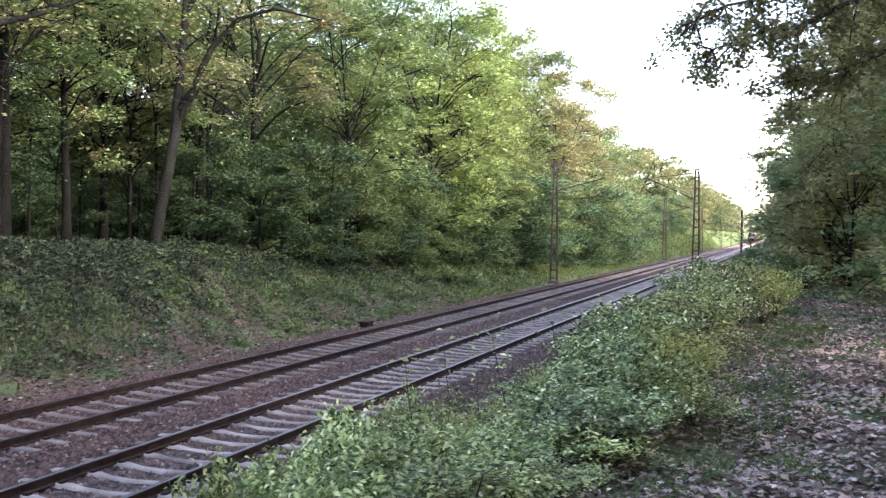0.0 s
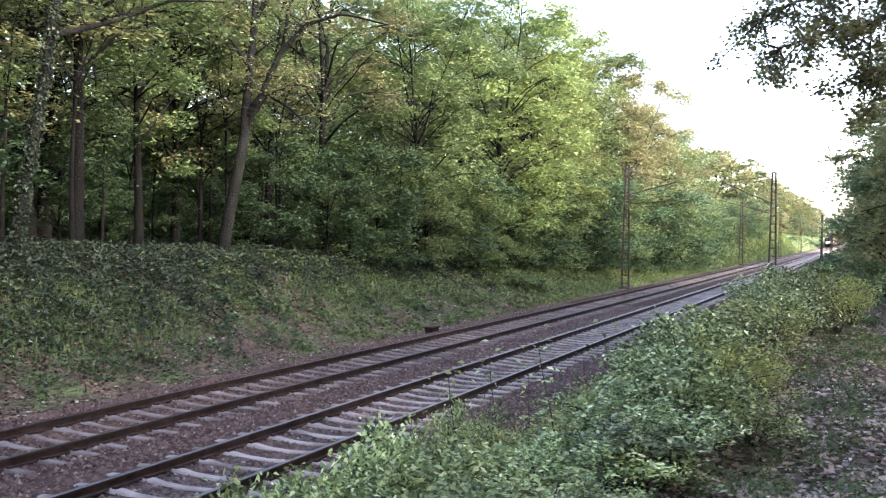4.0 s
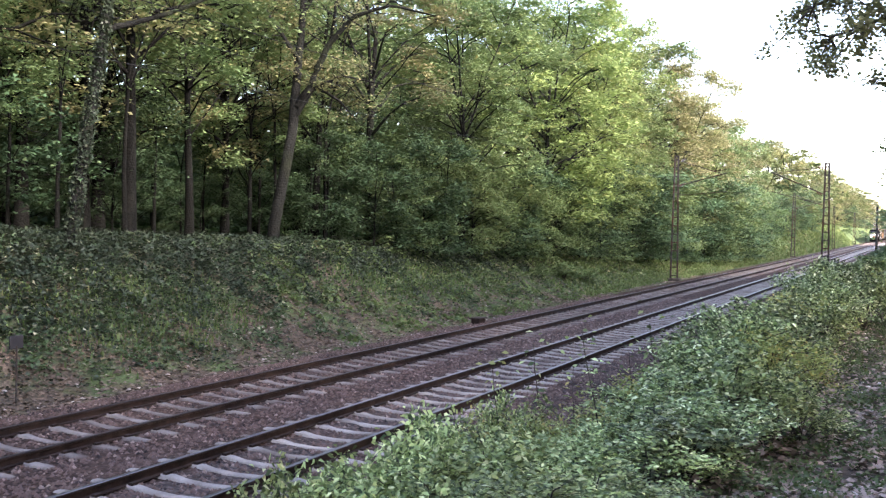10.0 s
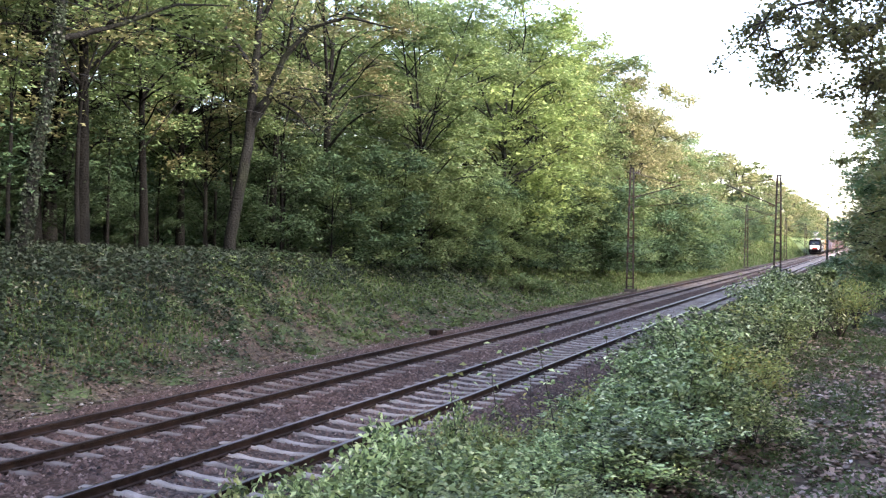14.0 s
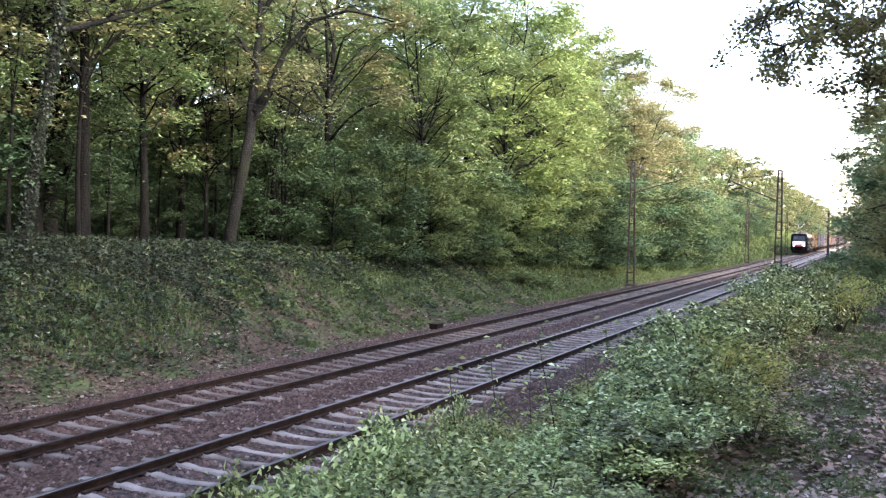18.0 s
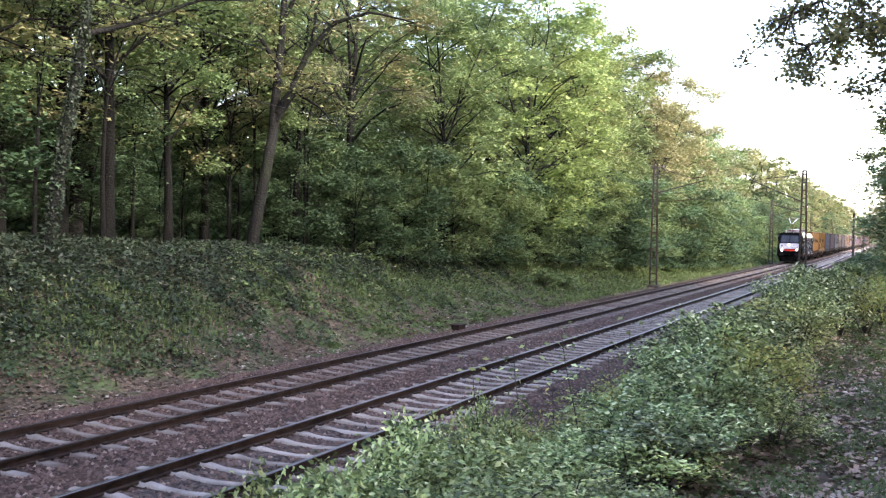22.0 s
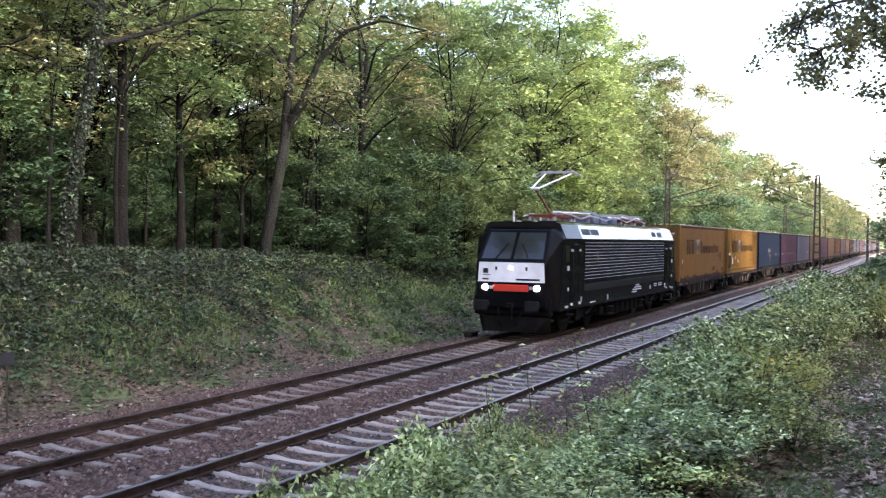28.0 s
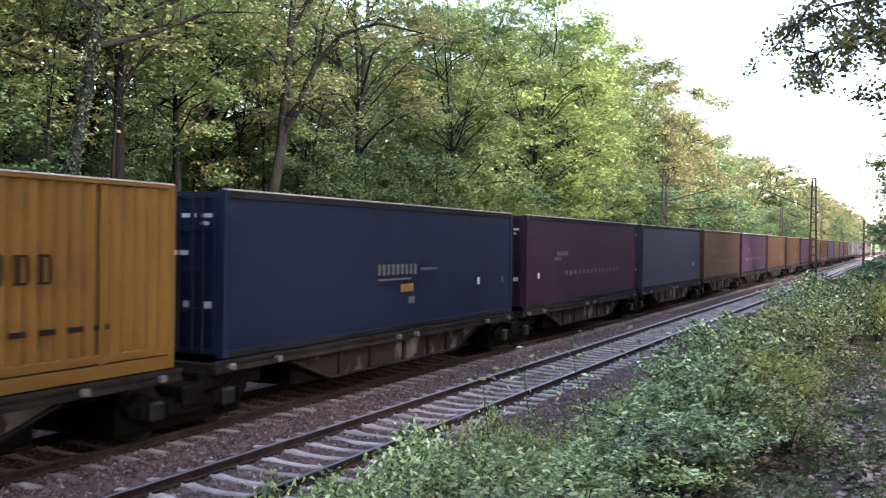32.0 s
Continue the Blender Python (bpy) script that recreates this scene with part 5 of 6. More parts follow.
pole = tagged(new("wooden_pole"), "tall dark pole beside the near track", "pole")
pole.location = (-5.0, 150, -0.4)
part("shaft", rod((0, 0, -0.3), (0, 0, 7.1), 0.19, 10, 0.14), M_POLE, pole)
part("cap", rod((0, 0, 7.1), (0, 0, 7.25), 0.2, 10, 0.05), M_POLE, pole)

lamp = tagged(new("signal_post"), "slim grey post with a small head beside the track", "post")
lamp.location = (-4.6, 185, -0.4)
part("shaft", rod((0, 0, -0.3), (0, 0, 6.6), 0.09, 8, 0.06), M_MAST, lamp)
part("arm", rod((0, 0, 6.5), (-1.0, 0, 6.9), 0.04), M_MAST, lamp)

# trackside box and marker post
trackbox = tagged(new("trackside_box"), "small rusty brown box on feet beside the far rail", "box")
trackbox.location = (-13.55, 31.4, -0.3)
part("body", box(-0.15, 0.15, -0.28, 0.28, 0.14, 0.28, 0.02), M_RUST, trackbox)
part("lid", box(-0.2, 0.2, -0.36, 0.36, 0.28, 0.31, 0.008), M_RUST, trackbox)
for yy in (-0.2, 0.2):
    part("foot", box(-0.12, 0.12, yy - 0.05, yy + 0.05, -0.05, 0.14), M_RUST, trackbox)

sign = tagged(new("marker_post"), "thin grey marker post with a small dark plate", "sign")
sign.location = (-15.5, 13.66, float(ground_z(-15.5, 13.66)))
part("post", rod((0, 0, -0.2), (0, 0, 1.15), 0.02, 6), M_MAST, sign)
part("plate", box(-0.03, 0.0, -0.16, 0.16, 1.1, 1.35, 0.005), plain("dull_plate", (0.03, 0.03, 0.034), 0.6), sign)

# ---- train ----
M_BLACK = surface("loco_black_paint", (0.003, 0.0033, 0.004), (0.005, 0.0055, 0.0065), 0.8, 60.0, 0.12, 0.0, 0.02, 0.0005, dirt=(0.006, 0.0055, 0.0055), dirt_scale=0.6, dirt_lo=0.55, dirt_hi=0.8)
M_BLACK.node_tree.nodes["Principled BSDF"].inputs["Specular IOR Level"].default_value = 0.05
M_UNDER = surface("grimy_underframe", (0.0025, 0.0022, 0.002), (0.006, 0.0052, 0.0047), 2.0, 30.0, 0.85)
M_ROOFGREY = surface("loco_roof_polished", (0.27, 0.28, 0.3), (0.32, 0.33, 0.35), 0.6, 50.0, 0.08, 1.0, 0.02, 0.0005)
M_SILVER = surface("loco_roof_silver", (0.56, 0.57, 0.59), (0.64, 0.65, 0.67), 0.6, 50.0, 0.2, 0.7, 0.03, 0.001, dirt=(0.3, 0.3, 0.31), dirt_scale=0.5, dirt_lo=0.55, dirt_hi=0.8)
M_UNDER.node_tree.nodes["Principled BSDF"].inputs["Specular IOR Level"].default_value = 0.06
def matt(m, level):
    m.node_tree.nodes["Principled BSDF"].inputs["Specular IOR Level"].default_value = level
    return m


M_WHITE = plain("white_paint", (0.72, 0.73, 0.76), 0.35)
M_RED = plain("red_paint", (0.55, 0.035, 0.02), 0.4)
M_PANTO_RED = plain("pantograph_red", (0.17, 0.016, 0.016), 0.5)
M_GREY = plain("grey_paint", (0.32, 0.33, 0.34), 0.5)
M_SLAT = plain("louvre_silver", (0.62, 0.63, 0.66), 0.4, 0.1)
M_DARKGREY = matt(plain("dark_grey_paint", (0.011, 0.0115, 0.013), 0.5), 0.1)
M_GLASS = plain("cab_glass", (0.012, 0.014, 0.016), 0.06)
M_GLASS.node_tree.nodes["Principled BSDF"].inputs["Specular IOR Level"].default_value = 0.5
M_STEEL = plain("wheel_steel", (0.014, 0.012, 0.0105), 0.6, 0.3)
M_LAMP = glow("headlight_glow", (1.0, 0.97, 0.9), 8.0)
M_MARK = plain("white_marking", (0.6, 0.6, 0.62), 0.6)


def wheelset(parent, y, r, name="wheelset"):
    bm = bmesh.new()
    add_rod(bm, (-0.8, y, r), (0.8, y, r), 0.08, 8)
    for s in (-1, 1):
        add_rod(bm, (s * 0.70, y, r), (s * 0.83, y, r), r, 20)
        add_rod(bm, (s * 0.83, y, r), (s * 0.845, y, r), r * 0.8, 20)
    return part(name, bm, M_STEEL, parent)


def buffers(parent, y_face, direction):
    """Two buffers whose plates lie at y_face; direction points out of the vehicle."""
    for s in (-0.875, 0.875):
        bm = bmesh.new()
        add_box(bm, s - 0.24, s + 0.24, min(y_face, y_face - direction * 0.05), max(y_face, y_face - direction * 0.05), 0.88, 1.24, 0.04)
        add_rod(bm, (s, y_face - direction * 0.04, 1.06), (s, y_face - direction * 0.4, 1.06), 0.09, 10)
        add_rod(bm, (s, y_face - direction * 0.3, 1.06), (s, y_face - direction * 0.66, 1.06), 0.14, 10)
        part("buffer", bm, M_DARKGREY, parent)


def cab(parent, d):
    """Cab end; d = -1 at the leading end, 1 at the trailing end."""
    def hull(points, name, mat, label=""):
        bm = bmesh.new()
        for x, y, z in points:
            for s in (-1, 1):
                bm.verts.new((s * x, d * y, z))
        bmesh.ops.convex_hull(bm, input=bm.verts[:])
        bmesh.ops.bevel(bm, geom=bm.edges[:], offset=0.025, segments=1, affect="EDGES")
        return part(name, bm, mat, parent, label)
    hull([(1.2, 9.30, 1.0), (1.2, 9.30, 2.44), (1.08, 8.58, 3.52), (1.28, 8.0, 3.69), (1.5, 8.86, 0.86), (1.5, 8.52, 3.22), (1.5, 7.9, 0.86), (1.5, 7.9, 3.24), (1.3, 7.9, 3.69), (1.14, 9.2, 0.86)], "cab", M_BLACK)
    face = 9.30 + 0.004
    bm = prism([(-1.16, 1.80), (1.16, 1.80), (1.12, 2.44), (-1.12, 2.44)], "y", d * face, d * (face + 0.018))
    nose = part("nose_panel", bm, M_WHITE, parent, "white front panel")
    for x0, x1, z0, z1 in ((0.18, 1.0, 1.86, 1.92), (-1.0, -0.78, 1.86, 1.91), (-0.98, -0.80, 2.08, 2.24), (-0.55, -0.48, 2.18, 2.30), (0.50, 0.57, 2.18, 2.30), (-1.0, -0.7, 2.02, 2.04)):
        part("lettering_bar", box(x0, x1, min(d * (face + 0.02), d * (face + 0.026)), max(d * (face + 0.02), d * (face + 0.026)), z0, z1), M_DARKGREY, nose)
    part("front_lamp", rod((0, d * face, 2.26), (0, d * (face + 0.04), 2.26), 0.05, 14), M_LAMP, parent, "lit upper headlight")
    part("front_stripe", box(-0.60, 0.60, min(d * face, d * (face + 0.02)), max(d * face, d * (face + 0.02)), 1.50, 1.72, 0.004), M_RED, parent, "red stripe between the headlights")
    for s in (-0.90, 0.90):
        part("headlight", rod((s, d * (face - 0.02), 1.62), (s, d * (face + 0.04), 1.62), 0.095, 14), M_LAMP if d < 0 else M_GREY, parent, "round lit headlight" if d < 0 else "")
        part("tail_lamp", box(s * 0.77 - 0.07, s * 0.77 + 0.07, min(d * face, d * (face + 0.02)), max(d * face, d * (face + 0.02)), 1.57, 1.67), M_GREY, parent)
    up = Vector((0, 8.58 - 9.30, 3.52 - 2.44))
    out = Vector((0, 1.08, 0.72)).normalized()
    base = Vector((0, 9.30, 2.44))
    for s in (-1, 1):
        bm = bmesh.new()
        quad = [(0.05, 0.10), (1.07, 0.10), (0.98, 0.90), (0.05, 0.90)]
        lo, hi = [], []
        for u, w in quad:
            p = base + up * w + Vector((s * u, 0, 0))
            a, b = p + out * 0.004, p + out * 0.02
            lo.append(bm.verts.new((a.x, d * a.y, a.z)))
            hi.append(bm.verts.new((b.x, d * b.y, b.z)))
        bm.faces.new(lo)
        bm.faces.new(hi)
        for i in range(4):
            bm.faces.new((lo[i], lo[(i + 1) % 4], hi[(i + 1) % 4], hi[i]))
        pane = part("windscreen", bm, M_GLASS, parent, "dark sloping windscreen")
        p, q = base + up * 0.05 + out * 0.04 + Vector((s * 0.6, 0, 0)), base + up * 0.55 + out * 0.04 + Vector((s * 0.25, 0, 0))
        part("wiper", rod((p.x, d * p.y, p.z), (q.x, d * q.y, q.z), 0.014, 5), M_UNDER, pane)
    bm = bmesh.new()
    for pts in [((1.35, 9.18), (0.9, 9.36))]:
        add_box(bm, -1.32, 1.32, min(d * 8.9, d * 9.22), max(d * 8.9, d * 9.22), 0.72, 1.34, 0.03)
    part("buffer_beam", bm, M_UNDER, parent)
    bm = bmesh.new()
    for x, y, z in ((1.25, 9.0, 0.72), (1.2, 8.8, 0.18), (0.9, 9.45, 0.2), (0.95, 9.3, 0.66), (1.2, 8.8, 0.7)):
        for s in (-1, 1):
            bm.verts.new((s * x, d * y, z))
    bmesh.ops.convex_hull(bm, input=bm.verts[:])
    part("snowplough", bm, M_UNDER, parent)
    bm = bmesh.new()
    add_box(bm, -0.1, 0.1, min(d * 9.2, d * 9.55), max(d * 9.2, d * 9.55), 0.95, 1.12, 0.02)
    add_rod(bm, (0.1, d * 9.5, 1.0), (0.14, d * 9.56, 0.6), 0.04, 6)
    for s in (-0.45, 0.4):
        add_rod(bm, (s, d * 9.25, 0.95), (s * 0.8, d * 9.45, 0.55), 0.03, 6)
        add_rod(bm, (s * 0.8, d * 9.45, 0.55), (s * 0.5, d * 9.35, 0.35), 0.03, 6)
    part("coupling", bm, M_UNDER, parent)
    buffers(parent, d * 9.79, d)
    for s in (-1, 1):
        for y0 in (7.62, 6.72):
            rail = part("handrail", rod((s * 1.545, d * y0, 1.05), (s * 1.545, d * y0, 2.85), 0.014, 6), M_DARKGREY, parent)
            for z in (1.05, 2.85):
                part("bracket", box(s * 1.53 - 0.03, s * 1.53 + 0.03, d * y0 - 0.03, d * y0 + 0.03, z - 0.04, z + 0.04), M_MARK, rail)
        part("cab_door", box(min(s * 1.5, s * 1.512), max(s * 1.5, s * 1.512), d * 7.17 - 0.34, d * 7.17 + 0.34, 1.0, 3.05, 0.004), M_BLACK, parent)
        part("side_window", box(min(s * 1.5, s * 1.51), max(s * 1.5, s * 1.51), d * 8.05 - 0.22, d * 8.05 + 0.22, 2.45, 3.0, 0.003), M_GLASS, parent)
        for y0, w, z0, h in ((7.95, 0.2, 2.18, 0.16), (7.95, 0.1, 1.5, 0.12), (6.5, 0.12, 1.08, 0.17), (8.1, 0.3, 0.95, 0.07)):
            part("marking_bar", box(min(s * 1.502, s * 1.514), max(s * 1.502, s * 1.514), d * y0 - w / 2, d * y0 + w / 2, z0, z0 + h), M_MARK, parent)


def pantograph(parent, y, d, raised):
    """Half-scissor collector on a red base; d is the way its knee points."""
    bm = bmesh.new()
    for s in (-0.45, 0.45):
        add_box(bm, s - 0.05, s + 0.05, y - 1.0, y + 1.0, 4.0, 4.08)
    for yy in (-0.95, 0.0, 0.95):
        add_box(bm, -0.5, 0.5, y + yy - 0.05, y + yy + 0.05, 4.0, 4.08)
    base = part("pantograph_base", bm, M_PANTO_RED, parent, "red collector base frame")
    ins = bmesh.new()
    for s in (-0.45, 0.45):
        for yy in (-0.9, 0.9):
            add_rod(ins, (s, y + yy, 3.78), (s, y + yy, 4.0), 0.07, 8)
    part("insulator", ins, M_GREY, base)
    if raised:
        foot, knee, head = Vector((0, y, 4.12)), Vector((0, y + d * 1.75, 4.95)), Vector((0, y - d * 0.75, 5.66))
    else:
        foot, knee, head = Vector((0, y + 0.4, 4.12)), Vector((0, y + d * 1.5, 4.2)), Vector((0, y - d * 0.9, 4.26))
    part("lower_arm", rod(foot, knee, 0.035), M_PANTO_RED, base)
    bm = bmesh.new()
    add_rod(bm, knee + Vector((-0.15, 0, 0)), knee + Vector((0.15, 0, 0)), 0.05)
    for s in (-1, 1):
        add_rod(bm, knee + Vector((s * 0.12, 0, 0)), head + Vector((s * 0.5, 0, -0.05)), 0.032)
    part("upper_arm", bm, M_WHITE, base)
    bm = bmesh.new()
    for yy in (-0.2, 0.2):
        add_box(bm, -0.62, 0.62, head.y + yy - 0.03, head.y + yy + 0.03, head.z - 0.02, head.z + 0.045)
        for s in (-1, 1):
            add_rod(bm, head + Vector((s * 0.62, yy, 0.01)), head + Vector((s * 0.92, yy, -0.16)), 0.02, 6)
    part("collector_head", bm, M_GREY, base)


def locomotive():
    ob = tagged(new("locomotive"), "black electric locomotive with white nose panel and red stripe", "locomotive")
    part("body", prism([(-1.46, 0.86), (1.46, 0.86), (1.5, 0.92), (1.5, 3.24), (-1.5, 3.24), (-1.5, 0.92)], "y", -7.9, 7.9), M_BLACK, ob)
    roof = part("roof", prism([(-1.505, 3.245), (1.505, 3.245), (1.31, 3.70), (1.15, 3.78), (-1.15, 3.78), (-1.31, 3.70)], "y", -6.4, 6.4), M_ROOFGREY, ob, "polished metallic roof cove")
    # Rear end gets a brighter silver, its sky reflection put into the colour.
    for y0, y1 in ((-8.25, -6.405), (6.405, 8.25)):
        part("roof_end", prism([(-1.507, 3.245), (1.507, 3.245), (1.315, 3.71), (1.15, 3.79), (-1.15, 3.79), (-1.315, 3.71)], "y", y0, y1), M_SILVER if y0 > 0 else M_BLACK, ob, "silver roof end brightened for its sky reflection" if y0 > 0 else "")
    slope = Vector((1.31 - 1.505, 0, 3.70 - 3.245))
    nrm = Vector((0.455, 0, 0.195)).normalized()
    for y0 in (-6.2, -5.1, 4.2, 5.3):
        w = 0.95 if y0 < 0 else 0.7
        for s in (-1, 1):
            bm = bmesh.new()
            lo, hi = [], []
            for yy, k in ((y0, 0.28), (y0 + w, 0.28), (y0 + w, 0.74), (y0, 0.74)):
                p = Vector((1.505, yy, 3.245)) + slope * k
                a, b = p + nrm * 0.003, p + nrm * 0.012
                lo.append(bm.verts.new((s * a.x, a.y, a.z)))
                hi.append(bm.verts.new((s * b.x, b.y, b.z)))
            bm.faces.new(lo)
            bm.faces.new(hi)
            for i in range(4):
                bm.faces.new((lo[i], lo[(i + 1) % 4], hi[(i + 1) % 4], hi[i]))
            part("roof_vent", bm, M_DARKGREY, roof)
    for s in (-1, 1):
        panel = part("louvre_panel", box(min(s * 1.5, s * 1.508), max(s * 1.5, s * 1.508), -6.15, 6.25, 1.74, 3.16, 0.002), M_UNDER, ob)
        for i in range(12):
            z = 1.84 + 0.115 * i
            part("slat", prism([(s * 1.509, z - 0.007), (s * 1.524, z - 0.006), (s * 1.524, z + 0.002), (s * 1.509, z + 0.007)], "y", -6.1, 6.2), M_SLAT, panel)
        sill = part("sill", box(min(s * 1.5, s * 1.512), max(s * 1.5, s * 1.512), -6.15, 6.25, 1.42, 1.66, 0.004), M_DARKGREY, ob, "dark grey stripe under the louvres")
        for y0, w, z0, h in ((0.9, 1.15, 1.26, 0.05), (0.6, 1.5, 1.17, 0.05), (0.5, 0.8, 1.08, 0.05), (1.1, 0.6, 1.34, 0.05), (-3.2, 0.16, 0.98, 0.2), (3.6, 0.13, 1.1, 0.17), (4.4, 0.5, 1.2, 0.04), (4.4, 0.5, 1.28, 0.04), (5.2, 0.7, 1.2, 0.04), (5.2, 0.7, 1.28, 0.04), (-5.4, 0.7, 0.98, 0.04)):
            part("marking_bar", box(min(s * 1.501, s * 1.506), max(s * 1.501, s * 1.506), y0, y0 + w, z0, z0 + h), M_MARK, ob)
        flag = bmesh.new()
        add_box(flag, min(s * 1.536, s * 1.54), max(s * 1.536, s * 1.54), -4.75, -4.62, 2.62, 2.8)
        add_box(flag, min(s * 1.536, s * 1.54), max(s * 1.536, s * 1.54), -4.62, -4.48, 2.48, 2.66)
        part("emblem", flag, plain("gold_emblem", (0.2, 0.11, 0.03), 0.5), panel)
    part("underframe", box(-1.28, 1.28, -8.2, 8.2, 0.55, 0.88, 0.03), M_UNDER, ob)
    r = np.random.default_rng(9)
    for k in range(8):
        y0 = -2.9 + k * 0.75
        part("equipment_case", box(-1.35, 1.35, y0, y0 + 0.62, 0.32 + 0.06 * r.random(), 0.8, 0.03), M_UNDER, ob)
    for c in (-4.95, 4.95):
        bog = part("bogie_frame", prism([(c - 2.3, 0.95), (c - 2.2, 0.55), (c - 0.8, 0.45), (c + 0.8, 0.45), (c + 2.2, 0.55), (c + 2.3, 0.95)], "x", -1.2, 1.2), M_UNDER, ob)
        for a in (-1.45, 1.45):
            wheelset(bog, c + a, 0.62)
            for s in (-1, 1):
                part("axle_box", box(s * 1.28 - 0.12, s * 1.28 + 0.12, c + a - 0.25, c + a + 0.25, 0.42, 0.8, 0.04), M_UNDER, bog)
        for s in (-1, 1):
            part("damper", rod((s * 1.32, c - 0.5, 0.55), (s * 1.32, c + 0.5, 0.85), 0.05, 8), M_DARKGREY, bog)
            for yy in (-2.55, 2.35):
                st = bmesh.new()
                for z in (0.42, 0.68):
                    add_box(st, s * 1.42 - 0.1, s * 1.42 + 0.1, c + yy - 0.25, c + yy + 0.25, z, z + 0.03)
                add_rod(st, (s * 1.45, c + yy - 0.24, 0.42), (s * 1.45, c + yy - 0.24, 0.9), 0.02, 5)
                part("step", st, M_DARKGREY, bog)
    cab(ob, -1)
    cab(ob, 1)
    part("roof_deck", box(-0.95, 0.95, -7.6, 7.6, 3.78, 3.84, 0.01), M_DARKGREY, ob)
    pantograph(ob, -5.4, -1, True)
    pantograph(ob, -3.2, -1, False)
    pantograph(ob, 3.4, 1, False)
    pantograph(ob, 5.7, 1, False)
    gear = bmesh.new()
    for y0, y1, w, z1 in ((-1.7, -0.9, 0.5, 4.12), (-0.5, 0.5, 0.45, 4.2), (0.8, 1.6, 0.55, 4.1)):
        add_box(gear, -w, w, y0, y1, 3.84, z1, 0.04)
    part("roof_gear", gear, plain("blue_grey_gear", (0.10, 0.13, 0.19), 0.5), ob)
    for s in (-0.75, 0.75):
        pts = [(s, -6.4 + 1.1 * k, 4.05 + 0.09 * math.sin(2.1 * k + s)) for k in range(12)]
        v, q = tube(pts, np.full(12, 0.03), 6)
        child(new("roof_cable", mesh_of("roof_cable", v, q, M_GREY, smooth_faces=True)), ob)
    for x, y, h in ((-0.55, -7.7, 0.42), (0.35, -7.5, 0.2), (0.2, 7.6, 0.25)):
        part("antenna", rod((x, y, 3.7), (x, y, 3.75 + h), 0.035, 8), M_MARK, ob)
    for s in (-0.3, 0.3):
        part("horn", rod((s, -8.0, 3.78), (s, -7.7, 3.8), 0.06, 8, 0.03), M_GREY, ob)
    return ob


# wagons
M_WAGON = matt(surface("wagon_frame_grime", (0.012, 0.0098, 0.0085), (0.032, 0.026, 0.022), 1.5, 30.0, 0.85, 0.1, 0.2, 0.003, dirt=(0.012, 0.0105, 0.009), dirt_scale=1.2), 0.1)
M_BELLY = surface("wagon_belly_paint", (0.09, 0.074, 0.064), (0.17, 0.148, 0.132), 0.9, 30.0, 0.85, 0.0, 0.2, 0.003, dirt=(0.022, 0.015, 0.012), dirt_scale=0.9, dirt_lo=0.48, dirt_hi=0.54, stretch=(1, 1, 0.35))
M_FITTING = matt(plain("pale_fitting", (0.13, 0.12, 0.11), 0.7), 0.1)
PITCH, BODY = 14.87, 13.62


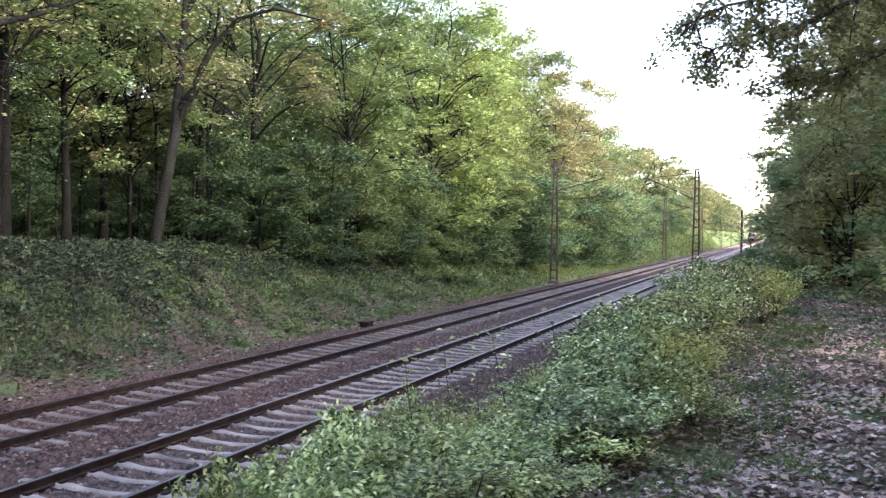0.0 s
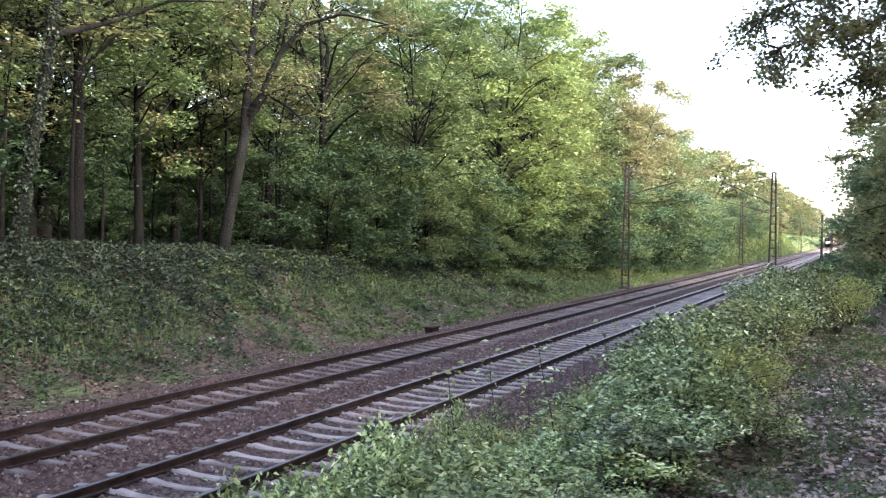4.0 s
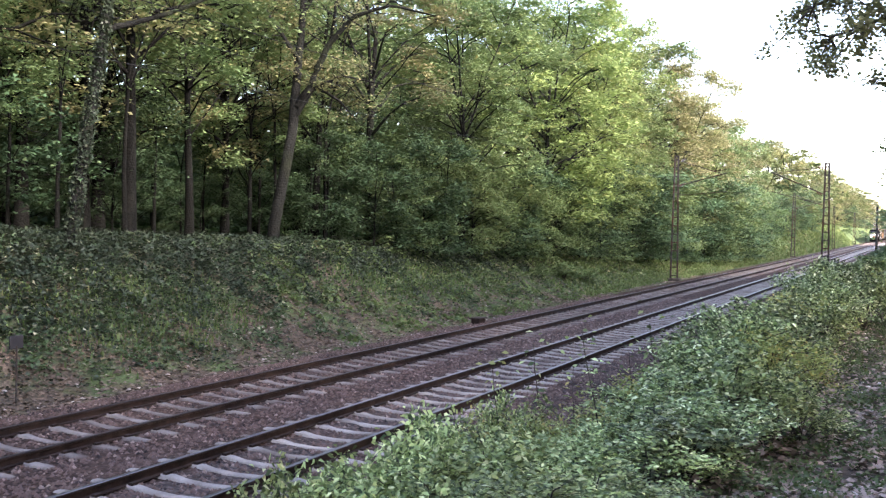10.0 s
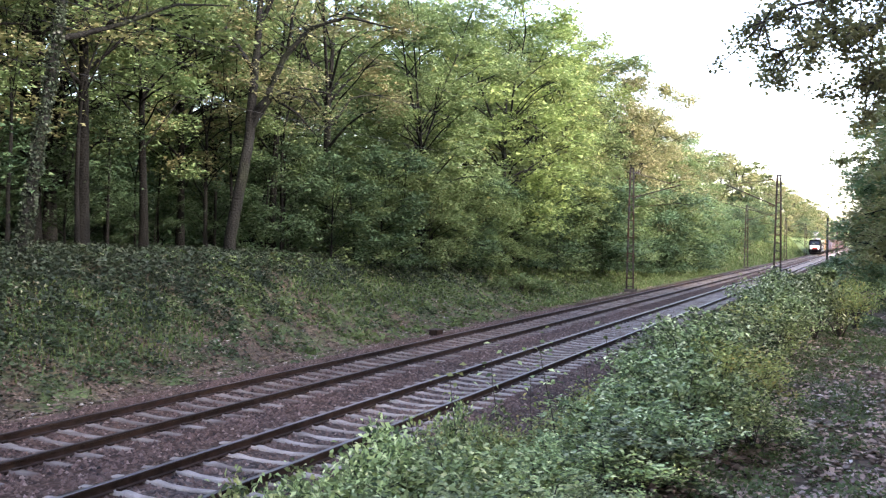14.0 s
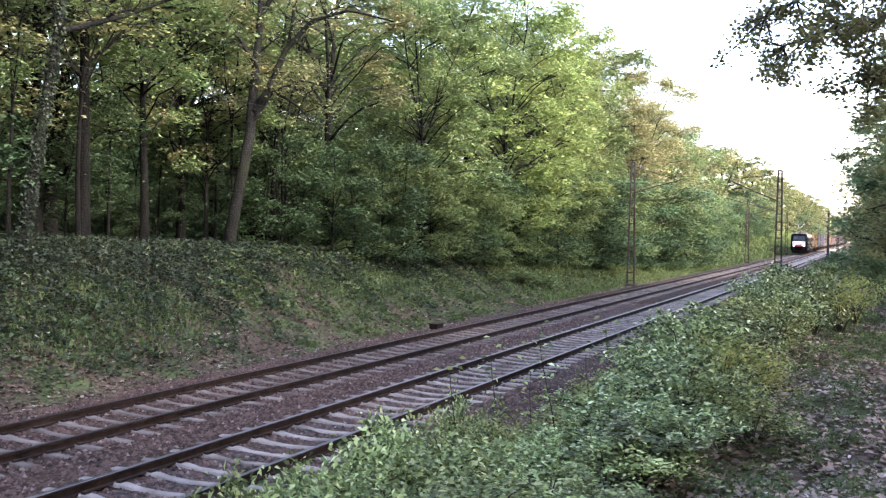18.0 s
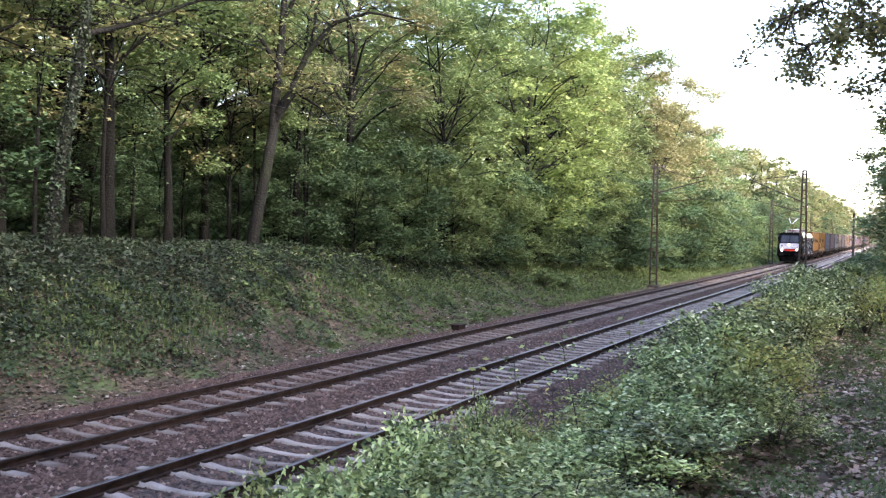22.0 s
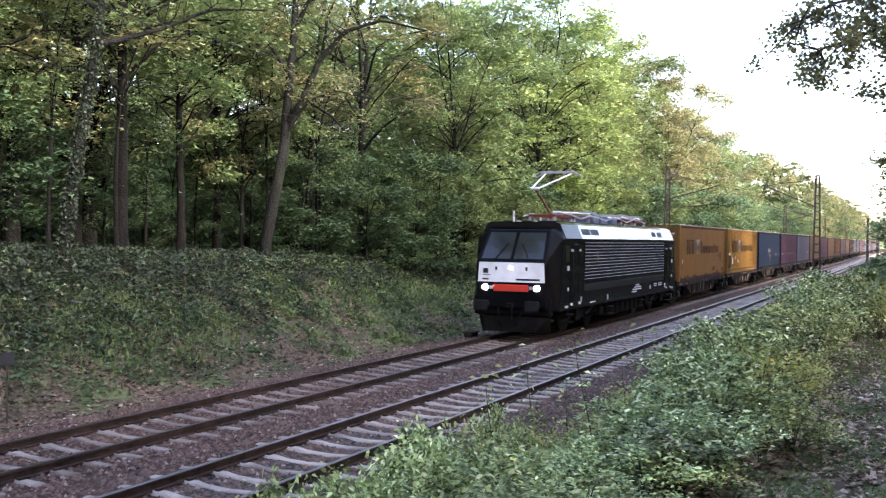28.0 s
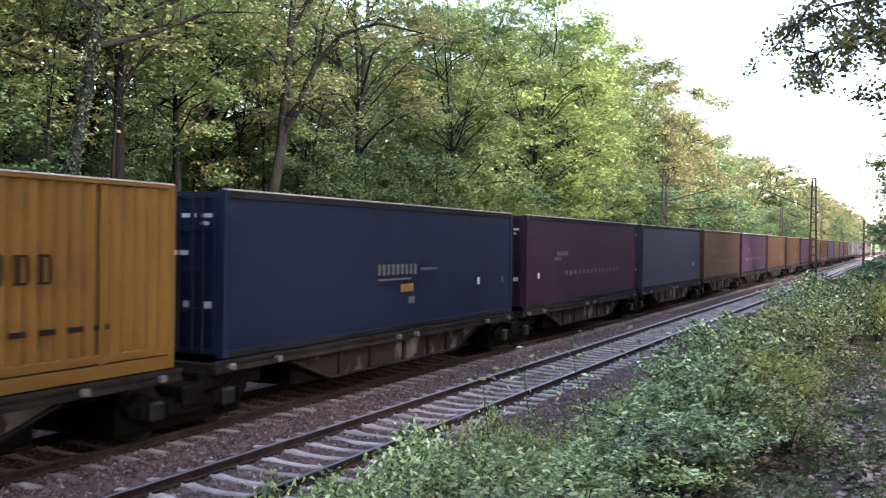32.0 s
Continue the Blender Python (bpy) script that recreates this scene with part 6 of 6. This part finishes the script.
def container_wagon():
    """One unit of an articulated low-deck wagon with the bogie at its leading end."""
    ob = tagged(new("container_wagon"), "grimy flat container wagon with fish-bellied side frame", "wagon", "container wagons")
    for s in (-1, 1):
        part("side_sill", prism([(s * 1.2, 0.92), (s * 1.26, 0.92), (s * 1.26, 1.0), (s * 1.23, 1.0), (s * 1.23, 1.06), (s * 1.26, 1.06), (s * 1.26, 1.13), (s * 1.2, 1.13)], "y", -7.0, 7.0), M_WAGON, ob)
        belly = part("belly_plate", prism([(-5.6, 1.02), (5.6, 1.02), (4.6, 0.9), (3.1, 0.42), (-3.1, 0.42), (-4.6, 0.9)], "x", s * 1.06 - 0.02, s * 1.06 + 0.02), M_BELLY, ob)
        for y0, y1 in ((-2.55, -1.5), (0.35, 1.3)):
            part("belly_panel", box(min(s * 1.082, s * 1.092), max(s * 1.082, s * 1.092), y0, y1, 0.5, 0.96), M_BELLY, belly, "pale grey-brown panel")
        part("brake_wheel", rod((s * 1.094, -3.75, 0.78), (s * 1.12, -3.75, 0.78), 0.2, 14), M_BELLY, belly, "round brake wheel")
        part("flange", prism([(4.6, 0.9), (3.1, 0.42), (-3.1, 0.42), (-4.6, 0.9), (-4.62, 0.87), (-3.12, 0.385), (3.12, 0.385), (4.62, 0.87)], "x", s * 1.06 - 0.07, s * 1.06 + 0.1), M_WAGON, belly)
        for yy in (-2.7, -1.4, 0.2, 1.5, 2.6):
            part("rib", box(min(s * 1.08, s * 1.13), max(s * 1.08, s * 1.13), yy - 0.06, yy + 0.06, 0.43, 0.95), M_WAGON, belly)
        for yy in (-6.6, -5.2, -0.4, 0.5, 4.9, 6.5):
            bm = bmesh.new()
            add_box(bm, min(s * 1.22, s * 1.34), max(s * 1.22, s * 1.34), yy - 0.07, yy + 0.07, 0.95, 1.06, 0.02)
            part("twistlock_bracket", bm, M_FITTING, ob)
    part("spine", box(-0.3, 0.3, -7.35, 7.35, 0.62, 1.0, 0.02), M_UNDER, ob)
    # Box added behind the belly plates to stop light coming through underneath.
    part("underside_blocker", box(-0.98, 0.98, -4.3, 4.3, 0.36, 0.94, 0.03), M_UNDER, ob)
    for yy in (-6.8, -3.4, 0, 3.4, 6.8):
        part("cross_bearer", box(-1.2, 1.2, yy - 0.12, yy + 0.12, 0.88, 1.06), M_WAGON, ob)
    # Box added between the wheels to block light and view under the wagon.
    part("bogie_blocker", box(-0.95, 0.95, -9.0, -5.9, 0.14, 0.6, 0.03), M_UNDER, ob)
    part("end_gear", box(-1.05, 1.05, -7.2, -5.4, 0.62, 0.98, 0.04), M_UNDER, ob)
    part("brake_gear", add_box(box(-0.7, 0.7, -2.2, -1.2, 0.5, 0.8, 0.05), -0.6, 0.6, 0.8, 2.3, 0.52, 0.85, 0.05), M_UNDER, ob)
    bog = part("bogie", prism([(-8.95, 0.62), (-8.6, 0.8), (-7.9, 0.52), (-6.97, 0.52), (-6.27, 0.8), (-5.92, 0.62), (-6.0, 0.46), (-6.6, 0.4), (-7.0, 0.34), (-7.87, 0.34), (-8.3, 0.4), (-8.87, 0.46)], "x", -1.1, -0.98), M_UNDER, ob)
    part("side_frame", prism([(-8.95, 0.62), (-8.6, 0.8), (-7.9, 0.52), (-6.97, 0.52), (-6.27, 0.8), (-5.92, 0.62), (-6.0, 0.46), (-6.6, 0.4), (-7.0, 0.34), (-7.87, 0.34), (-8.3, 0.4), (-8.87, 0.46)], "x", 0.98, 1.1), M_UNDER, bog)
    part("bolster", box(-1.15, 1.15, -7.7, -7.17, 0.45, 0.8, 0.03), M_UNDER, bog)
    for a in (-0.9, 0.9):
        wheelset(bog, -7.435 + a, 0.46)
        for s in (-1, 1):
            part("axle_box", box(s * 1.1 - 0.1, s * 1.1 + 0.1, -7.435 + a - 0.17, -7.435 + a + 0.17, 0.34, 0.64, 0.04), M_STEEL, bog)
            for k in (-0.3, 0.3):
                part("spring", rod((s * 1.12, -7.435 + a + k, 0.42), (s * 1.12, -7.435 + a + k, 0.62), 0.07, 8), M_UNDER, bog)
    return ob



# containers
def coat(name, a, b, dirt, rough=0.55):
    return matt(surface(name, a, b, 0.7, 35.0, rough, 0.0, 0.08, 0.002, dirt=dirt, dirt_scale=0.9, dirt_lo=0.56, dirt_hi=0.82, stretch=(1, 1, 0.5)), 0.15)


COATS = {
    "yellow": ("orange-yellow", (0.118, 0.056, 0.0122), (0.14, 0.069, 0.015), (0.07, 0.03, 0.012)),
    "ochre": ("ochre yellow", (0.124, 0.064, 0.0126), (0.143, 0.075, 0.0158), (0.08, 0.04, 0.0125)),
    "blue": ("dark blue", (0.0032, 0.0088, 0.0225), (0.0042, 0.0112, 0.028), (0.004, 0.008, 0.015)),
    "maroon": ("dark maroon", (0.0198, 0.0059, 0.0143), (0.0252, 0.0084, 0.0182), (0.0162, 0.0097, 0.0143)),
    "slate": ("slate grey-blue", (0.0222, 0.0242, 0.0391), (0.0294, 0.0304, 0.0477), (0.0162, 0.0167, 0.0242)),
    "purple": ("dull purple", (0.0252, 0.0111, 0.0234), (0.0318, 0.0149, 0.0286), (0.0186, 0.0130, 0.0195)),
    "orange": ("faded orange", (0.05, 0.027, 0.0135), (0.06, 0.034, 0.018), (0.04, 0.022, 0.014)),
    "brown": ("reddish brown", (0.034, 0.016, 0.0135), (0.043, 0.021, 0.017), (0.0304, 0.0161, 0.0136)),
}
COAT_MATS = {k: coat("container_" + k, v[1], v[2], v[3]) for k, v in COATS.items()}
M_INK = matt(plain("dark_lettering", (0.016, 0.0095, 0.006), 0.7), 0.1)
M_INK_PALE = matt(plain("pale_lettering", (0.085, 0.09, 0.1), 0.6), 0.1)
M_FLAG_BLUE = plain("flag_blue", (0.012, 0.042, 0.085), 0.5)
M_FLAG_WHITE = plain("flag_white", (0.22, 0.23, 0.24), 0.5)
M_INK_FAINT = plain("faint_lettering", (0.09, 0.07, 0.08), 0.6)
M_FLAG_BUFF = plain("flag_buff", (0.14, 0.1, 0.05), 0.5)
M_FLAG_RED = plain("flag_red", (0.06, 0.025, 0.022), 0.5)
M_RAILDARK = matt(surface("dark_grimy_rail", (0.006, 0.007, 0.009), (0.016, 0.016, 0.018), 1.2, 30.0, 0.9), 0.1)
M_PATCH = matt(plain("dull_patch", (0.12, 0.062, 0.018), 0.8), 0.1)
M_PATCH_LIGHT = plain("bright_yellow_patch", (0.19, 0.098, 0.02), 0.7)
M_HIGHLIGHT = plain("edge_highlight", (0.42, 0.39, 0.34), 0.6)
M_TOPDIRT = matt(surface("grimy_roof_edge", (0.03, 0.018, 0.013), (0.07, 0.04, 0.026), 1.2, 30.0, 0.9), 0.1)
FLOOR_Z, ROOF_Z, HALF = 1.15, 4.02, BODY / 2


def wave_sheet(ribbed, seed):
    """One long side: corrugated steel, or a curtain with slack folds."""
    r = np.random.default_rng(seed)
    if ribbed:
        ys, xs = [], []
        y, out = -HALF + 0.16, True
        while y < HALF - 0.3:
            w = 0.1 if out else 0.09
            ys += [y, y + w]
            xs += [1.235 if out else 1.185] * 2
            y += w + 0.035
            out = not out
        ys.append(HALF - 0.15)
        xs.append(1.235)
        zs = np.array([FLOOR_Z + 0.34, ROOF_Z - 0.07])
        gx = np.repeat(np.array(xs)[:, None], 2, 1)
        ys = np.array(ys)
    else:
        ys = np.concatenate([np.linspace(-HALF + 0.14, -HALF + 1.2, 10), np.linspace(-HALF + 1.5, HALF - 1.0, 34), np.linspace(HALF - 0.9, HALF - 0.12, 6)])
        zs = np.linspace(FLOOR_Z + 0.12, ROOF_Z - 0.14, 16)
        gy, gz = np.meshgrid(ys, zs, indexing="ij")
        slack = 0.006 + 0.06 * np.exp(-(gy + HALF) / 0.3) + 0.008 * np.exp(-(HALF - gy) / 0.3)
        gx = 1.232 + slack * np.sin(gz * 13 + 2.2 * np.sin(gy * 2.1)) * np.sin(gz * 3.1 + gy * 1.7) + 0.006 * sway(gy, gz, 0.8)
    gy, gz = np.meshgrid(ys, zs, indexing="ij")
    v = np.stack([gx, gy, gz], -1).reshape(-1, 3)
    n = len(zs)
    i, j = np.meshgrid(np.arange(len(ys) - 1), np.arange(n - 1), indexing="ij")
    q = np.stack([i * n + j, (i + 1) * n + j, (i + 1) * n + j + 1, i * n + j + 1], -1).reshape(-1, 4)
    return v, q


def lettering(parent, x, ink, spans):
    """Plain bars that stand for the lettering on the side: start, end, foot and top of each."""
    for y0, y1, z0, z1 in spans:
        part("lettering_bar", box(x, x + 0.005, y0, y1, z0, z1), ink, parent)


def worn_mark(parent, x, ink, y, z, w, h):
    """A plain upright frame with one broad side, in place of a painted letter."""
    bm = bmesh.new()
    add_box(bm, x, x + 0.005, y + 0.1 * w, y + 0.36 * w, z, z + h)
    add_box(bm, x, x + 0.005, y + 0.7 * w, y + 0.86 * w, z + 0.1 * h, z + 0.9 * h)
    add_box(bm, x, x + 0.0045, y, y + 0.8 * w, z, z + 0.09 * h)
    add_box(bm, x, x + 0.0045, y + 0.02 * w, y + 0.8 * w, z + 0.91 * h, z + h)
    part("painted_mark", bm, ink, parent)


def flag_shapes(parent, x, y, z, w, h):
    for poly, m in (([(0, 0), (0.5, 0.5), (0, 1.0)], M_FLAG_BLUE), ([(0.06, 1.0), (0.52, 0.54), (1.0, 1.0)], M_FLAG_WHITE), ([(0.56, 0.45), (1.0, 0.9), (1.0, 0.1)], M_FLAG_RED), ([(0.08, 0.0), (0.52, 0.42), (0.96, 0.0)], M_FLAG_BUFF)):
        part("flag_shape", prism([(y + u * w, z + k * h) for u, k in poly], "x", x, x + 0.005), m, parent)


WORD = [(0.0, 0.66), (0.46, 0.4), (0.88, 0.4), (1.24, 0.4), (1.6, 0.4), (2.0, 0.4), (2.32, 0.4), (2.62, 0.4), (3.12, 0.4), (3.56, 0.4), (3.94, 0.55), (4.3, 0.4), (4.72, 0.4), (5.1, 0.4)]
MARK_SPANS = {
    "pale": [(-1.4 + 0.22 * k, -1.26 + 0.22 * k, 2.42, 2.66) for k in range(9)] + [(0.72, 1.7, 2.5, 2.56), (-1.4, 0.2, 2.3, 2.34)],
    "small": [(-4.2, -3.5, 2.6, 2.7), (-3.9, -2.7, 2.76, 2.9)] + [(-3.0 + 0.5 * k, -2.68 + 0.5 * k, 2.1, 2.24) for k in range(14)],
}


def shipping_container(colour, ribbed, marks, seed):
    word = COATS[colour][0]
    m = COAT_MATS[colour]
    rail_m = M_TOPDIRT if colour in ("yellow", "ochre", "orange", "brown") else M_RAILDARK
    ob = tagged(new("shipping_container"), "long %s %s container on a flat wagon" % (word, "corrugated steel" if ribbed else "curtain-sided"), "container", "containers on the train")
    v, q = wave_sheet(ribbed, seed)
    for s in (-1, 1):
        vv = v * [s, 1, 1]
        side = child(new("side_wall" if ribbed else "curtain", mesh_of("side", vv, q, m, smooth_faces=not ribbed)), ob)
        part("bottom_rail", box(min(s * 1.17, s * 1.255), max(s * 1.17, s * 1.255), -HALF + 0.02, HALF - 0.02, FLOOR_Z, FLOOR_Z + (0.2 if ribbed else 0.12), 0.008), m if ribbed else rail_m, ob)
        if ribbed:
            part("rail_ledge", box(min(s * 1.18, s * 1.245), max(s * 1.18, s * 1.245), -HALF + 0.1, HALF - 0.1, FLOOR_Z + 0.22, FLOOR_Z + 0.345, 0.01), m, ob)
        part("top_rail", box(min(s * 1.16, s * 1.25), max(s * 1.16, s * 1.25), -HALF + 0.02, HALF - 0.02, ROOF_Z - (0.07 if ribbed else 0.14), ROOF_Z - 0.005, 0.01), m if ribbed else rail_m, ob)
        for e in (-1, 1):
            part("corner_post", box(min(s * 1.09, s * 1.258), max(s * 1.09, s * 1.258), e * (HALF - 0.075) - 0.075, e * (HALF - 0.075) + 0.075, FLOOR_Z, ROOF_Z, 0.012), m, ob)
        if s > 0:
            r = np.random.default_rng(seed)
            for k in range(2):
                y0 = r.uniform(-HALF + 0.5, HALF - 0.8)
                part("label_plate", box(1.246, 1.25, y0, y0 + 0.16, FLOOR_Z + 0.9, FLOOR_Z + 1.08), M_MARK if k else M_FITTING, ob)
            if marks == "full":
                for y0, w in ((-5.02, 0.55), (-4.36, 0.6), (-3.62, 0.6)):
                    worn_mark(side, 1.248, M_INK, y0, 2.53, w, 0.75)
                for d, h in WORD:
                    worn_mark(side, 1.248, M_INK, -1.05 + d, 2.55, 0.3, h)
                flag_shapes(side, 1.248, -2.6, 2.5, 1.2, 0.8)
            elif marks == "pale":
                lettering(side, 1.252, M_INK_PALE, MARK_SPANS["pale"])
                part("orange_label", box(1.252, 1.257, -0.3, 0.35, 2.02, 2.2), M_PATCH_LIGHT, ob, "small orange label")
                part("torn_patch", box(1.252, 1.257, 0.1, 0.42, 1.74, 1.9), M_INK_PALE, ob, "pale torn patch")
            elif marks == "small":
                lettering(side, 1.252, M_INK_FAINT, MARK_SPANS["small"])
    if not ribbed and marks == "full":
        for k, (y0, y1, z0, z1) in enumerate(((5.05, 5.5, 2.05, 2.55), (2.5, 3.5, 1.5, 1.72), (5.6, 6.4, 1.45, 1.62), (4.3, 4.75, 2.3, 2.42), (5.75, 6.1, 1.95, 2.05), (3.9, 4.6, 1.36, 1.5))):
            part("stained_patch", box(1.243, 1.246, y0, y1, z0, z1), M_PATCH, ob, "dull brown repair patch")
        for y0, y1, z0, z1 in ((0.3, 1.4, 1.35, 1.95), (2.6, 2.85, 3.35, 3.6), (-6.0, -5.2, 1.4, 1.6)):
            part("new_patch", box(1.243, 1.246, y0, y1, z0, z1), M_PATCH_LIGHT, ob, "brighter yellow repair patch")
        edge = bmesh.new()
        r = np.random.default_rng(5)
        ys = np.arange(-HALF + 0.2, HALF - 0.2, 0.14)
        low = [edge.verts.new((1.247, yy, FLOOR_Z + 0.1)) for yy in ys]
        high = [edge.verts.new((1.249, yy, FLOOR_Z + 0.13 + 0.05 * float(sway(yy, 0.0, 0.7)) + 0.2 * float(r.random()) ** 3)) for yy in ys]
        for k in range(len(ys) - 1):
            edge.faces.new((low[k], low[k + 1], high[k + 1], high[k]))
        part("grimy_hem", edge, M_TOPDIRT, ob, "rust-stained lower hem")
        part("blue_label", box(1.243, 1.248, 6.42, 6.6, 3.25, 3.6), M_FLAG_BLUE, ob, "blue and white label")
        r = np.random.default_rng(4)
        for k in range(26):
            y0 = -6.5 + 0.5 * k + r.uniform(-0.1, 0.1)
            part("curtain_strap", box(1.25, 1.262, y0, y0 + 0.03, FLOOR_Z - 0.06, FLOOR_Z + 0.17), M_TOPDIRT, ob)
    # Pale strip that paints the bright highlight along the roof edge.
    part("roof_edge", box(1.17, 1.253, -HALF + 0.03, HALF - 0.03, ROOF_Z - 0.004, ROOF_Z + 0.022, 0.004), M_HIGHLIGHT, ob, "pale strip added as the roof edge's highlight")
    if ribbed and marks == "full":
        lettering(ob, 1.238, M_INK, [(2.6 + 0.5 * k, 2.9 + 0.5 * k, 1.86, 1.94) for k in range(6)])
        part("white_label", box(1.238, 1.243, -4.9, -4.5, 1.75, 2.15), M_MARK, ob)
        part("round_label", rod((1.236, -2.4, 1.9), (1.243, -2.4, 1.9), 0.1, 12), M_MARK, ob)
        part("label_head", box(1.238, 1.258, -HALF + 0.55, -HALF + 1.1, FLOOR_Z + 1.17, FLOOR_Z + 1.32, 0.004), M_MARK, ob)
    if ribbed:
        bm = bmesh.new()
        for s in (1,):
            add_box(bm, 1.236, 1.25, -HALF + 1.5, -HALF + 1.62, FLOOR_Z + 0.2, ROOF_Z - 0.08)
            add_box(bm, 1.236, 1.25, HALF - 1.62, HALF - 1.5, FLOOR_Z + 0.2, ROOF_Z - 0.08)
        part("inner_post", bm, m, ob)
        part("dark_panel", box(1.238, 1.256, -HALF + 0.55, -HALF + 1.1, FLOOR_Z + 0.35, FLOOR_Z + 1.15, 0.004), M_DARKGREY, ob)
    roof = bmesh.new()
    add_box(roof, -1.16, 1.16, -HALF + 0.05, HALF - 0.05, ROOF_Z - 0.06, ROOF_Z - 0.02)
    part("roof_panel", roof, rail_m if not ribbed else m, ob)
    part("floor_panel", box(-1.15, 1.15, -HALF + 0.05, HALF - 0.05, FLOOR_Z + 0.01, FLOOR_Z + 0.15), M_UNDER, ob)
    for e in (-1, 1):
        y0 = e * (HALF - 0.09)
        part("end_wall", box(-1.09, 1.09, y0 - 0.03, y0 + 0.03, FLOOR_Z + 0.02, ROOF_Z - 0.02), m, ob)
        yf = e * (HALF - 0.055)
        for x in (-1.02, -0.5, 0.02, 0.54, 1.02):
            part("end_rib", box(x - 0.04, x + 0.04, min(yf, yf + e * 0.05), max(yf, yf + e * 0.05), FLOOR_Z + 0.06, ROOF_Z - 0.06, 0.008), m, ob)
        for z in (FLOOR_Z + 0.1, FLOOR_Z + 0.8, FLOOR_Z + 1.5, FLOOR_Z + 2.2, ROOF_Z - 0.1):
            part("end_rail", box(-1.08, 1.08, min(yf, yf + e * 0.035), max(yf, yf + e * 0.035), z - 0.045, z + 0.045, 0.006), m, ob)
        for x in (-0.75, -0.25, 0.28, 0.8):
            part("locking_rod", rod((x, e * (HALF + 0.01), FLOOR_Z + 0.08), (x, e * (HALF + 0.01), ROOF_Z - 0.1), 0.02, 6), rail_m if not ribbed else m, ob)
        for x, z, w, h in ((0.3, 3.55, 0.3, 0.07), (0.72, 3.55, 0.3, 0.07), (0.72, 3.42, 0.16, 0.06), (0.1, 2.9, 0.34, 0.08), (0.35, 1.95, 0.16, 0.16), (0.8, 1.95, 0.16, 0.16)):
            if e < 0:
                part("marking_bar", box(x, x + w, -HALF + 0.047, -HALF + 0.055, z, z + h), M_MARK, ob)
    return ob


TRAIN_LENGTH_UNITS = 27
ORDER = ["yellow", "ochre", "blue", "maroon", "slate", "orange", "purple", "orange", "orange", "purple", "orange", "brown", "slate", "brown", "maroon", "brown", "slate", "orange", "brown", "blue", "maroon", "brown", "slate", "orange", "brown", "purple", "slate"]
MARKS = ["full", "full", "pale", "small", "", "small", "small", "", "", "", "", ""]
MOVERS = []                 # (thing, offset along the line from the loco's centre)
loco = locomotive()
MOVERS.append((loco, 0.0))
FIRST = 17.25 + TRAIN_SPEED - TRAIN_Y29 + HALF      # centre of the first container behind the loco's centre
wagon_master, box_masters = None, {}
for i in range(TRAIN_LENGTH_UNITS):
    off = FIRST + PITCH * i
    if wagon_master is None:
        wagon_master = wagon = container_wagon()
    else:
        wagon = copy_thing(wagon_master, pose(0, 0, 0))
    MOVERS.append((wagon, off))
    mark = MARKS[i] if i < len(MARKS) else ""
    key = (ORDER[i], i in (1, 8, 11, 15), mark)
    if key in box_masters:
        b = copy_thing(box_masters[key], pose(0, 0, 0))
    else:
        b = box_masters[key] = shipping_container(key[0], key[1], key[2], 80 + i)
    MOVERS.append((b, off))


def motions():
    """The whole train runs past at one speed."""
    for ob, off in MOVERS:
        walk(ob, [(t, pose(X_FAR, TRAIN_Y29 - TRAIN_SPEED * (t - 29.0) + off, 0)) for t in (0, 2, 6, 10, 14, 18, 22, 26, 30, 32)])


motions()
